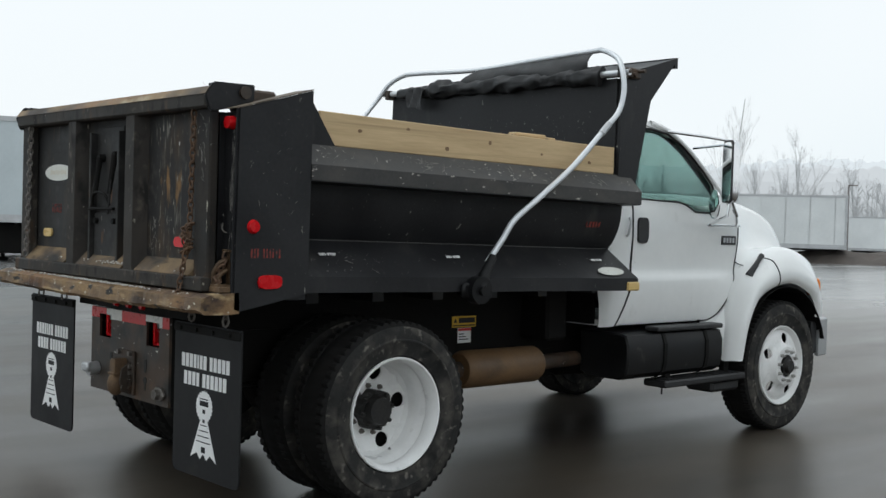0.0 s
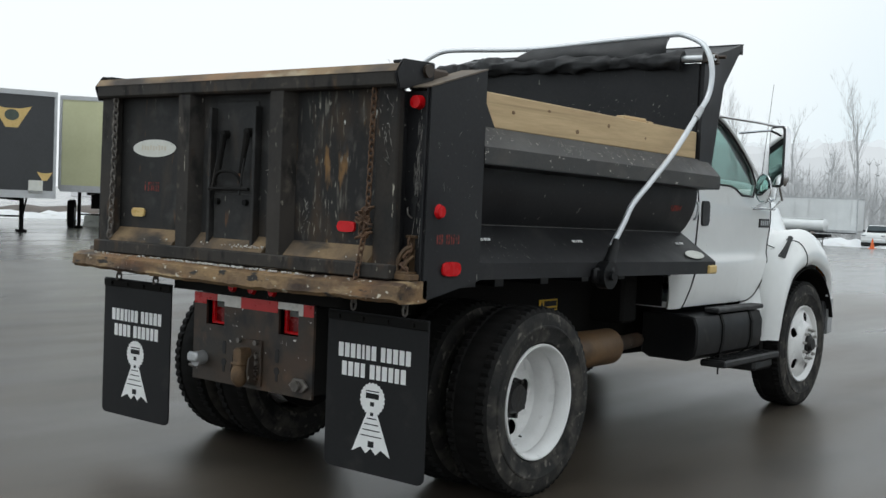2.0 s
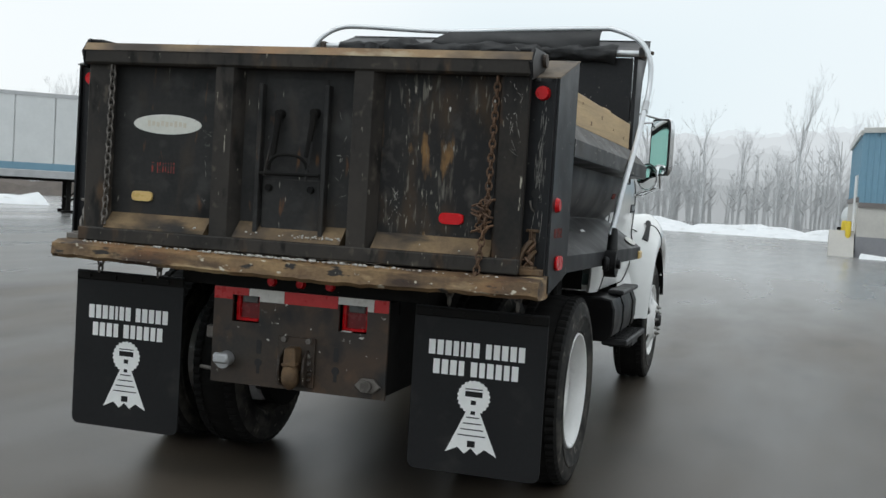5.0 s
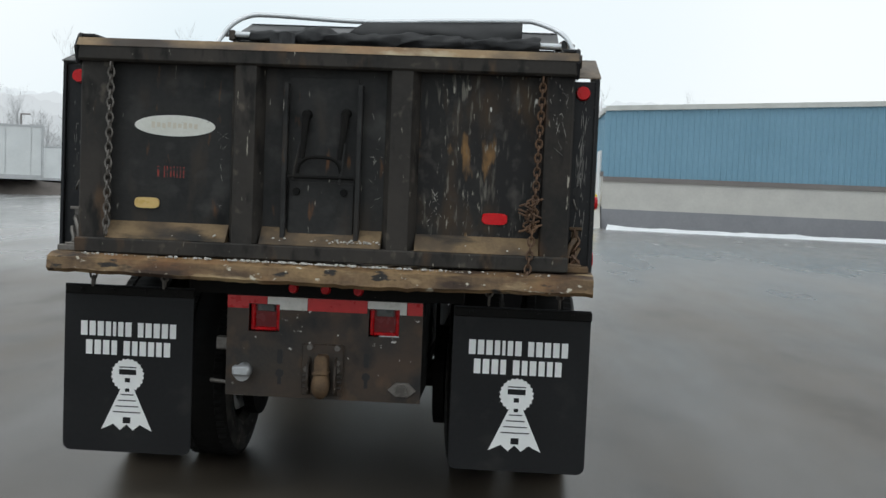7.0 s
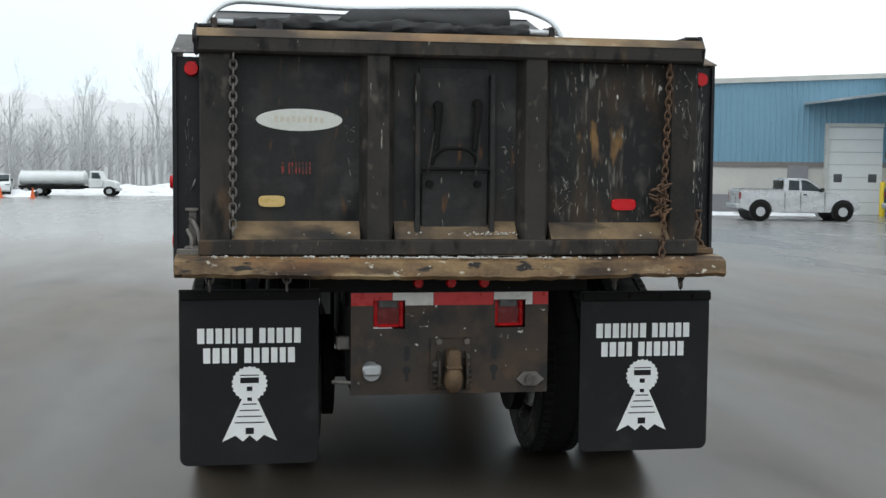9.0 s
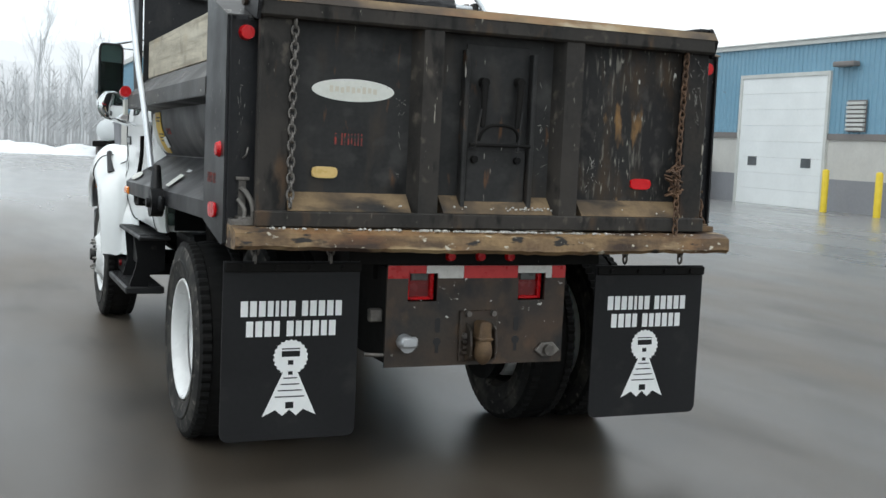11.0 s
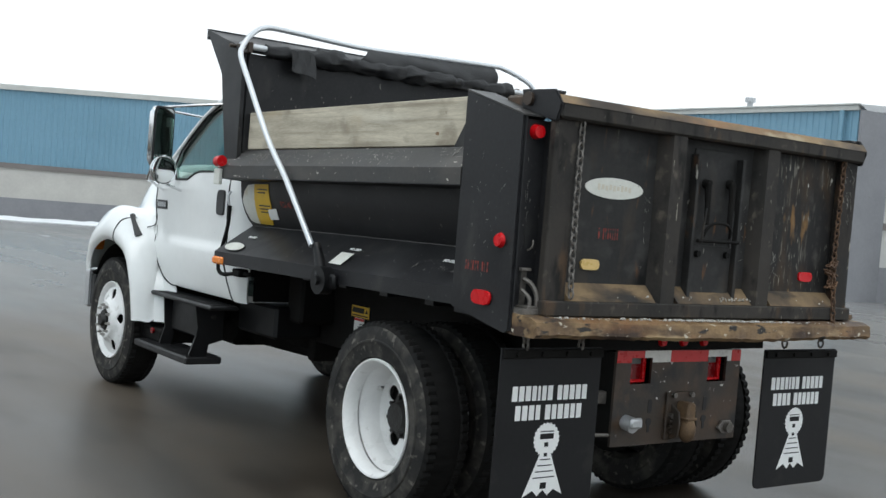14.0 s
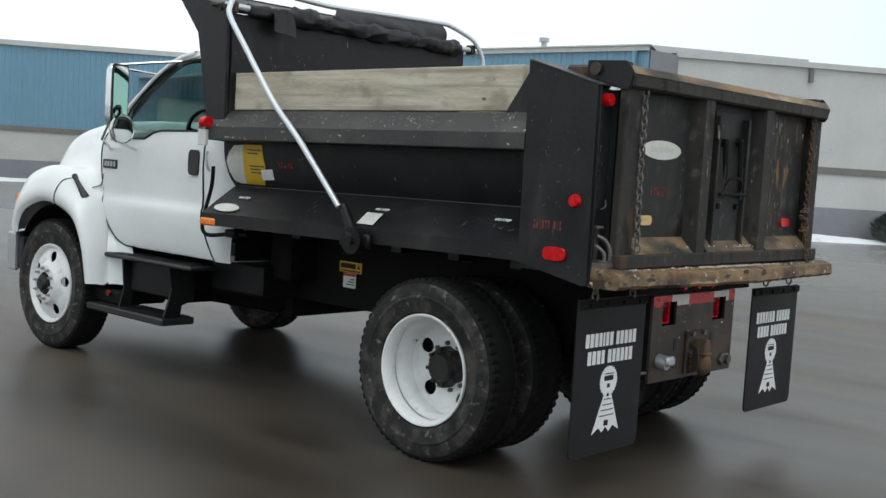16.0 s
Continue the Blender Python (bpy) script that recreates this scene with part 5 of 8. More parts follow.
# hitch plate
HX0, HX1 = -0.44, 0.458
bm = BM()
for x0, x1, z0, z1 in ((HX0, HX1, 0.925, 0.962), (HX0, HX1, 0.50, 0.798), (HX0, -0.34, 0.798, 0.925), (-0.198, 0.212, 0.798, 0.925), (0.352, HX1, 0.798, 0.925)):
    box(bm, x0, x1, 0.115, 0.13, z0, z1)
hitch = part("hitch_plate", bm, M_HITCH, truck, "rust-stained black hitch plate")
for x in (HX0, HX1 - 0.012):
    bm = BM()
    box(bm, x, x + 0.012, 0.13, 0.5, 0.52, 0.95)
    part("gusset_plate", bm, M_CHASSIS, hitch)
for x0, x1, mt in ((HX0, -0.255, M_TAPER), (-0.255, -0.07, M_TAPEW), (-0.07, 0.205, M_TAPER), (0.205, 0.385, M_TAPEW), (0.385, HX1, M_TAPER)):
    bm = BM()
    box(bm, x0 + 0.001, x1 - 0.001, 0.1125, 0.115, 0.926, 0.9605)
    # the tape is cut away over the lamp openings
    for a, b in ((x0, min(x1, -0.340)), (max(x0, -0.198), min(x1, 0.212)), (max(x0, 0.352), x1)):
        if b - a > 0.01:
            box(bm, a + 0.001, b - 0.001, 0.1128, 0.1150, 0.903, 0.926)
    part("reflective_tape", bm, mt, hitch, "red tape strip" if mt is M_TAPER else "white tape strip")
for x in (-0.269, 0.282):
    bm = BM()
    box(bm, x - 0.068, x + 0.068, 0.168, 0.20, 0.80, 0.923, 0.008)
    part("tail_lamp", bm, M_DRED, hitch, "recessed dark red tail lamp")
    bm = BM()
    for a, b in ((x - 0.069, x - 0.050), (x + 0.050, x + 0.069)):
        box(bm, a, b, 0.150, 0.172, 0.80, 0.922, 0.004)
    box(bm, x - 0.05, x + 0.05, 0.148, 0.170, 0.80, 0.815, 0.003)
    part("lens_edge", bm, M_RED, hitch, "bright red lens edge")
    bm = BM()
    box(bm, x - 0.040, x + 0.040, 0.158, 0.170, 0.888, 0.922, 0.003)
    part("reversing_lens", bm, M_STEELDIM, hitch, "grey clear strip of the lamp")
for x in (-0.139, 0.01, 0.16):
    bm = BM()
    cyl(bm, (x, 0.12, 1.003), (x, 0.10, 1.003), 0.024, 16, 0.019)
    part("cluster_lamp", bm, M_RED, hitch, "small round red lamp", True)
bm = BM()
box(bm, -0.62, 0.64, 0.12, 0.22, 0.965, 1.05)
part("rear_crossmember", bm, M_CHASSIS, truck, "black rear crossmember")
bm = BM()
box(bm, -0.085, 0.105, 0.098, 0.115, 0.52, 0.755, 0.004)
part("hook_base", bm, M_HITCH, hitch, "bolted hook base plate")
bm = BM()
bmesh.ops.create_uvsphere(bm, u_segments=20, v_segments=14, radius=1.0, matrix=Matrix.Translation((0.012, 0.045, 0.577)) @ Matrix.Diagonal((0.042, 0.046, 0.064, 1)))
prism(bm, [(-0.020, 0.60), (0.044, 0.60), (0.040, 0.70), (0.030, 0.712), (-0.006, 0.712), (-0.016, 0.70)], "y", 0.020, 0.10, 0.006)
box(bm, -0.024, 0.048, 0.012, 0.10, 0.626, 0.640, 0.004)
part("pintle_hook", bm, M_HOOK, hitch, "rusty cast pintle hook", True)
for e in (-1, 1):
    bm = BM()
    prism(bm, [(0.10, 0.52), (0.045, 0.545), (0.035, 0.60), (0.045, 0.665), (0.10, 0.70)], "x", 0.012 + e * 0.056, 0.012 + e * 0.068, 0.003)
    for k in range(3):
        cyl(bm, (0.012 + e * 0.066, 0.085, 0.56 + 0.026 * k), (0.012 + e * 0.088, 0.085, 0.56 + 0.026 * k), 0.009, 8)
    part("hook_cheek", bm, M_HITCH, hitch, "dark rusty hook cheek with bolts")
for x, z in ((-0.048, 0.742), (0.078, 0.742), (-0.062, 0.64), (0.078, 0.64), (0.078, 0.672)):
    bm = BM()
    cyl(bm, (x, 0.10, z), (x, 0.078, z), 0.014, 6)
    part("bolt", bm, M_CHAIN, hitch)
for x in (-0.19, 0.208):
    bm = BM()
    prism(bm, ellipse(x, 0.688, 0.013, 0.034, 18, 4), "y", 0.1125, 0.1149)
    prism(bm, ellipse(x, 0.612, 0.019, 0.019, 14), "y", 0.1125, 0.1149)
    prism(bm, [(x - 0.008, 0.56), (x + 0.008, 0.56), (x + 0.008, 0.605), (x - 0.008, 0.605)], "y", 0.1127, 0.1149)
    part("chain_slot", bm, M_SEAM, hitch, "dark keyhole chain slot")
bm = BM()
cyl(bm, (-0.352, 0.115, 0.618), (-0.352, 0.055, 0.612), 0.036, 18, 0.038)
box(bm, -0.392, -0.312, 0.03, 0.06, 0.60, 0.65, 0.010)
part("trailer_socket", bm, M_STEEL, hitch, "silver trailer socket with a cap", True)
bm = BM()
prism(bm, [(0.31, 0.56), (0.345, 0.53), (0.405, 0.53), (0.44, 0.56), (0.405, 0.595), (0.345, 0.595)], "y", 0.098, 0.115, 0.003)
cyl(bm, (0.375, 0.10, 0.562), (0.375, 0.075, 0.562), 0.026, 16)
part("air_coupling", bm, M_CHAIN, hitch, "dull diamond-shaped coupling flange", True)
bm = BM()
cyl(bm, (-0.52, 0.16, 0.555), (-0.40, 0.12, 0.555), 0.009, 8)
part("hose_stub", bm, M_CHAIN, hitch)
bm = BM()
box(bm, -0.50, -0.44, 0.16, 0.2, 0.70, 0.76, 0.005)
part("junction_box", bm, M_CHAIN, hitch)

# mud flaps
def letter_bars(parent, cx, zc, h, widths, total, y):
    n = sum(widths)
    k = total / n
    x = cx - total / 2
    for w in widths:
        if w > 0.55:
            bm = BM()
            a, b = x + 0.10 * k, x + (w - 0.14) * k
            box(bm, a, b, y - 0.0015, y, zc - h / 2, zc + h / 2)
            part("printed_bar", bm, M_PRINT, parent)
        x += w * k


for x0, x1, z0, z1, y0 in ((-1.182, -0.585, 0.215, 0.985, 0.072), (0.600, 1.212, 0.225, 0.965, 0.070)):
    cx = (x0 + x1) / 2
    bm = BM()
    r = 0.035
    outline = [(x0, z1), (x1, z1)] + [(x1 - r + r * math.cos(a), z0 + r - r * math.sin(a)) for a in (0, 0.5, 1.05, 1.57)] + [(x0 + r - r * math.sin(a), z0 + r - r * math.cos(a)) for a in (0, 0.5, 1.05, 1.57)]
    prism(bm, outline, "y", y0, y0 + 0.009)
    for k in range(7):
        bmesh.ops.bisect_plane(bm, geom=bm.verts[:] + bm.edges[:] + bm.faces[:], plane_co=(0, 0, z0 + 0.1 * (k + 1)), plane_no=(0, 0, 1))
    flapob = part("mud_flap", bm, M_FLAP, truck, "black rubber mud flap with white print")
    bm = BM()
    box(bm, x0 + 0.004, x1 + 0.004, y0 - 0.012, y0 - 0.001, z1 - 0.045, z1 - 0.005, 0.004)
    for k in range(4):
        xx = x0 + 0.08 + k * (x1 - x0 - 0.16) / 3
        cyl(bm, (xx, y0 - 0.01, z1 - 0.026), (xx, y0 - 0.022, z1 - 0.026), 0.011, 6)
    part("clamp_bar", bm, M_CHASSIS, flapob, "bolted black clamp bar")
    tx = cx + (0.0 if cx < 0 else -0.01)
    letter_bars(flapob, tx, 0.783, 0.066, (1, 0.95, 0.95, 0.85, 0.4 + 0.2, 0.85, 0.95, 0.5, 0.9, 0.95, 0.95, 0.95, 0.95), 0.452, y0 - 0.0005)
    letter_bars(flapob, tx, 0.697, 0.066, (0.95, 0.95, 0.95, 0.85, 0.5, 0.95, 0.85, 0.95, 0.9, 0.85, 0.95), 0.402, y0 - 0.0005)
    bm = BM()
    pts = [(tx + (0.078 if i % 2 else 0.071) * math.cos(2 * math.pi * i / 44), 0.573 + (0.078 if i % 2 else 0.071) * math.sin(2 * math.pi * i / 44)) for i in range(44)]
    prism(bm, pts, "y", y0 - 0.0018, y0 - 0.0003)
    prism(bm, [(tx - 0.03, 0.512), (tx + 0.03, 0.512), (tx + 0.118, 0.318), (tx + 0.062, 0.345), (tx + 0.03, 0.318), (tx, 0.345), (tx - 0.03, 0.318), (tx - 0.062, 0.345), (tx - 0.118, 0.318)], "y", y0 - 0.0016, y0 - 0.0003)
    part("rosette", bm, M_PRINT, flapob, "white printed rosette with ribbon tails")
    bm = BM()
    for a, b, c, d in ((-0.040, 0.040, 0.575, 0.600), (-0.040, 0.040, 0.607, 0.612), (-0.012, 0.012, 0.540, 0.560), (-0.010, 0.010, 0.496, 0.512), (-0.030, 0.030, 0.480, 0.485), (-0.042, 0.042, 0.453, 0.458), (-0.053, 0.053, 0.426, 0.431), (-0.064, 0.064, 0.399, 0.404), (-0.018, 0.018, 0.350, 0.378)):
        bm = BM()
        box(bm, tx + a, tx + b, y0 - 0.0026, y0 - 0.0017, c, d)
        part("dark_print", bm, M_FLAP, flapob)
    for xx in ((x0 + 0.13, x0 + 0.46) if cx < 0 else (x0 + 0.155, x0 + 0.47)):
        bm = BM()
        chain_links(bm, [(xx, y0, 1.07), (xx, y0, 0.99)], 0.05, 0.006)
        part("hanger_link", bm, M_CHAIN, flapob)

# frame, axles and running gear
for s in (1, -1):
    bm = BM()
    box(bm, s * 0.36, s * 0.435, 0.13, 5.45, 0.60, 0.88)
    part("frame_rail", bm, M_CHASSIS, truck, "black frame rail")
    bm = BM()
    box(bm, s * 0.36, s * 0.462, 0.25, 2.95, 0.885, 1.06)
    box(bm, s * 0.40, s * 0.455, 1.45, 2.85, 0.64, 0.885)
    rail = part("hoist_sill", bm, M_CHASSIS, truck, "black hoist sill")
    ys = 2.075 if s > 0 else 2.26
    bm = BM()
    box(bm, s * 0.462, s * 0.4655, ys, ys + 0.205, 0.835, 0.905)
    part("caution_label", bm, M_YEL, rail, "yellow caution label")
    bm = BM()
    box(bm, s * 0.4655, s * 0.467, ys + 0.055, ys + 0.195, 0.862, 0.895)
    box(bm, s * 0.4655, s * 0.467, ys + 0.01, ys + 0.195, 0.842, 0.850)
    prism(bm, [(ys + 0.012, 0.865), (ys + 0.042, 0.865), (ys + 0.027, 0.893)], "x", s * 0.4655, s * 0.467)
    part("label_print", bm, M_SEAM, rail)
    bm = BM()
    box(bm, s * 0.462, s * 0.465, ys + 0.05, ys + 0.165, 0.735, 0.83)
    part("white_label", bm, M_PRINT, rail, "small white label")
    bm = BM()
    box(bm, s * 0.465, s * 0.4665, ys + 0.052, ys + 0.163, 0.812, 0.828)
    part("label_strip", bm, M_TAPER, rail)
    bm = BM()
    for k in range(3):
        box(bm, s * 0.465, s * 0.4665, ys + 0.06, ys + 0.14 - 0.02 * k, 0.755 + 0.017 * k, 0.761 + 0.017 * k)
    part("label_print", bm, M_SEAM, rail)
bm = BM()
cyl(bm, (-1.0, 1.05, 0.49), (1.0, 1.05, 0.49), 0.075, 16)
bmesh.ops.create_uvsphere(bm, u_segments=20, v_segments=12, radius=0.19, matrix=Matrix.Translation((0, 1.05, 0.52)) @ Matrix.Diagonal((0.8, 1, 1, 1)))
axle = part("rear_axle", bm, M_CHASSIS, truck, "black drive axle with leaf springs", True)
bm = BM()
cyl(bm, (0, 1.2, 0.52), (0, 3.2, 0.64), 0.055, 12)
part("drive_shaft", bm, M_CHASSIS, truck, "black drive shaft", True)
for s in (1, -1):
    for k in range(4):
        bm = BM()
        box(bm, s * 0.40 - 0.045, s * 0.40 + 0.045, 0.45 + 0.08 * k, 1.65 - 0.08 * k, 0.56 + 0.016 * k, 0.574 + 0.016 * k)
        part("spring_leaf", bm, M_CHASSIS, axle)
# unseen gearbox, engine and sump between the frame rails, added to block light below
bm = BM()
prism(bm, [(3.15, 0.50), (3.35, 0.42), (4.25, 0.40), (4.30, 0.46), (4.30, 0.92), (3.15, 0.80)], "x", -0.24, 0.24, 0.03)
part("gearbox", bm, M_CHASSIS, truck, "unseen grimy black gearbox that blocks light")
bm = BM()
prism(bm, [(4.30, 0.44), (4.40, 0.36), (4.85, 0.36), (4.95, 0.46), (5.35, 0.48), (5.35, 1.05), (4.30, 1.05)], "x", -0.33, 0.33, 0.03)
part("engine_block", bm, M_CHASSIS, truck, "unseen grimy black engine and sump that block light")
for y in (2.95, 5.40):
    bm = BM()
    box(bm, -0.44, 0.44, y, y + 0.08, 0.46, 0.66, 0.01)
    part("frame_crossmember", bm, M_CHASSIS, truck, "unseen black frame crossmember that blocks light")
bm = BM()
cyl(bm, (-0.95, 4.92, 0.47), (0.95, 4.92, 0.47), 0.06, 12)
axle = part("front_axle", bm, M_CHASSIS, truck, "black front axle", True)
for s in (1, -1):
    bm = BM()
    box(bm, s * 0.40 - 0.04, s * 0.40 + 0.04, 4.4, 5.6, 0.56, 0.60)
    part("front_spring", bm, M_CHASSIS, axle)
bm = BM()
box(bm, -0.7, 0.7, 4.35, 5.5, 0.55, 1.15, 0.1)
box(bm, -0.4, 0.4, 3.0, 4.4, 0.50, 0.84, 0.08)
part("engine", bm, M_CHASSIS, truck, "dark engine and gearbox underside")
for s in (1, -1):
    bm = BM()
    arc = [(4.92 - 0.60 * math.cos(a), 0.49 + 0.60 * math.sin(a)) for a in (0.30 + (math.pi - 0.6) * k / 15 for k in range(16))]
    loft(bm, [[Vector((s * xx, y, z)) for y, z in arc] for xx in (0.70, 1.10)])
    thicken(bm, 0.006)
    part("wheel_liner", bm, M_CHASSIS, truck, "black inner wheel liner")


# wheels
def tyre_mesh(w, R=0.491, r=0.286):
    """Sidewalls, rounded shoulders and staggered shoulder lugs, centred, turned round x."""
    bm = BM()
    h = w / 2
    seg = 192
    side = [(h * 0.62, r), (h * 0.86, r + 0.022), (h * 0.90, r + 0.026), (h * 0.90, r + 0.032), (h * 0.985, r + 0.066), (h * 1.0, r + 0.095), (h * 1.025, r + 0.100), (h * 1.02, r + 0.108), (h * 0.985, r + 0.112), (h * 0.97, r + 0.15), (h * 0.90, R - 0.030)]
    rings = []
    for i in range(seg):
        a = 2 * math.pi * i / seg
        lug = 1 if i % 3 < 2 else 0
        prof = side + [(h * 0.87, R - 0.016 if lug else R - 0.026), (h * 0.82, R - 0.004 if lug else R - 0.016), (h * 0.52, R if lug else R - 0.012), (h * 0.48, R - 0.012), (h * 0.12, R - 0.002 if (i % 5) else R - 0.010)]
        full = prof + [(-x, q) for x, q in reversed(prof)]
        rings.append([bm.verts.new((x, q * math.cos(a), q * math.sin(a))) for x, q in full])
    k = len(rings[0])
    for i in range(seg):
        u, v = rings[i], rings[(i + 1) % seg]
        for j in range(k):
            f = bm.faces.new((u[j], u[(j + 1) % k], v[(j + 1) % k], v[j]))
            q = max(math.hypot(p.co.y, p.co.z) for p in f.verts)
            f.material_index = 1 if q > R - 0.028 else 0
    me = mesh_of("tyre", bm)
    me.materials.append(M_RUBBER)
    me.materials.append(M_TREAD)
    me.shade_smooth()
    me.set_sharp_from_angle(angle=radians(32))
    return me


def rim_mesh(prof, disc, ring, hr, holes=5):
    """A steel disc wheel turned round x: rim profile, dished disc and round hand holes cut through it."""
    bm = BM()
    lathe(bm, prof, 90, False)

    def xr(q):
        for (xa, ra), (xb, rb) in zip(disc, disc[1:]):
            if ra >= q >= rb:
                return xa + (xb - xa) * (ra - q) / (ra - rb)
        return disc[-1][0]

    r1, r0, half = disc[0][1], ring - hr - 0.012, math.pi / holes
    for h in range(holes):
        ha = 2 * math.pi * h / holes
        uu, va, vb = half * ring, r0 - ring, r1 - ring
        ways = sorted({round(2 * math.pi * i / 40 - math.pi, 5) for i in range(40)} | {round(math.atan2(v, u), 5) for u in (uu, -uu) for v in (va, vb)})
        fans = []
        for p in ways:
            c, d = math.cos(p), math.sin(p)
            reach = min(uu / max(abs(c), 1e-6), (vb if d > 0 else -va) / max(abs(d), 1e-6))
            fan = []
            for f in (0.0, 0.12, 0.5, 1.0):
                t = hr + (reach - hr) * f
                q, a = ring + t * d, ha + t * c / ring
                fan.append(bm.verts.new((xr(q) - (0.003 if f == 0 else 0.0), q * math.cos(a), q * math.sin(a))))
            fans.append(fan)
        for u, w in zip(fans, fans[1:] + fans[:1]):
            for j in range(3):
                bm.faces.new((u[j], u[j + 1], w[j + 1], w[j]))
    lathe(bm, [(xr(r0), r0)] + [p for p in disc if p[1] < r0 - 1e-4], 90, False)
    bmesh.ops.remove_doubles(bm, verts=bm.verts, dist=0.0004)
    bmesh.ops.recalc_face_normals(bm, faces=bm.faces)
    edges = [e for e in bm.edges if e.is_boundary]
    back = {v: bm.verts.new(v.co + Vector((-0.007, 0, 0))) for v in list(bm.verts)}
    for f in list(bm.faces):
        bm.faces.new([back[v] for v in reversed(f.verts)])
    for e in edges:
        a, b = e.verts
        bm.faces.new((a, b, back[b], back[a]))
    me = mesh_of("rim", bm, True)
    me.materials.append(M_RIM)
    return me


def nut_mesh(r, long, mat):
    bm = BM()
    cyl(bm, (0, 0, 0), (long * 0.6, 0, 0), r, 6)
    cyl(bm, (long * 0.6, 0, 0), (long, 0, 0), r * 0.6, 8)
    me = mesh_of("wheel_nut", bm)
    me.materials.append(mat)
    return me


def hub_mesh(rear):
    bm = BM()
    if rear:
        lobes = [((0.106 + 0.006 * math.cos(8 * a)) * math.cos(a), (0.106 + 0.006 * math.cos(8 * a)) * math.sin(a)) for a in (2 * math.pi * i / 64 for i in range(64))]
        prism(bm, lobes, "x", -0.30, -0.165, 0.008)
        cyl(bm, (-0.17, 0, 0), (-0.125, 0, 0), 0.086, 24, 0.070)
        for i in range(8):
            a = 2 * math.pi * i / 8
            cyl(bm, (-0.170, 0.098 * math.cos(a), 0.098 * math.sin(a)), (-0.146, 0.098 * math.cos(a), 0.098 * math.sin(a)), 0.012, 6)
    else:
        cyl(bm, (-0.05, 0, 0), (0.06, 0, 0), 0.080, 24, 0.072)
        cyl(bm, (0.06, 0, 0), (0.085, 0, 0), 0.055, 20, 0.045)
    me = mesh_of("hub", bm, True)
    me.materials.append(M_HUB)
    return me


TYRE, TYREF = tyre_mesh(0.272), tyre_mesh(0.265)
RIM_R = rim_mesh([(-0.03, 0.286), (0.0, 0.300), (0.006, 0.297), (0.005, 0.289), (-0.012, 0.277), (-0.05, 0.268), (-0.066, 0.271), (-0.082, 0.271), (-0.110, 0.256), (-0.150, 0.250), (-0.195, 0.248)], [(-0.195, 0.248), (-0.220, 0.240), (-0.232, 0.155), (-0.224, 0.145), (-0.224, 0.095)], 0.196, 0.041)
RIM_F = rim_mesh([(-0.03, 0.286), (0.0, 0.300), (0.006, 0.297), (0.005, 0.289), (-0.014, 0.276), (-0.028, 0.266), (-0.022, 0.254)], [(-0.022, 0.254), (-0.004, 0.236), (0.008, 0.178), (0.030, 0.155), (0.045, 0.142), (0.047, 0.085)], 0.207, 0.038)
NUT_R, NUT_F, HUB_R, HUB_F = nut_mesh(0.014, 0.024, M_CHAIN), nut_mesh(0.013, 0.034, M_NUT), hub_mesh(True), hub_mesh(False)
backing = BM()
cyl(backing, (-0.33, 0, 0), (-0.275, 0, 0), 0.262, 32)
DRUM = mesh_of("brake_drum", backing)
DRUM.materials.append(M_CHASSIS)
for s in (1, -1):
    flip = Matrix.Rotation(0 if s > 0 else math.pi, 4, "Z")
    for lipx, y, rear, turnx in ((1.166, 1.05, True, 0.16), (0.80, 1.05, True, 0.6), (1.105, 4.92, False, 0.15)):
        base = Matrix.Translation((s * lipx - (0.0 if rear else 0.032), y, 0.485 if rear else 0.490)) @ flip @ Matrix.Rotation(turnx, 4, "X")
        wheel = part("wheel", RIM_R if rear else RIM_F, M_RIM, truck, "white steel disc wheel", m=base)
        wheel.parent = truck
        wheel.matrix_parent_inverse = Matrix.Translation(-Vector(truck.location))
        subs = [("tyre", TYRE if rear else TYREF, M_RUBBER, "worn black tyre" if rear else "black tyre", Matrix.Translation((-0.118, 0, 0)))]
        subs.append(("brake_drum", DRUM, M_CHASSIS, "", Matrix.Identity(4)))
        if lipx > 1.0:
            subs += [("hub", HUB_R if rear else HUB_F, M_HUB, "greasy black hub", Matrix.Identity(4))] 
            for k in range(10):
                a = 2 * math.pi * (k + 0.5) / 10
                q, x = (0.128, -0.224) if rear else (0.114, 0.044)
                subs.append(("wheel_nut", NUT_R if rear else NUT_F, M_NUT, "steel wheel nut", Matrix.Translation((x, q * math.cos(a), q * math.sin(a)))))
        for nm, me, mt, lb, off in subs:
            o = new(nm, me)
            o.parent = wheel
            o.matrix_basis = off
            tagged(o, lb)

# brown tank and pipes behind the fuel tank
bm = BM()
tube(bm, [(0.66, 1.96, 0.60), (0.66, 1.99, 0.60), (0.66, 2.60, 0.60), (0.66, 2.63, 0.60)], [0.10, 0.116, 0.116, 0.10], 28)
muf = part("muffler", bm, M_BROWN, truck, "rusty brown muffler drum", True)
for y0, y1, x1 in ((1.75, 1.97, 0.66), (2.62, 3.1, 0.60)):
    bm = BM()
    cyl(bm, (0.66, y0, 0.60), (x1, y1, 0.60), 0.05, 16)
    part("exhaust_pipe", bm, M_HITCH, muf, "dark rusty exhaust pipe", True)

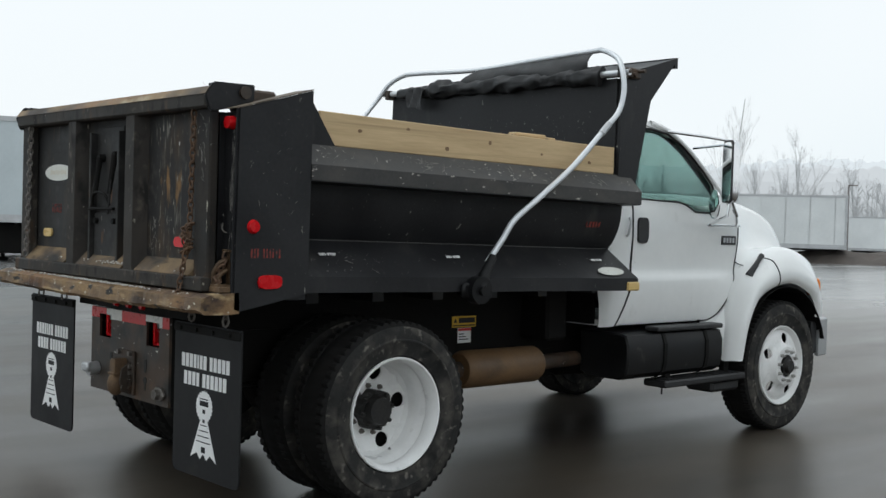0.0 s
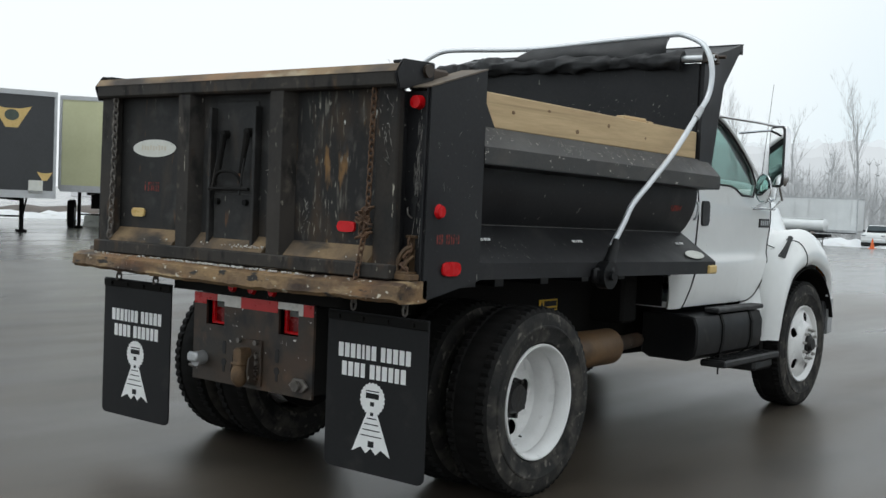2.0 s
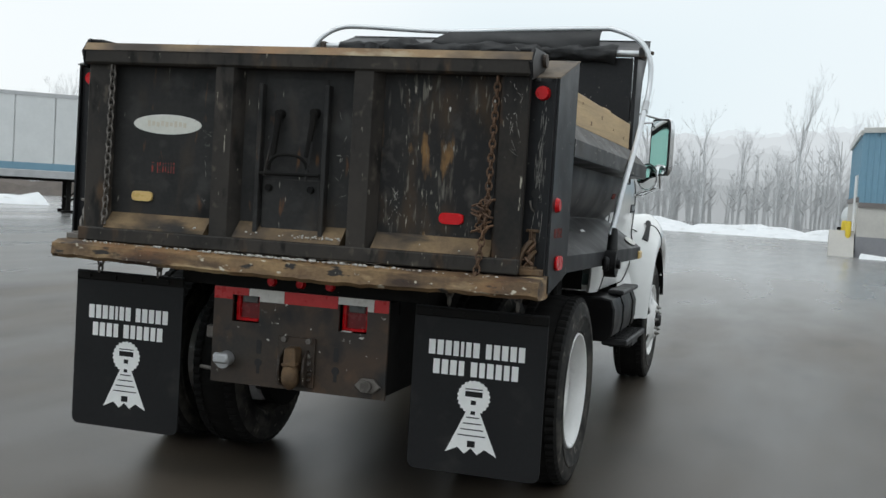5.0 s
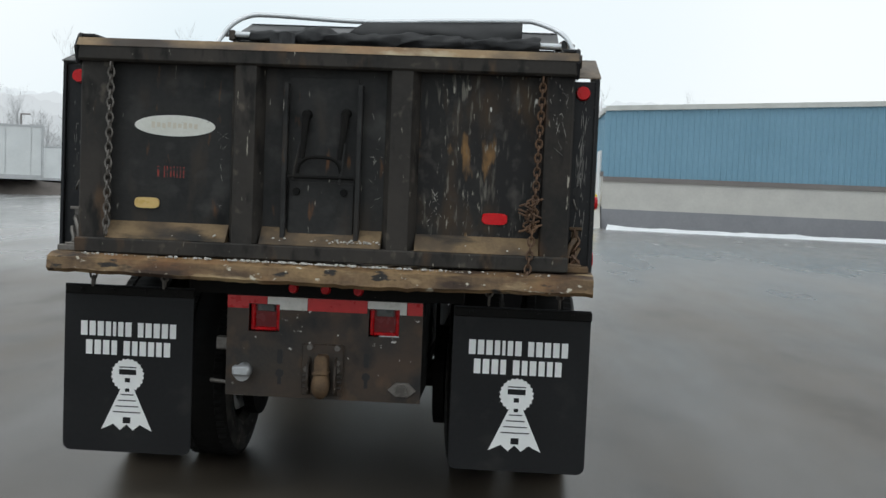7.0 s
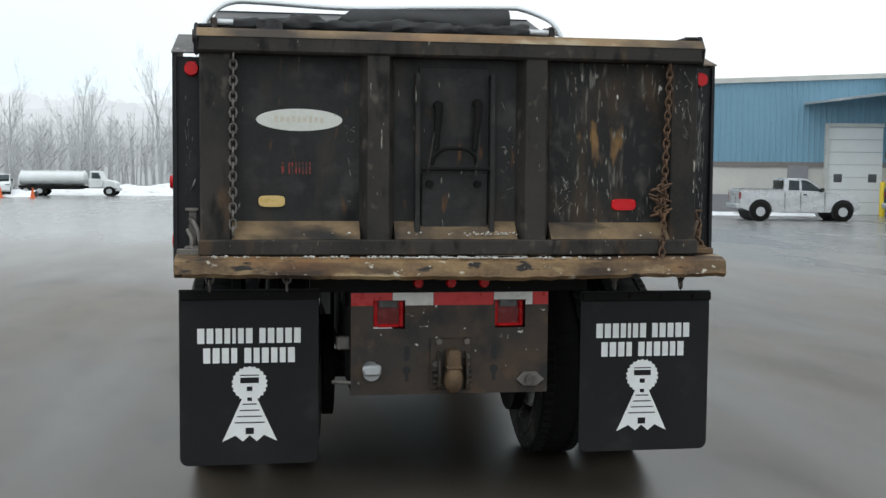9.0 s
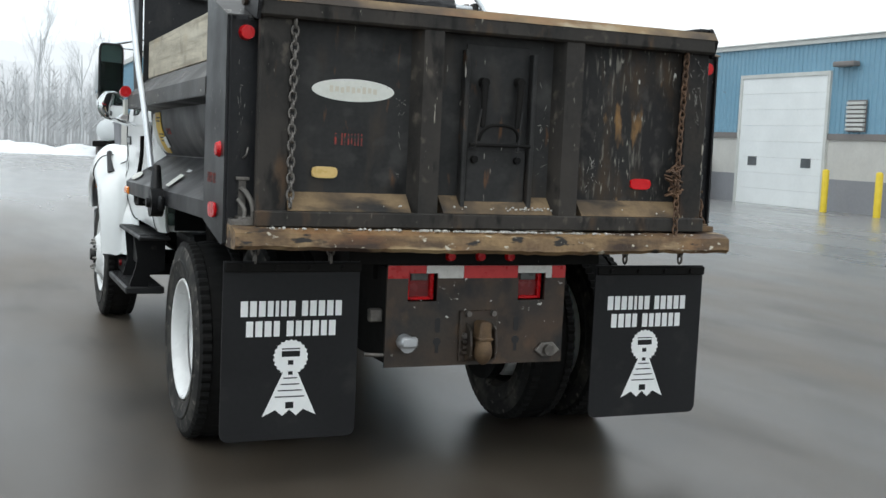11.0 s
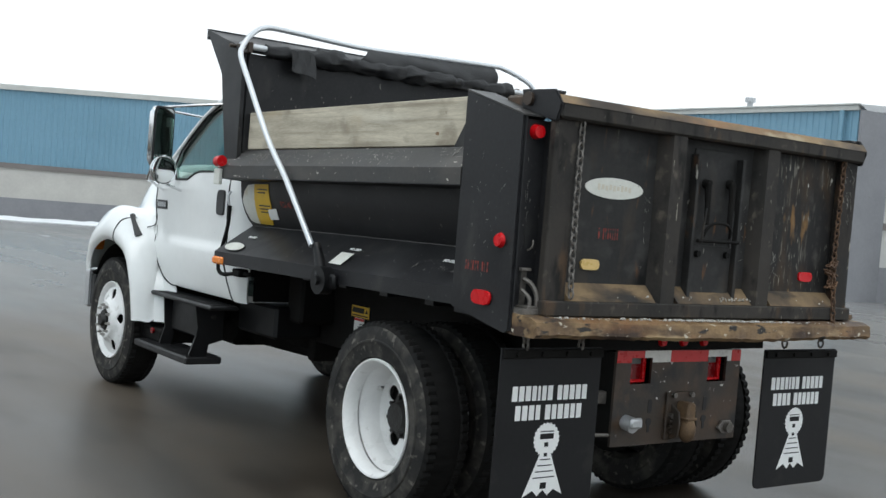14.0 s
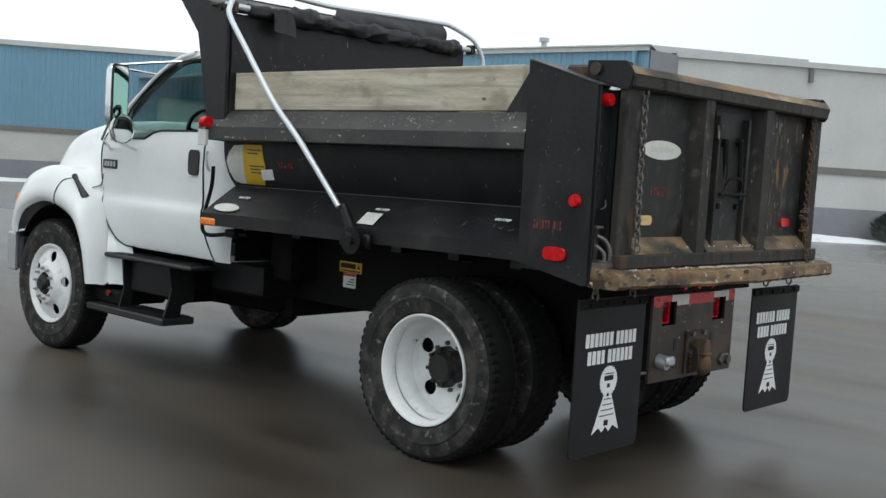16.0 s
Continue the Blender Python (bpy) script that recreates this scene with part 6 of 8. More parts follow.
# fuel tank with step
bm = BM()
prism(bm, [(0.62, 0.52), (0.68, 0.49), (0.96, 0.49), (1.02, 0.53), (1.035, 0.60), (1.035, 0.72), (1.01, 0.785), (0.95, 0.80), (0.62, 0.80)], "y", 3.12, 4.20, 0.012)
tank = part("fuel_tank", bm, M_TANK, truck, "black rounded fuel tank with straps", True)
for y in (3.50, 3.98):
    bm = BM()
    prism(bm, [(0.95, 0.805), (1.013, 0.79), (1.042, 0.72), (1.042, 0.60), (1.026, 0.525), (0.96, 0.483), (0.96, 0.49), (1.02, 0.53), (1.035, 0.60), (1.035, 0.72), (1.01, 0.785), (0.95, 0.80)], "y", y, y + 0.035)
    part("tank_strap", bm, M_CHASSIS, tank)
bm = BM()
box(bm, 0.93, 1.045, 3.42, 4.18, 0.802, 0.835, 0.008)
part("step_tread", bm, M_PLASTIC, tank, "black tread strip")
bm = BM()
box(bm, 0.90, 1.09, 3.46, 4.42, 0.425, 0.472, 0.01)
stp = part("side_step", bm, M_PLASTIC, truck, "black ribbed side step")
for k in range(18):
    bm = BM()
    box(bm, 0.92, 1.07, 3.52 + 0.048 * k, 3.543 + 0.048 * k, 0.471, 0.478)
    part("tread_bar", bm, M_PLASTIC, stp)
for y0, y1, z1 in ((3.6, 3.66, 0.6), (4.3, 4.36, 0.7)):
    bm = BM()
    box(bm, 0.95, 0.98, y0, y1, 0.45, z1)
    part("step_hanger", bm, M_CHASSIS, stp)
bm = BM()
cyl(bm, (1.0, 3.54, 0.43), (1.0, 3.54, 0.37), 0.006, 6)
part("drain_stub", bm, M_CHASSIS, stp)
bm = BM()
box(bm, 0.80, 1.04, 4.08, 4.42, 0.34, 0.425, 0.02)
part("splash_guard", bm, M_PLASTIC, truck, "black splash guard")
# steps and battery box on the driver's side
bm = BM()
box(bm, -1.005, -0.88, 3.52, 4.05, 0.535, 0.762, 0.012)
prism(bm, [(-1.075, 0.762), (-1.065, 0.70), (-1.05, 0.62), (-1.06, 0.55), (-1.10, 0.43), (-1.07, 0.385), (-0.98, 0.385), (-0.96, 0.50), (-0.86, 0.53), (-0.86, 0.762)], "y", 3.485, 3.505)
prism(bm, [(-1.06, 0.762), (-1.04, 0.55), (-1.08, 0.40), (-0.99, 0.40), (-0.96, 0.53), (-0.86, 0.55), (-0.86, 0.762)], "y", 4.07, 4.085)
box(bm, -0.80, -0.45, 2.85, 3.4, 0.62, 0.84, 0.02)
bbox = part("battery_box", bm, M_TANK, truck, "black battery box between two step brackets")
for y0, y1, z, x1 in ((3.26, 4.30, 0.790, -1.075), (3.47, 4.42, 0.415, -1.13)):
    bm = BM()
    box(bm, x1, -0.86, y0, y1, z - (0.03 if z > 0.5 else 0.05), z, 0.01)
    stp = part("side_step", bm, M_PLASTIC, truck, "black ribbed side step")
    for k in range(int((y1 - y0) / 0.055) - 1):
        bm = BM()
        box(bm, x1 + 0.015, -0.88, y0 + 0.035 + 0.055 * k, y0 + 0.06 + 0.055 * k, z - 0.001, z + 0.006)
        part("tread_bar", bm, M_PLASTIC, stp)
bm = BM()
box(bm, -1.06, -0.66, 4.10, 4.60, 0.42, 0.52, 0.015)
part("splash_guard", bm, M_CHASSIS, truck, "black splash guard")
bm = BM()
cyl(bm, (-1.065, 4.22, 0.50), (-1.08, 4.22, 0.50), 0.022, 12)
part("side_reflector", bm, M_DRED, bbox, "small red reflector")


# cab
def flank(z):
    """Half width of the cab at height z."""
    pts = ((0.80, 0.925), (0.88, 0.952), (0.98, 0.970), (1.10, 0.980), (1.155, 0.976), (1.195, 0.960), (1.25, 0.956), (1.45, 0.966), (1.62, 0.962), (1.70, 0.945), (1.90, 0.893), (2.10, 0.845), (2.20, 0.812), (2.24, 0.775))
    for (a, wa), (b, wb) in zip(pts, pts[1:]):
        if z <= b:
            return wa + (wb - wa) * max(0.0, (z - a) / (b - a))
    return pts[-1][1]


def cab_panel(s, outline, hole=None, depth=0.03, out=0.0):
    bm = BM()
    if hole:
        cy, cz = sum(p[0] for p in hole) / len(hole), sum(p[1] for p in hole) / len(hole)

        def ray_hit(poly, a):
            d, best = (math.cos(a), math.sin(a)), 0.0
            for (y0, z0), (y1, z1) in zip(poly, poly[1:] + poly[:1]):
                ey, ez = y1 - y0, z1 - z0
                det = d[0] * -ez + ey * d[1]
                if abs(det) < 1e-9:
                    continue
                ry, rz = y0 - cy, z0 - cz
                t = (ry * -ez + ey * rz) / det
                u = (d[0] * rz - d[1] * ry) / det
                if t > 0 and -1e-6 <= u <= 1 + 1e-6:
                    best = max(best, t)
            return (cy + d[0] * best, cz + d[1] * best)
        angles = sorted({round(math.atan2(z - cz, y - cy), 4) for y, z in outline + hole} | {round(2 * math.pi * i / 72 - math.pi, 4) for i in range(72)})
        o = [bm.verts.new((0, *ray_hit(outline, a))) for a in angles]
        h = [bm.verts.new((0, *ray_hit(hole, a))) for a in angles]
        for i in range(len(angles)):
            j = (i + 1) % len(angles)
            bm.faces.new((o[i], o[j], h[j], h[i]))
    else:
        bm.faces.new([bm.verts.new((0, y, z)) for y, z in outline])
    for z in (0.88, 0.93, 0.98, 1.04, 1.10, 1.13, 1.155, 1.175, 1.195, 1.22, 1.25, 1.35, 1.45, 1.62, 1.7, 1.8, 1.9, 2.0, 2.1, 2.2):
        bmesh.ops.bisect_plane(bm, geom=bm.verts[:] + bm.edges[:] + bm.faces[:], plane_co=(0, 0, z), plane_no=(0, 0, 1))
    for y in (2.985, 3.01, 3.04, 3.07):
        bmesh.ops.bisect_plane(bm, geom=bm.verts[:] + bm.edges[:] + bm.faces[:], plane_co=(0, y, 0), plane_no=(0, 1, 0))
    for v in bm.verts:
        v.co.x = s * (flank(v.co.z) + out - 0.10 * min(1.0, max(0.0, (3.10 - v.co.y) / 0.13)) ** 2)
    bmesh.ops.recalc_face_normals(bm, faces=bm.faces)
    up = sum(f.normal.x * f.calc_area() for f in bm.faces)
    if up * s < 0:
        bmesh.ops.reverse_faces(bm, faces=bm.faces)
    bmesh.ops.solidify(bm, geom=list(bm.faces), thickness=depth)
    return bm


WINDOW = [(3.31, 1.693), (3.78, 1.685), (3.86, 1.668), (3.96, 1.622), (4.16, 1.618), (4.245, 1.71), (4.22, 1.82), (4.095, 1.965), (3.945, 2.085), (3.785, 2.165), (3.60, 2.185), (3.33, 2.178)]
DOOR = [(3.135, 0.850), (4.18, 0.850), (4.29, 0.90), (4.39, 1.02), (4.455, 1.18), (4.49, 1.36), (4.49, 1.55), (4.43, 1.68), (4.255, 1.845), (4.035, 2.045), (3.835, 2.178), (3.60, 2.207), (3.255, 2.20), (3.270, 1.45), (3.258, 1.15), (3.200, 0.98)]
REAR = [(3.015, 0.835), (3.120, 0.840), (3.182, 0.98), (3.240, 1.15), (3.252, 1.45), (3.237, 2.215), (3.02, 2.215), (2.99, 1.7), (2.975, 1.2)]
bm = BM()
box(bm, -0.855, 0.855, 2.955, 2.975, 1.14, 1.68)
box(bm, -0.78, -0.55, 2.975, 2.995, 1.68, 2.18)
box(bm, 0.55, 0.78, 2.975, 2.995, 1.68, 2.18)
box(bm, -0.55, 0.55, 2.975, 2.995, 2.08, 2.18)
prism(bm, [(-0.82, 3.06), (0.82, 3.06), (0.91, 3.16), (0.91, 4.35), (-0.91, 4.35), (-0.91, 3.16)], "z", 0.84, 0.88)
box(bm, -0.93, 0.93, 4.30, 4.36, 0.88, 1.60)
cab = part("cab", bm, M_WHITE, truck, "white steel regular cab")
# Black sheet added where the lower cab back falls into shade.
bm = BM()
box(bm, -0.84, 0.84, 3.03, 3.045, 0.85, 1.16)
part("shade_panel", bm, M_CHASSIS, cab, "black panel standing in for shade below the cab back")
for s in (1, -1):
    door = part("door", cab_panel(s, DOOR, WINDOW), M_WHITE, cab, "white cab door", True)
    part("rear_quarter", cab_panel(s, REAR), M_WHITE, cab, "white cab rear corner", True)
    inner = [(3.05, 0.87), (4.2, 0.87), (4.40, 1.1), (4.47, 1.5), (4.25, 1.60), (3.25, 1.64), (3.2, 1.9), (3.1, 1.9)]
    part("door_jamb", cab_panel(s, inner, None, 0.01, -0.022), M_SEAM, cab, "dark door gap", True)
    part("side_window", cab_panel(s, [(3.295, 1.685), (3.80, 1.675), (3.95, 1.610), (4.17, 1.607), (4.26, 1.71), (4.235, 1.83), (4.11, 1.977), (3.955, 2.098), (3.79, 2.176), (3.60, 2.196), (3.315, 2.19)], None, 0.004, -0.012), M_GLASSG, cab, "green tinted side window", True)
    bm = BM()
    rim_pts = [(s * (flank(z) + 0.002), y, z) for y, z in WINDOW]
    tube(bm, rim_pts, 0.008, 6, closed=True)
    part("window_seal", bm, M_SEAM, cab, "black window seal", True)
    bm = BM()
    prism(bm, ellipse(3.362, 1.482, 0.056, 0.086, 24, 5), "x", s * 0.960, s * 0.978, 0.004)
    hd = part("door_handle", bm, M_PLASTIC, cab, "black recessed door handle", True)
    bm = BM()
    box(bm, s * 0.962, s * 0.973, 4.285, 4.465, 1.392, 1.458, 0.003)
    part("model_badge", bm, M_PLASTIC, cab, "dark grey badge with plain bars")
    bm = BM()
    for k in range(4):
        box(bm, s * 0.973, s * 0.975, 4.302 + 0.038 * k, 4.326 + 0.038 * k, 1.408, 1.444)
    part("badge_bars", bm, M_STEEL, cab, "silver bars on the badge")
    bm = BM()
    tube(bm, curve_through([(s * 0.975, 3.21, 1.56), (s * 0.995, 3.20, 1.53), (s * 0.99, 3.185, 1.46), (s * 0.973, 3.19, 1.44)], 8), 0.009, 6)
    part("grab_hook", bm, M_STEEL, cab, "small steel latch hook", True)
    for nm, run in (("front_seam", [(4.05, 0.848), (4.18, 0.850), (4.29, 0.90), (4.39, 1.02), (4.455, 1.18), (4.49, 1.36), (4.49, 1.55), (4.43, 1.65)]), ("rear_seam", [(3.128, 0.845), (3.190, 0.98), (3.249, 1.15), (3.261, 1.45), (3.246, 2.19)])):
        bm = BM()
        tube(bm, [(s * (flank(p.z) + 0.001), p.y, p.z) for p in curve_through([(0, y, z) for y, z in run], 40)], 0.0055, 6)
        part("door_seam", bm, M_SEAM, cab, "dark door seam", True)
    # skirt behind the front wheel and below the door
    bm = BM()
    ribs_of_skirt = ([(1.020, 4.250, 0.56), (1.012, 4.30, 0.80), (0.998, 4.42, 1.02), (0.980, 4.54, 1.25)],
                     [(0.965, 4.21, 0.56), (0.955, 4.24, 0.77), (0.945, 4.37, 0.97), (0.955, 4.50, 1.21)],
                     [(0.950, 4.15, 0.56), (0.945, 4.16, 0.72), (0.938, 4.20, 0.84), (0.945, 4.47, 1.17)],
                     [(0.915, 4.14, 0.56), (0.920, 4.13, 0.72), (0.920, 4.12, 0.84), (0.930, 4.42, 1.15)])
    loft(bm, [curve_through([(s * x, y, z) for x, y, z in c], 12) for c in ribs_of_skirt])
    thicken(bm, 0.006)
    part("cowl_skirt", bm, M_WHITE, cab, "white skirt panel", True)
    # A pillar
    bm = BM()
    tube(bm, curve_through([(s * 0.945, 4.40, 1.68), (s * 0.905, 4.22, 1.865), (s * 0.862, 4.00, 2.06), (s * 0.822, 3.80, 2.185), (s * 0.80, 3.62, 2.225)], 16), [0.024 - 0.008 * math.sin(math.pi * i / 15) for i in range(16)], 10)
    part("windscreen_pillar", bm, M_WHITE, cab, "white windscreen pillar", True)
    bm = BM()
    tube(bm, curve_through([(s * 0.905, 4.36, 1.68), (s * 0.868, 4.19, 1.855), (s * 0.826, 3.98, 2.045), (s * 0.786, 3.79, 2.165), (s * 0.765, 3.62, 2.20)], 16), 0.026, 8)
    tube(bm, [(s * 0.765, 3.62, 2.20), (s * 0.765, 3.28, 2.19), (s * 0.80, 3.26, 2.05), (s * 0.90, 3.27, 1.66)], 0.028, 8)
    tube(bm, [(s * 0.905, 3.27, 1.655), (s * 0.905, 3.80, 1.655), (s * 0.905, 3.97, 1.60), (s * 0.905, 4.34, 1.60)], 0.024, 8)
    part("cab_trim", bm, M_SEAT, cab, "dark inner trim round the window", True)
    bm = BM()
    tube(bm, [(s * 0.80, 3.30, 2.08), (s * 0.79, 3.34, 1.80), (s * 0.70, 3.42, 1.50)], 0.014, 6)
    part("seat_belt", bm, M_SEAM, cab, "black seat belt")
# roof
bm = BM()
roofrows = []
for y, dz in ((2.96, -0.10), (2.99, -0.035), (3.07, 0.0), (3.3, 0.02), (3.55, 0.010), (3.72, -0.015), (3.82, -0.055)):
    roofrows.append([Vector((x, y, 2.235 + dz + 0.05 * (1 - (x / 0.86) ** 2) - (0.04 if abs(x) > 0.81 else 0.0))) for x in (-0.822, -0.79, -0.68, -0.4, 0, 0.4, 0.68, 0.79, 0.822)])
loft(bm, roofrows)
thicken(bm, 0.025)
part("roof", bm, M_WHITE, cab, "white cab roof", True)
for x in (-0.35, -0.17, 0.0, 0.17, 0.35):
    bm = BM()
    box(bm, x - 0.035, x + 0.035, 3.36, 3.48, 2.30, 2.335, 0.012)
    part("roof_lamp", bm, M_AMBER, cab, "amber roof marker lamp")
bm = BM()
loft(bm, [[Vector((0.93 * u, 4.40 + 0.07 * (1 - u * u), 1.68)) for u in (-1, -0.5, 0, 0.5, 1)], [Vector((0.90 * u, 4.21 + 0.06 * (1 - u * u), 1.865)) for u in (-1, -0.5, 0, 0.5, 1)], [Vector((0.815 * u, 3.80 + 0.04 * (1 - u * u), 2.185)) for u in (-1, -0.5, 0, 0.5, 1)]])
thicken(bm, 0.004)
part("windscreen", bm, M_GLASSW, cab, "green tinted windscreen", True)
bm = BM()
box(bm, -0.56, 0.56, 2.982, 2.986, 1.69, 2.09)
part("rear_window", bm, M_GLASSG, cab, "green tinted rear window")
bm = BM()
box(bm, -0.90, 0.90, 3.98, 4.34, 1.25, 1.60, 0.08)
for x in (-0.5, 0.5):
    box(bm, x - 0.32, x + 0.32, 3.05, 3.22, 1.1, 1.80, 0.05)
    box(bm, x - 0.12, x + 0.12, 3.10, 3.20, 1.78, 1.93, 0.03)
    box(bm, x - 0.32, x + 0.32, 3.1, 3.65, 1.0, 1.17, 0.05)
part("interior", bm, M_SEAT, cab, "grey seats and dashboard")
bm = BM()
wheel_ring = [Vector((-0.5 + 0.21 * math.cos(a), 3.80 + 0.06 * math.sin(a), 1.66 + 0.19 * math.sin(a))) for a in (2 * math.pi * i / 28 for i in range(28))]
tube(bm, wheel_ring, 0.016, 8, closed=True)
cyl(bm, (-0.5, 3.8, 1.66), (-0.5, 4.05, 1.50), 0.03, 10)
for a in (0.3, 2.84, 4.71):
    cyl(bm, (-0.5, 3.8, 1.66), (-0.5 + 0.2 * math.cos(a), 3.8 + 0.05 * math.sin(a), 1.66 + 0.18 * math.sin(a)), 0.012, 6)
part("steering_wheel", bm, M_PLASTIC, cab, "black steering wheel", True)
bm = BM()
cyl(bm, (0.85, 4.53, 1.60), (0.855, 4.70, 2.50), 0.003, 6, 0.0015)
part("antenna", bm, M_CHASSIS, cab, "thin whip antenna")

# hood and fenders: one shell from arch lip to arch lip, hollow between the fender crown and the hood
HALF = [
    [(1.130, 4.365, 0.56), (1.145, 4.42, 0.84), (1.150, 4.58, 1.03), (1.150, 4.93, 1.115), (1.140, 5.24, 1.03), (1.130, 5.355, 0.92), (1.120, 5.385, 0.84)],
    [(1.155, 4.335, 0.56), (1.170, 4.395, 0.85), (1.175, 4.56, 1.065), (1.175, 4.93, 1.155), (1.165, 5.27, 1.06), (1.150, 5.395, 0.93), (1.140, 5.425, 0.84)],
    [(1.150, 4.30, 0.56), (1.165, 4.36, 0.87), (1.172, 4.53, 1.12), (1.165, 4.93, 1.235), (1.150, 5.31, 1.13), (1.130, 5.455, 0.97), (1.120, 5.485, 0.84)],
    [(1.100, 4.275, 0.56), (1.108, 4.335, 0.88), (1.115, 4.52, 1.165), (1.115, 4.92, 1.325), (1.095, 5.345, 1.215), (1.075, 5.53, 1.01), (1.065, 5.565, 0.84)],
    [(1.035, 4.255, 0.56), (1.030, 4.325, 0.90), (1.035, 4.525, 1.215), (1.035, 4.92, 1.380), (1.015, 5.37, 1.305), (0.990, 5.595, 1.12), (0.975, 5.66, 0.84)],
    [(0.985, 4.26, 0.66), (0.965, 4.37, 0.98), (0.965, 4.52, 1.245), (0.925, 4.92, 1.375), (0.900, 5.40, 1.305), (0.880, 5.65, 1.12), (0.860, 5.735, 0.84)],
    [(0.945, 4.46, 1.08), (0.945, 4.48, 1.20), (0.945, 4.51, 1.335), (0.840, 4.92, 1.375), (0.795, 5.42, 1.285), (0.785, 5.69, 1.11), (0.780, 5.78, 0.84)],
    [(0.940, 4.44, 1.30), (0.935, 4.45, 1.39), (0.920, 4.51, 1.455), (0.775, 4.95, 1.475), (0.705, 5.46, 1.375), (0.700, 5.735, 1.14), (0.700, 5.82, 0.84)],
    [(0.870, 4.44, 1.50), (0.868, 4.45, 1.56), (0.855, 4.53, 1.600), (0.722, 4.98, 1.600), (0.655, 5.50, 1.480), (0.640, 5.775, 1.17), (0.640, 5.85, 0.84)],
    [(0.750, 4.44, 1.62), (0.748, 4.45, 1.675), (0.735, 4.55, 1.720), (0.635, 5.02, 1.705), (0.575, 5.54, 1.570), (0.555, 5.80, 1.21), (0.550, 5.875, 0.84)],
    [(0.360, 4.44, 1.655), (0.358, 4.45, 1.72), (0.355, 4.57, 1.765), (0.345, 5.07, 1.745), (0.335, 5.585, 1.605), (0.330, 5.85, 1.23), (0.330, 5.90, 0.84)],
    [(0.0, 4.44, 1.665), (0.0, 4.45, 1.735), (0.0, 4.58, 1.78), (0.0, 5.09, 1.755), (0.0, 5.605, 1.615), (0.0, 5.87, 1.24), (0.0, 5.91, 0.84)],
]
bm = BM()
lines = [curve_through(c, 36) for c in HALF]
lines[-1] = [Vector((0.0, p.y, p.z)) for p in lines[-1]]
across = [curve_through([c[k] for c in lines], 45) for k in range(36)]
lines = [[Vector((max(0.0, row[j].x) if j < 44 else 0.0, row[j].y, row[j].z)) for row in across] for j in range(45)]
lines += [[Vector((-p.x, p.y, p.z)) for p in c] for c in reversed(lines[:-1])]
loft(bm, lines)
thicken(bm, 0.018)
hood = part("hood", bm, M_WHITE, truck, "white sculpted hood with flared fenders", True)
for s in (1, -1):
    bm = BM()
    tube(bm, curve_through([Vector((s * (lines[r][k].x + 0.002), lines[r][k].y, lines[r][k].z + 0.002)) for r, k in ((16, 14), (12, 15), (8, 15), (4, 15), (0, 15))], 24), 0.0045, 6)
    part("hood_seam", bm, M_SEAM, hood, "dark hood seam")
    bm = BM()
    tube(bm, curve_through([Vector((s * (lines[r][k].x + 0.003), lines[r][k].y, lines[r][k].z + 0.001)) for r, k in ((28, 9), (25, 10), (22, 11), (18, 12))], 16), 0.004, 6)
    part("hood_seam", bm, M_SEAM, hood, "dark cowl seam")
    bm = BM()
    tube(bm, [(s * 1.070, 4.67, 1.318), (s * 1.080, 4.62, 1.285), (s * 1.078, 4.56, 1.225), (s * 1.070, 4.51, 1.165)], [0.022, 0.016, 0.022, 0.032], 8)
    part("hood_latch", bm, M_PLASTIC, hood, "black rubber hood latch", True)
    bm = BM()
    prism(bm, ellipse(5.466, 1.070, 0.030, 0.070, 20, 3), "x", s * 1.0, s * 1.092, 0.008)
    part("turn_lamp", bm, M_AMBER, hood, "amber turn lamp", True)
bm = BM()
prism(bm, [(-1.105, 5.46), (-1.08, 5.63), (-0.85, 5.88), (-0.5, 5.95), (0.5, 5.95), (0.85, 5.88), (1.08, 5.63), (1.105, 5.46), (1.075, 5.46), (1.02, 5.59), (0.8, 5.8), (-0.8, 5.8), (-1.02, 5.59), (-1.075, 5.46)], "z", 0.525, 0.825, 0.012)
bumper = part("bumper", bm, M_STEEL, truck, "steel front bumper", True)
for s in (1, -1):
    bm = BM()
    box(bm, s * 0.98 - 0.034, s * 1.09 - 0.034, 5.38, 5.46, 0.55, 0.80, 0.01)
    part("bumper_end", bm, M_PLASTIC, truck, "black bumper end cap")

# cab and hood sit slightly towards the driver's side of the bed
cab.location.x, hood.location.x, bumper.location.x = -0.035, -0.042, -0.034

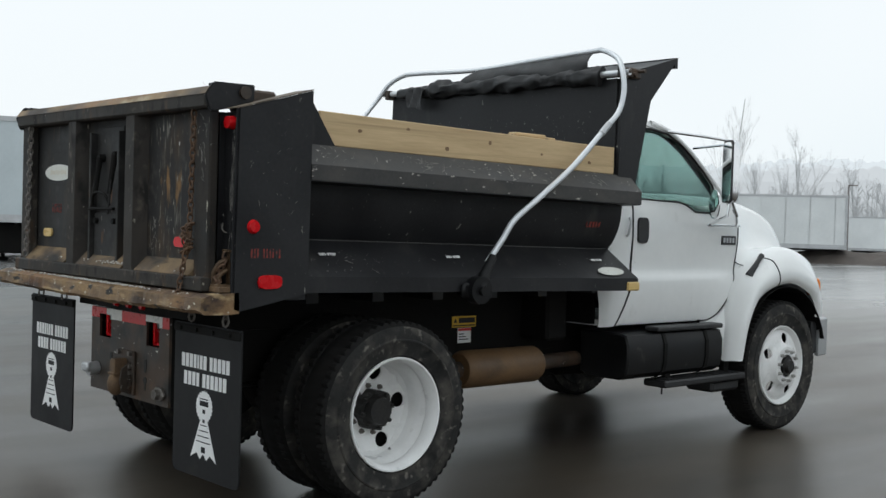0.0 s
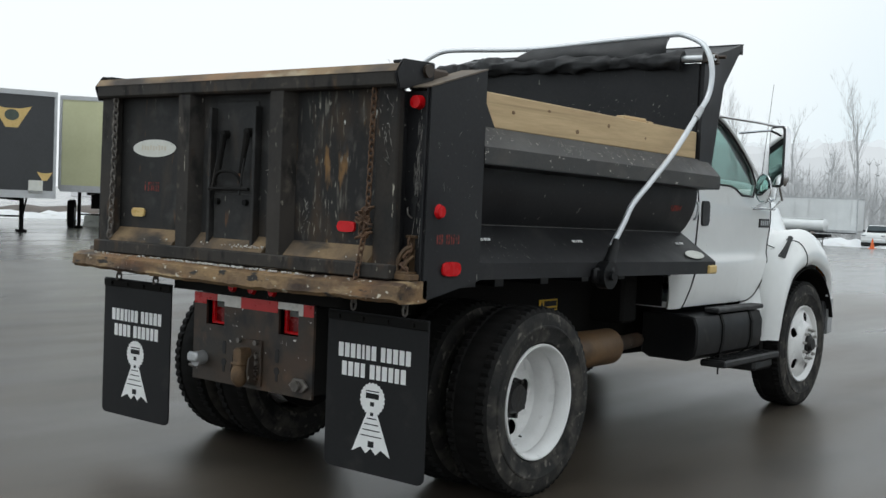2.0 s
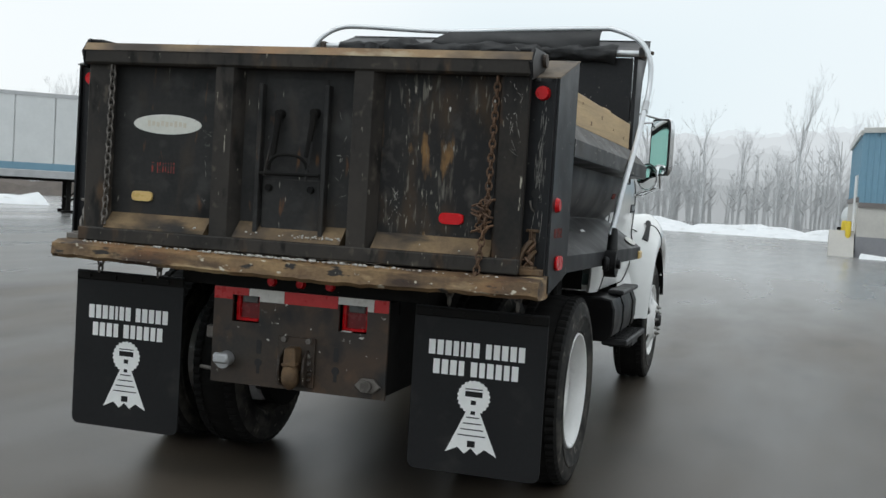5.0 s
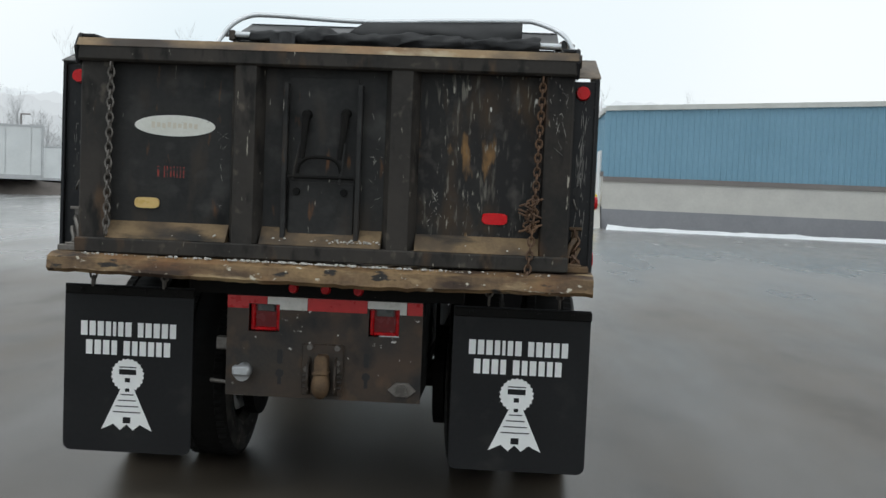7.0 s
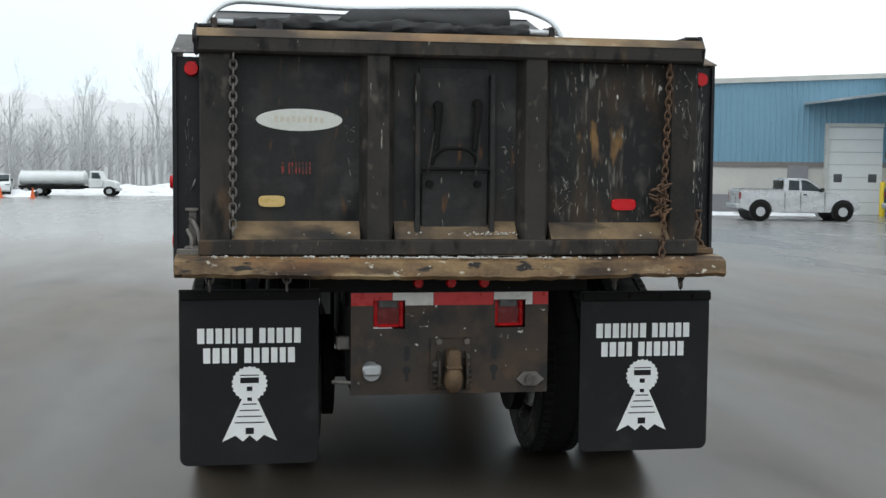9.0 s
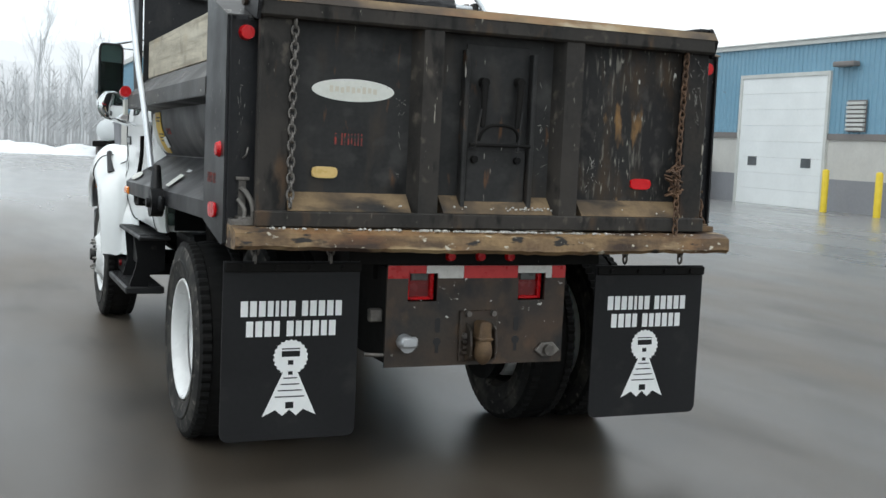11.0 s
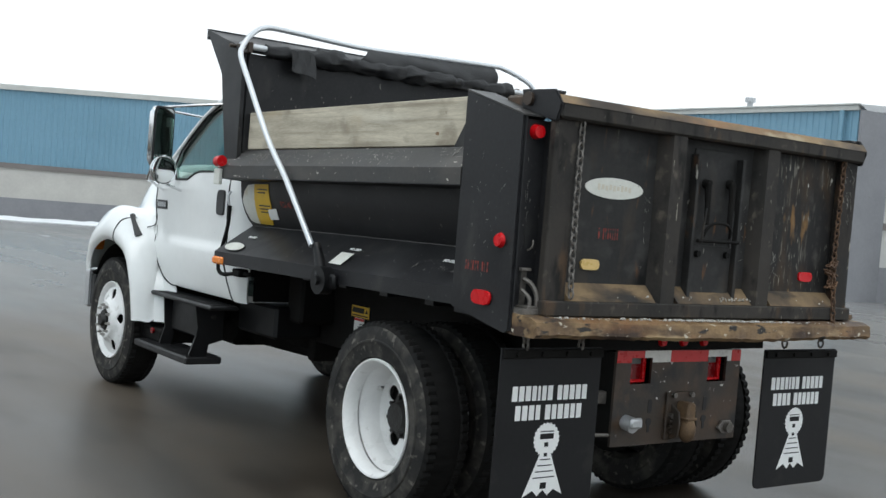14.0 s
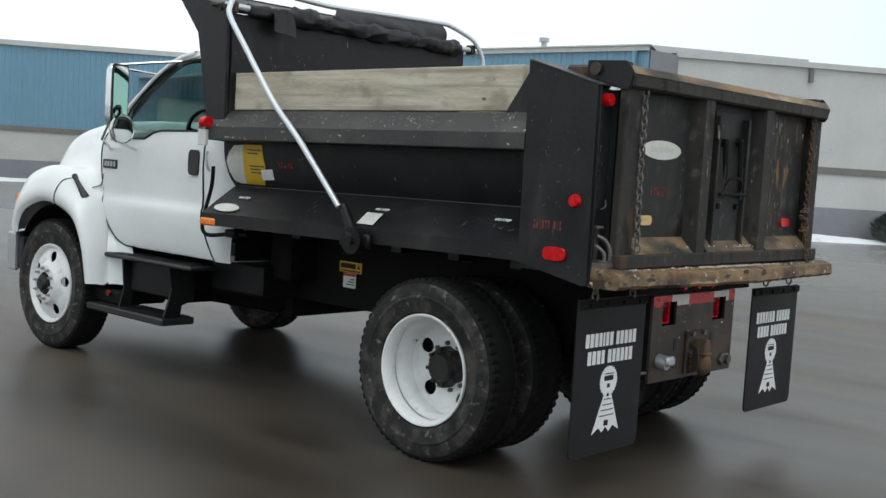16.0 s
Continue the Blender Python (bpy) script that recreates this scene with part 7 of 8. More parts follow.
# mirrors, turned in towards the driver
for s, mx, rx, deg in ((1, 1.175, 1.125, -37), (-1, -1.200, -1.195, 24)):
    def turned_part(name, bm, mat, parent, label, cx=mx, deg=deg):
        bmesh.ops.transform(bm, matrix=Matrix.Translation((cx, 4.01, 0)) @ Matrix.Rotation(radians(deg), 4, "Z") @ Matrix.Translation((-cx, -4.01, 0)), verts=bm.verts)
        return part(name, bm, mat, parent, label, True)

    bm = BM()
    prism(bm, ellipse(mx, 1.905, 0.098, 0.215, 28, 7), "y", 3.992, 4.035, 0.012)
    mir = turned_part("mirror", bm, M_CHROME, truck, "tall side mirror with polished back")
    bm = BM()
    prism(bm, ellipse(mx, 1.905, 0.100, 0.217, 28, 7), "y", 3.983, 3.992)
    turned_part("mirror_rim", bm, M_PLASTIC, mir, "black rubber mirror rim")
    bm = BM()
    prism(bm, ellipse(mx, 1.905, 0.087, 0.203, 28, 7), "y", 3.980, 3.9825)
    turned_part("mirror_glass", bm, M_MIRROR, mir, "mirror glass")
    bm = BM()
    bmesh.ops.create_uvsphere(bm, u_segments=32, v_segments=16, radius=0.096, matrix=Matrix.Translation((rx, 3.945, 1.675)) @ Matrix.Diagonal((1, 0.14, 1, 1)))
    turned_part("round_mirror", bm, M_MIRROR, mir, "round convex mirror", rx, -36 if s > 0 else 6)
    bm = BM()
    tube(bm, [Vector((rx + 0.098 * math.cos(a), 3.945, 1.675 + 0.098 * math.sin(a))) for a in (2 * math.pi * i / 28 for i in range(28))], 0.007, 6, closed=True)
    turned_part("round_frame", bm, M_CHROME, mir, "thin round frame", rx, -36 if s > 0 else 6)
    bm = BM()
    tube(bm, [(mx, 4.05, 2.115), (s * 1.03, 3.90, 2.145), (s * 0.835, 3.73, 2.175)], 0.010, 8)
    part("mirror_arm", bm, M_CHROME, mir, "polished tube mirror arm", True)
    bm = BM()
    tube(bm, [(mx, 4.05, 2.10), (s * 1.03, 4.03, 2.09), (s * 0.868, 3.99, 2.075)], 0.009, 8)
    part("mirror_arm", bm, M_CHROME, mir, "polished tube mirror arm", True)
    bm = BM()
    tube(bm, [(rx + s * 0.03, 4.04, 1.70), (rx + s * 0.02, 4.03, 1.60), (s * 0.985, 4.06, 1.535)], 0.010, 8)
    part("mirror_arm", bm, M_CHROME, mir, "polished tube mirror arm", True)
    bm = BM()
    tube(bm, [(rx + s * 0.04, 4.05, 1.70), (rx + s * 0.04, 4.12, 1.60), (s * 0.985, 4.40, 1.53)], 0.010, 8)
    part("mirror_arm", bm, M_CHROME, mir, "polished tube mirror arm", True)
    bm = BM()
    box(bm, s * 0.975, s * 0.995, 4.03, 4.43, 1.522, 1.542, 0.005)
    part("arm_foot", bm, M_CHROME, mir, "polished tube mirror arm", True)

# ---- parked trailers ----
def wheel_simple(parent, x, y, r=0.5, w=0.25, axis="y"):
    bm = BM()
    d = Vector((0, w / 2, 0)) if axis == "y" else Vector((w / 2, 0, 0))
    c = Vector((x, y, r))
    tube(bm, [c - d, c - d * 0.8, c + d * 0.8, c + d], [r * 0.9, r, r, r * 0.9], 22)
    o = part("wheel", bm, M_TREAD, parent, "dark tyre", True)
    bm = BM()
    cyl(bm, c - d * 1.03, c + d * 1.03, r * 0.5, 14)
    part("rim", bm, M_STEEL, o, "pale rim", True)


def trailer(loc, heading, skin, label, length=12.0, width=2.55, z0=1.15, z1=4.05, stripe=None, badge=False, legs=True, size=1.0, bogie=0.0):
    """A van trailer; its front face stands at the local origin and looks along local +x."""
    t = thing("semi_trailer", (0, 0, 0), label, "trailer", "parked trailers")
    h = width / 2
    bm = BM()
    box(bm, -length, 0, -h, h, z0, z1, 0.04)
    van = part("van_body", bm, skin, t)
    for k in range(int(length / 1.2)):
        for s in (1, -1):
            bm = BM()
            box(bm, -0.6 - 1.2 * k, -0.56 - 1.2 * k, s * h, s * h + 0.012, z0 + 0.1, z1 - 0.1)
            part("panel_rib", bm, skin, van)
    bm = BM()
    for s in (1, -1):
        box(bm, -0.10, 0.02, s * h - 0.07, s * h + 0.02, z0 - 0.02, z1 + 0.02, 0.02)
        box(bm, -length, 0, s * h - 0.02, s * h + 0.02, z1 - 0.10, z1 + 0.02)
        box(bm, -length, 0, s * h - 0.02, s * h + 0.025, z0 - 0.10, z0 + 0.12)
    box(bm, -0.05, 0.03, -h, h, z1 - 0.12, z1 + 0.02)
    box(bm, -0.05, 0.03, -h, h, z0 - 0.10, z0 + 0.12)
    part("edge_trim", bm, M_STEEL, t, "silver edge rails")
    if stripe:
        bm = BM()
        for s in (1, -1):
            box(bm, -length, 0, s * h - 0.01, s * h + 0.03, z0 + 0.14, z0 + 0.36)
        part("stripe", bm, stripe, t, "blue stripe")
    if legs:
        for s in (1, -1):
            bm = BM()
            box(bm, -2.5, -2.36, s * 0.75 - 0.06, s * 0.75 + 0.06, 0.08, z0, 0.01)
            box(bm, -2.62, -2.24, s * 0.75 - 0.14, s * 0.75 + 0.14, 0.0, 0.09, 0.01)
            cyl(bm, (-2.43, s * 0.75, 0.35), (-1.6, s * 0.75, z0 - 0.1), 0.03, 6)
            part("landing_leg", bm, M_CHASSIS, t, "dark landing leg")
        bm = BM()
        cyl(bm, (-2.43, -0.75, 0.5), (-2.43, 0.75, 0.5), 0.03, 6)
        part("leg_brace", bm, M_CHASSIS, t)
    for xx in (-length + 1.2 + bogie, -length + 2.4 + bogie):
        for s in (1, -1):
            wheel_simple(t, xx, s * (h - 0.25))
    bm = BM()
    box(bm, -length, -length + 3.4, -0.5, 0.5, 0.6, z0 - 0.05)
    box(bm, -length, -0.4, -0.45, -0.35, z0 - 0.2, z0 - 0.02)
    box(bm, -length, -0.4, 0.35, 0.45, z0 - 0.2, z0 - 0.02)
    part("underframe", bm, M_CHASSIS, t)
    if badge:
        for zz, yy, w in ((z1 - 0.75, 0.0, 0.55), (z0 + 0.55, -1.0, 0.22), (z0 + 0.55, 0.95, 0.22)):
            bm = BM()
            prism(bm, [(yy - w, zz + w * 0.55), (yy - w * 0.3, zz - w * 0.6), (yy + w * 0.3, zz - w * 0.6), (yy + w, zz + w * 0.55), (yy + w * 0.4, zz + w * 0.4), (yy - w * 0.4, zz + w * 0.4)], "x", 0.0, 0.012)
            part("emblem", bm, M_PALEAMB, t, "pale yellow emblem shape")
        bm = BM()
        prism(bm, ellipse(0, z1 - 0.72, 0.2, 0.16), "x", 0.0, 0.02)
        part("emblem_shield", bm, M_LEAF, t, "green emblem shape")
        bm = BM()
        box(bm, 0.0, 0.03, 0.5, 0.9, z0 + 0.02, z0 + 0.42)
        part("hose_panel", bm, M_OVAL, t, "white coupling panel")
    t.matrix_basis = Matrix.Translation(loc) @ Matrix.Rotation(heading, 4, "Z") @ Matrix.Scale(size, 4)
    return t


# the front faces look back towards the yard
trailer((-25.75, 13.95, 0), math.atan2(-0.36, 0.93), M_TRBLACK, "black box trailer with pale edge rails and yellow emblems", 12.0, 2.5, 1.2, 4.2, None, True)
van = trailer((-25.75, 10.05, 0), math.atan2(-0.36, 0.93), M_TRPALE, "pale blue-white box trailer with a coupling panel", 12.0, 2.5, 1.25, 4.1)
for nm, shape, mt, lb in (
        ("emblem_swoosh", ellipse(0.30, 3.38, 0.42, 0.13, 24), M_BLUE, "blue oval emblem shape"),
        ("emblem_bar", [(0.82, 3.32), (1.12, 3.32), (1.15, 3.46), (0.85, 3.46)], M_SIGN, "red emblem bar"),
        ("coupling_panel", [(0.42, 1.50), (1.12, 1.50), (1.12, 1.78), (0.42, 1.78)], M_OVAL, "white hose coupling panel"),
        ("red_coupling", ellipse(0.88, 1.86, 0.07, 0.07, 12), M_RED, "red hose coupling"),
        ("white_tag", [(1.02, 1.55), (1.2, 1.55), (1.2, 2.0), (1.02, 2.0)], M_DOOR, "white plate with plain bars")):
    bm = BM()
    prism(bm, shape, "x", 0.031, 0.045)
    o = part(nm, bm, mt, None, lb)
    o.parent = van
# Added dark box that stands in for shade and black parts under the trailer.
bm = BM()
box(bm, -9.0, -0.9, -1.1, 1.1, 0.25, 1.12, 0.05)
o = part("shade_block", bm, M_CHASSIS, None, "dark box standing in for shade and black parts underneath")
o.parent = van
trailer((-28.6, 18.95, 0), math.atan2(-0.58, 0.81), M_TRYEL, "pale yellow box trailer with its axles near the end", 12.0, 2.6, 1.4, 4.5, None, False, True, 1.0, 6.6)
trailer((-19.0, 28.6, 0), math.atan2(0.66, 0.75), M_TRWHITE, "white box trailer with a blue side stripe", 13.0, 2.5, 1.2, 3.75, M_BLUE)
trailer((-23.3, 51.4, 0), math.atan2(0.48, 0.88), M_TRWHITE, "white box trailer behind the earth bank", 12.0, 2.5, 0.85, 3.45, None, False, False)
trailer((-16.0, 58.2, 0), radians(7), M_TRWHITE, "long white box trailer behind a tank trailer", 16.0, 2.6, 1.15, 4.05, None, False, False, 0.62)


def tanker(loc, heading, label, cab=True, length=3.8, size=1.0, tall=0.0, girth=0.70):
    """A tank truck along local +x, or its tank trailer alone."""
    t = thing("tank_truck" if cab else "tank_trailer", (0, 0, 0), label, "truck" if cab else "trailer")
    bm = BM()
    tube(bm, [(-length, 0, 1.72), (-length + 0.15, 0, 1.72), (-0.15, 0, 1.72), (0, 0, 1.72)], [0.57 * girth, girth, girth, 0.57 * girth], 24)
    box(bm, -length + 0.2, -0.2, -0.25, 0.25, 1.70 + girth, 1.76 + girth, 0.02)
    part("tank", bm, M_TRWHITE, t, "pale metal tank", True)
    bm = BM()
    box(bm, -length, 2.4 if cab else 0.2, -0.45, 0.45, 0.75, 1.0)
    box(bm, -length + 0.4, -0.4, -0.95, 0.95, 0.65, 1.0, 0.03)
    for k in range(3):
        box(bm, -length * (0.2 + 0.3 * k) - 0.1, -length * (0.2 + 0.3 * k) + 0.1, -0.3, 0.3, 0.98, 1.74 - girth * 0.9)
    part("underframe", bm, M_CHASSIS, t)
    if cab:
        bm = BM()
        box(bm, 0.3, 1.45, -1.0, 1.0, 0.8, 1.7, 0.08)
        prism(bm, [(0.35, 1.65), (1.42, 1.65), (1.15, 2.42), (0.42, 2.45)], "y", -0.9, 0.9, 0.06)
        prism(bm, [(1.4, 0.75), (2.5, 0.75), (2.52, 1.25), (2.2, 1.5), (1.42, 1.62)], "y", -0.85, 0.85, 0.08)
        c = part("cab", bm, M_TRWHITE, t, "white conventional cab", True)
        bm = BM()
        prism(bm, [(0.55, 1.7), (1.28, 1.7), (1.08, 2.25), (0.58, 2.28)], "y", -0.94, 0.94)
        part("window", bm, M_GLASSD, c, "dark cab window")
        bm = BM()
        box(bm, 2.45, 2.62, -1.0, 1.0, 0.5, 0.8, 0.03)
        part("bumper", bm, M_STEEL, c)
        wx = (-length + 0.7, -length + 1.8, 1.95)
    else:
        wx = ()
        for k in range(5):
            for s in (1, -1):
                xx = -length + 0.5 + (length - 1.0) * k / 4
                bm = BM()
                cyl(bm, (xx, s * 0.7, 0), (xx, s * 0.7, 0.8), 0.05, 6)
                box(bm, xx - 0.12, xx + 0.12, s * 0.7 - 0.12, s * 0.7 + 0.12, 0.0, 0.05)
                cyl(bm, (xx, s * 0.7, 0.15), (xx + 0.5 * (1 if k < 4 else -1), s * 0.7, 0.75), 0.03, 6)
                part("support_leg", bm, M_BAND, t, "dull brown support leg")
    for xx in wx:
        for s in (1, -1):
            wheel_simple(t, xx, s * 0.85, 0.48)
    t.matrix_basis = Matrix.Translation(loc) @ Matrix.Rotation(heading, 4, "Z") @ Matrix.Diagonal((size, size, tall or size, 1))
    return t


tanker((-10.1, 57.0, 0), radians(-4), "white tank truck parked before the bare trees", True, 5.4, 0.64, 0.54)
tanker((-15.8, 52.6, 0), radians(3), "silver tank trailer standing on legs", False, 6.9, 0.70, 0.60, 0.52)
tanker((5.6, 60.5, 0), radians(78), "silver tank trailer seen from behind by the trees", False, 5.0, 0.8)
bm = BM()
for x in (-20.75, -20.5, -20.25, -20.0):
    for y in (51.2, 51.7):
        cyl(bm, (x, y, 0), (x, y, 1.72), 0.028, 6)
for z in (0.60, 1.72):
    for y in (51.2, 51.7):
        box(bm, -20.78, -19.97, y - 0.03, y + 0.03, z - 0.03, z + 0.03)
solid("loading_frame", bm, M_OXIDE, "red steel loading frame beside the tank trailers", "frame")


# street lamp behind the long trailer
lamp = thing("street_lamp", (-30.0, 64.0, 0), "tall grey street lamp behind the long white trailer", "lamp")
bm = BM()
tube(bm, [(-30.0, 64.0, 0), (-30.0, 64.0, 4.65)], [0.08, 0.05], 8)
part("pole", bm, M_BAND, lamp, "grey steel pole")
bm = BM()
box(bm, -30.0, -29.4, 63.95, 64.05, 4.58, 4.66, 0.02)
part("lamp_arm", bm, M_BAND, lamp, "flat lamp arm")

# ---- pickups ----
def pickup(loc, heading, paint, label, size=0.85):
    """A parked extended-cab pickup along local +x, its wheels 3.3 apart."""
    t = thing("pickup_truck", (0, 0, 0), label, "pickup", "parked pickups")

    def arch(cx, r=0.47):
        return [(cx + r * math.cos(a), 0.40 + r * math.sin(a)) for a in (math.pi - (math.pi + 0.0) * k / 10 for k in range(11))]

    low = [(-2.46, 0.52), (-2.15, 0.42)] + arch(-1.65) + [(-1.15, 0.36), (1.15, 0.36)] + arch(1.65) + [(2.16, 0.42), (2.24, 0.55)]
    top = [(2.25, 0.82), (2.15, 1.00), (1.6, 1.10), (0.96, 1.16), (-0.70, 1.20), (-0.72, 1.26), (-2.44, 1.26), (-2.50, 1.20)]
    bm = BM()
    prism(bm, low + top, "y", -0.90, 0.90)
    for v in bm.verts:
        if v.co.z > 0.95:
            v.co.y *= 0.965
    b = part("body", bm, paint, t)
    bm = BM()
    prism(bm, [(-0.72, 1.17), (1.02, 1.13), (0.50, 1.52), (0.22, 1.68), (0.0, 1.715), (-0.50, 1.715), (-0.66, 1.66)], "y", -0.85, 0.85, 0.03)
    for v in bm.verts:
        v.co.y *= 1.0 - 0.26 * max(0.0, v.co.z - 1.16)
    part("cabin", bm, paint, b)

    def pane(name, pts, side, label):
        bm = BM()
        prism(bm, pts, "y", 0.846 * side, 0.856 * side)
        for v in bm.verts:
            v.co.y *= 1.0 - 0.26 * max(0.0, v.co.z - 1.16)
        part(name, bm, M_GLASSD, b, label)

    for side in (1, -1):
        pane("side_window", [(-0.54, 1.24), (-0.10, 1.23), (-0.08, 1.62), (-0.48, 1.63)], side, "dark rear side window")
        pane("side_window", [(0.0, 1.23), (0.86, 1.19), (0.40, 1.53), (0.20, 1.63), (0.0, 1.64)], side, "dark front side window")
        for x in (-0.05, 0.92, -0.68):
            bm = BM()
            box(bm, x - 0.008, x + 0.008, side * 0.86, side * 0.904, 0.46, 1.14)
            part("door_seam", bm, M_SEAM, b)
        bm = BM()
        box(bm, 0.05, 0.20, side * 0.87, side * 0.912, 1.04, 1.09, 0.01)
        part("door_handle", bm, M_PLASTIC, b, "dark door handle")
        bm = BM()
        box(bm, 0.72, 0.86, side * 0.84, side * 1.03, 1.18, 1.34, 0.03)
        part("door_mirror", bm, M_PLASTIC, b, "black door mirror")
        bm = BM()
        box(bm, -2.51, -2.42, side * 0.80, side * 0.885, 0.86, 1.15, 0.02)
        part("tail_lamp", bm, M_DRED, t, "red tail lamp")
        bm = BM()
        box(bm, 2.08, 2.22, side * 0.55, side * 0.86, 0.80, 0.96, 0.03)
        part("headlamp", bm, M_GLASSD, t, "headlamp")
    bm = BM()
    box(bm, -0.735, -0.715, -0.62, 0.62, 1.28, 1.62, 0.0)
    part("rear_window", bm, M_GLASSD, b, "dark rear window")
    bm = BM()
    prism(bm, [(0.99, 1.175), (1.015, 1.15), (0.54, 1.51), (0.26, 1.67), (0.24, 1.655)], "y", -0.72, 0.72)
    part("windscreen", bm, M_GLASSD, b, "dark windscreen")
    bm = BM()
    box(bm, -2.38, -0.80, -0.74, 0.74, 1.20, 1.268)
    part("load_bed", bm, M_PLASTIC, b, "dark load bed")
    for xx, x1, mt, nm in ((-2.62, -2.44, M_STEEL, "rear_bumper"), (2.18, 2.34, paint, "front_bumper")):
        bm = BM()
        box(bm, xx, x1, -0.88, 0.88, 0.48, 0.68, 0.04)
        part(nm, bm, mt, t, "bumper")
    for xx in (-1.65, 1.65):
        bm = BM()
        cyl(bm, (xx, -0.83, 0.42), (xx, 0.83, 0.42), 0.455, 24)
        part("wheel_well", bm, M_SEAM, b, "dark wheel well")
        for side in (1, -1):
            wheel_simple(t, xx, side * 0.80, 0.375, 0.24)
    t.matrix_basis = Matrix.Translation(loc) @ Matrix.Rotation(heading, 4, "Z") @ Matrix.Scale(size, 4)
    return t


pickup((16.05, 29.3, 0), radians(-9), M_SILVER, "silver extended-cab pickup parked by the depot", 0.79)
pickup((21.0, 28.4, 0), radians(12), M_GREEN, "dark green pickup parked nose to the wall")
pickup((-14.2, 55.6, 0), radians(-82), M_TRWHITE, "white pickup parked behind the tank truck", 0.66)

# ---- skip, cones, shrubs ----
bm = BM()
prism(bm, [(5.0, 0.12), (6.2, 0.12), (6.3, 1.75), (4.9, 1.75)], "y", 53.0, 55.0, 0.03)
box(bm, 4.85, 6.35, 52.95, 55.05, 1.73, 1.82, 0.02)
for x in (5.3, 5.9):
    box(bm, x - 0.1, x + 0.1, 53.1, 54.9, 0.0, 0.13)
solid("skip_container", bm, M_BASE, "grey steel waste container beside the depot", "container")
for x, y in ((-11.9, 52.0), (-13.5, 52.5)):
    c = thing("traffic_cone", (x, y, 0), "orange traffic cone on the yard", "cone", "traffic cones")
    bm = BM()
    cyl(bm, (x, y, 0.03), (x, y, 0.50), 0.11, 16, 0.025)
    box(bm, x - 0.15, x + 0.15, y - 0.15, y + 0.15, 0, 0.04)
    part("cone_body", bm, M_CONE, c)


def evergreen(x, y, h, r, seed, label, cone=True):
    random.seed(seed)
    t = thing("evergreen_shrub", (x, y, 0), label, "shrub")
    bm = BM()
    cyl(bm, (x, y, 0), (x, y, h * 0.9), 0.06, 8, 0.01)
    part("trunk", bm, M_EARTH, t, "thin dark trunk")
    bm = BM()
    for k in range(1500):
        u = random.random() ** 0.8
        z = 0.08 + (h - 0.1) * u
        rr = r * ((1 - u) ** 0.8 if cone else math.sqrt(max(0.02, 1 - (2 * u - 0.9) ** 2))) * (0.75 + 0.3 * random.random())
        a = random.uniform(0, 2 * math.pi)
        p = Vector((x + rr * math.cos(a), y + rr * math.sin(a), z))
        d = Vector((math.cos(a), math.sin(a), random.uniform(0.3, 1.3))).normalized() * random.uniform(0.07, 0.14)
        s = d.cross(Vector((0, 0, 1))).normalized() * 0.035
        bm.faces.new([bm.verts.new(q) for q in (p - d * 0.5 - s, p - d * 0.5 + s, p + d)])
    part("foliage", bm, M_LEAF, t, "dense dark green needles")


evergreen(23.35, 12.6, 2.15, 0.50, 2, "cone-shaped dark evergreen by the pale wall")
evergreen(27.6, 9.0, 0.95, 0.62, 5, "low round dark evergreen bush by the wall", False)


# ---- bare winter trees ----
def bare_tree_mesh(seed, h, spread):
    random.seed(seed)
    bm = BM()

    def limb(p, d, length, r, depth):
        pts, rs = [p], [r]
        q = p.copy()
        n = 4 if depth < 2 else 3
        for i in range(n):
            d = (d + Vector((random.uniform(-1, 1), random.uniform(-1, 1), random.uniform(-0.2, 0.5))) * (0.10 if depth == 0 else 0.17)).normalized()
            q = q + d * (length / n)
            pts.append(q.copy())
            rs.append(r * (1 - 0.75 * (i + 1) / n) if depth else r * (1 - 0.62 * (i + 1) / n))
        tube(bm, pts, rs, 6 if depth == 0 else (4 if depth == 1 else 3), caps=False)
        if depth >= 4:
            return
        kids = (8, 5, 4, 3)[depth]
        for k in range(kids):
            f = random.uniform(0.28 if depth == 0 else 0.2, 1.0)
            i = min(n - 1, int(f * n))
            base = pts[i].lerp(pts[i + 1], f * n - i)
            a = random.uniform(0, 2 * math.pi)
            side = Vector((math.cos(a), math.sin(a), 0))
            nd = (d * 0.75 + side * spread * (0.7 if depth == 0 else 0.8) + Vector((0, 0, 0.35))).normalized()
            limb(base, nd, length * random.uniform(0.36, 0.6) * (1.0 if depth else (1.15 - 0.5 * f)), max(0.006, rs[i] * 0.55), depth + 1)

    limb(Vector((0, 0, -0.1)), Vector((random.uniform(-0.06, 0.06), 0, 1)), h, 0.012 * h, 0)
    return mesh_of("bare_tree", bm)


TREES = [bare_tree_mesh(s, h, sp) for s, h, sp in ((11, 7.6, 0.6), (12, 8.4, 0.5), (13, 6.6, 0.75), (14, 8.8, 0.45), (15, 7.0, 0.65), (16, 5.4, 0.9))]
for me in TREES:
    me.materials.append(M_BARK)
random.seed(21)
for k in range(46):
    x = -66 + 79 * k / 45 + random.uniform(-0.9, 0.9)
    y = 66 + random.uniform(-1.5, 6) + 0.06 * abs(x + 10)
    t = thing("bare_tree", (x, y, 0), "tall bare deciduous tree at the yard edge", "tree", "bare trees")
    o = new("trunk", TREES[k % 6])
    o.parent = t
    t.rotation_euler = (0, 0, random.uniform(0, 6.28))
    sc = random.uniform(0.60, 0.86)
    t.scale = (sc, sc, sc)
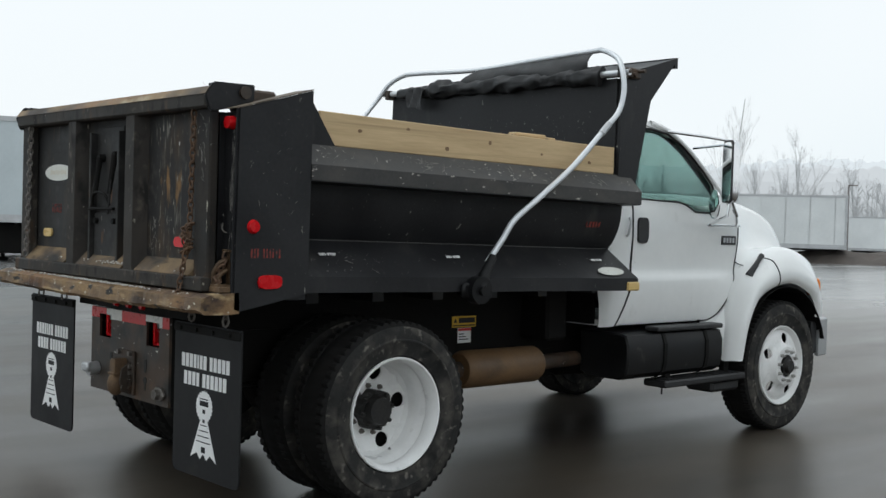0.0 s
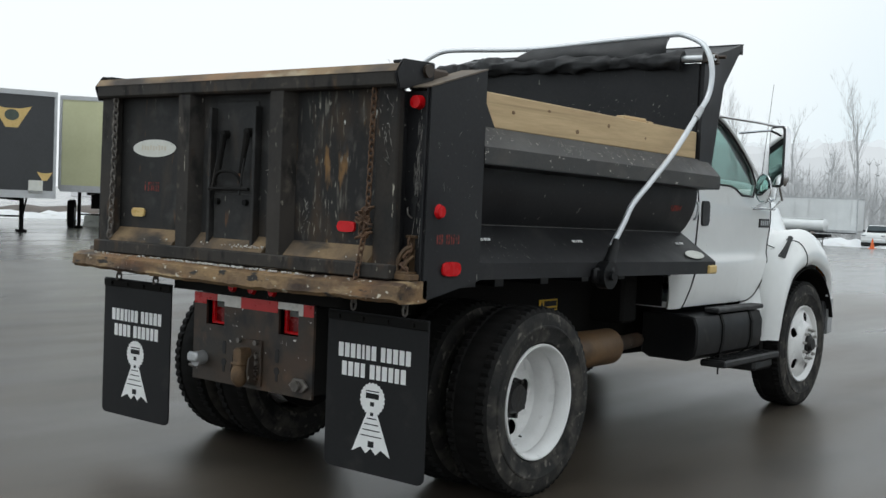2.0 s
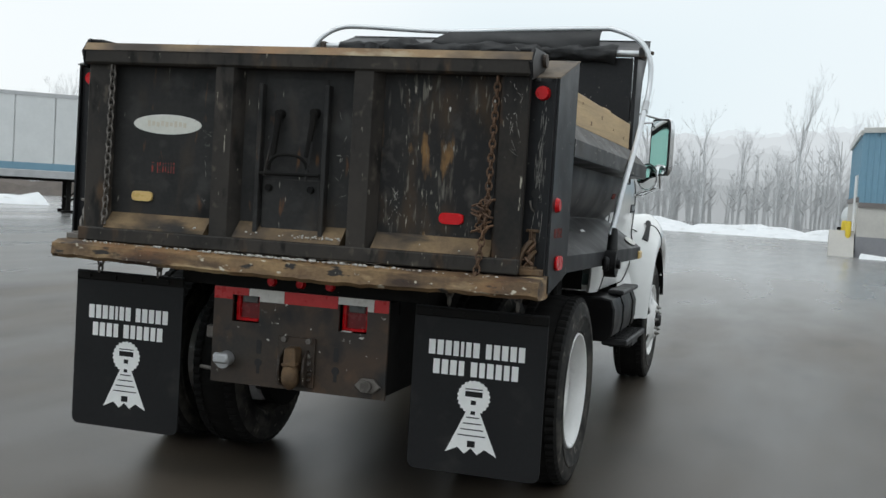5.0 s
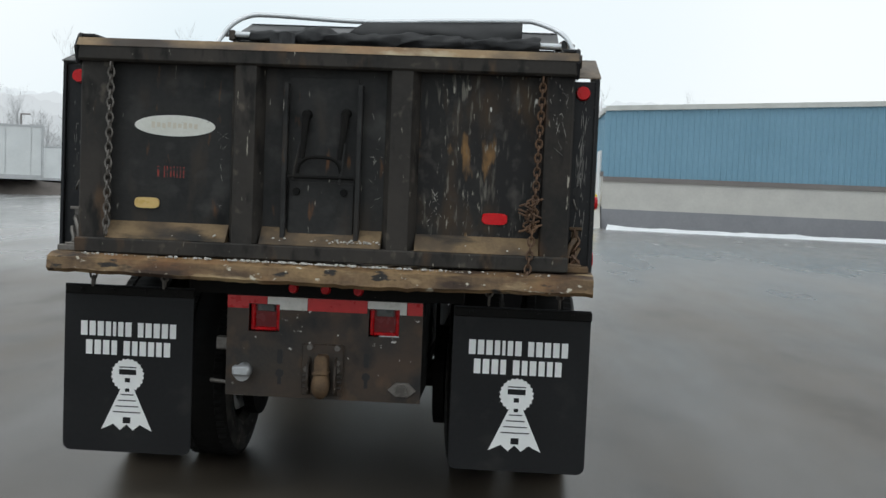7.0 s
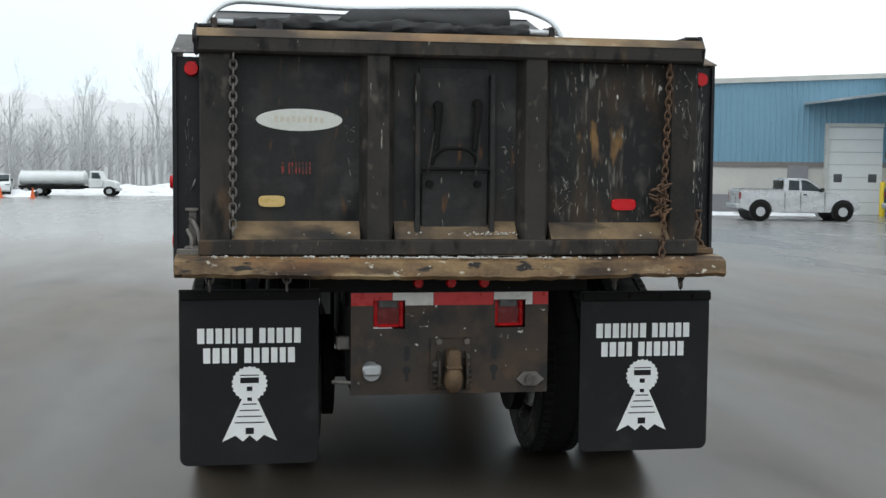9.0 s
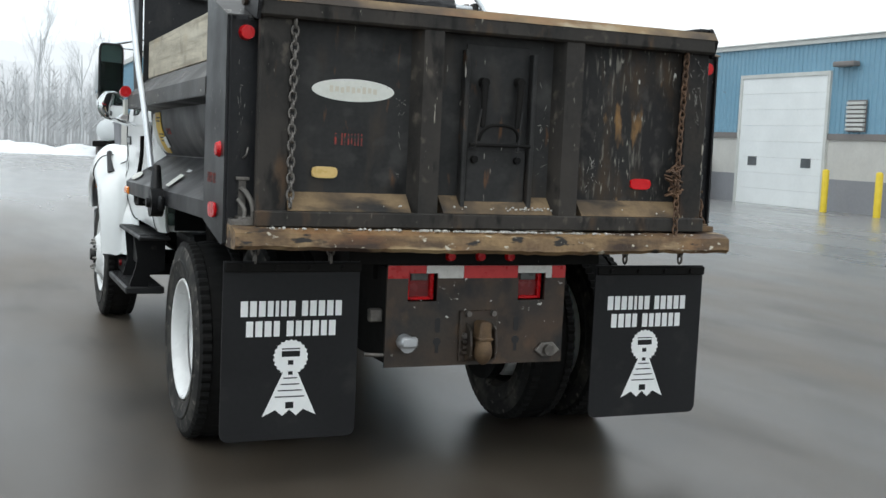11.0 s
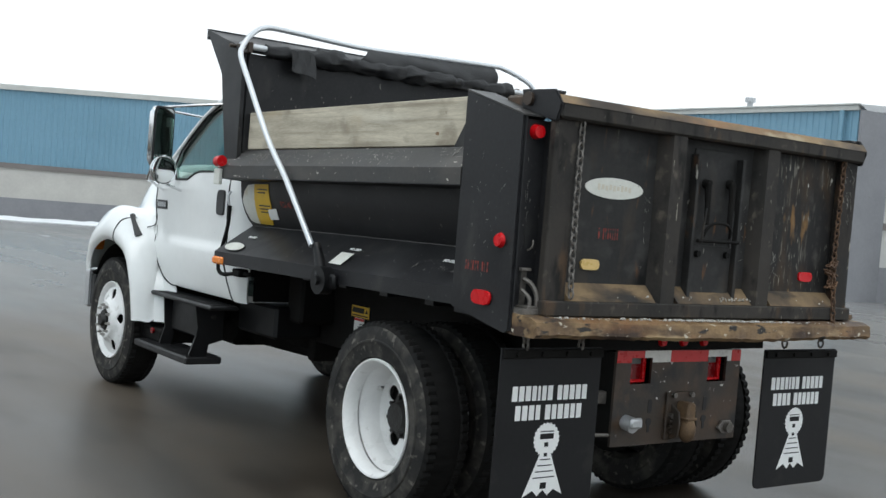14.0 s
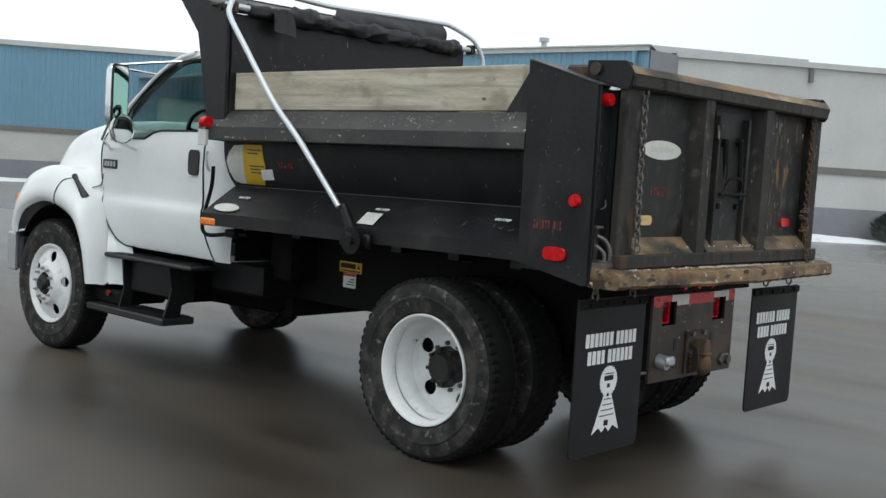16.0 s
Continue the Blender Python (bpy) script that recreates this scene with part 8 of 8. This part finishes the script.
# far woods: many slim stems in one mass
random.seed(33)
bm = BM()
for k in range(1000):
    x, y = random.uniform(-95, 22), random.uniform(74, 96)
    h = random.uniform(3.0, 6.2)
    lean = random.uniform(-0.5, 0.5)
    tube(bm, [(x, y, 0), (x + lean * 0.4, y, h * 0.55), (x + lean, y, h)], [0.07, 0.05, 0.01], 3, caps=False)
    for j in range(7):
        f = random.uniform(0.2, 0.95)
        s = random.choice((-1, 1))
        r = random.uniform(0.5, 1.6) * (1.15 - f)
        tube(bm, [(x + lean * f, y, h * f), (x + lean * f + s * r * 0.6, y + random.uniform(-0.5, 0.5), h * f + r * 0.7), (x + lean * f + s * r, y, h * f + r * 1.7)], [0.03, 0.02, 0.006], 3, caps=False)
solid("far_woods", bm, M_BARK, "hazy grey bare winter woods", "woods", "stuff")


def woods_line(y, base, amp, seed, shade):
    """A plain far line of woods, an uneven crown outline in one glowing tone that carries the fog."""
    random.seed(seed)
    bm = BM()
    xs = [-150 + 0.45 * i for i in range(440)]
    top = [base + amp * noise.noise(Vector((x * 0.03, seed, 0))) + 0.35 * amp * noise.noise(Vector((x * 0.22, seed, 4))) + 0.06 * base * noise.noise(Vector((x * 0.9, seed, 9))) for x in xs]
    lo = [bm.verts.new((x, y, 0)) for x in xs]
    hi = [bm.verts.new((x, y, z)) for x, z in zip(xs, top)]
    for i in range(len(xs) - 1):
        bm.faces.new((lo[i], lo[i + 1], hi[i + 1], hi[i]))
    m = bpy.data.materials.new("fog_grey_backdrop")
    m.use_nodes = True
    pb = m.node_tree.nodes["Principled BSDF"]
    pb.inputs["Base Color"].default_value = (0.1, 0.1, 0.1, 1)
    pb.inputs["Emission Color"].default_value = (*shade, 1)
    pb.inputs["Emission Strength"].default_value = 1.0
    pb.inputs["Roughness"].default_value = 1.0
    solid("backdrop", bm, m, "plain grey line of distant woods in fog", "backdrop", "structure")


# each farther line has a paler tone, so the haze is painted in
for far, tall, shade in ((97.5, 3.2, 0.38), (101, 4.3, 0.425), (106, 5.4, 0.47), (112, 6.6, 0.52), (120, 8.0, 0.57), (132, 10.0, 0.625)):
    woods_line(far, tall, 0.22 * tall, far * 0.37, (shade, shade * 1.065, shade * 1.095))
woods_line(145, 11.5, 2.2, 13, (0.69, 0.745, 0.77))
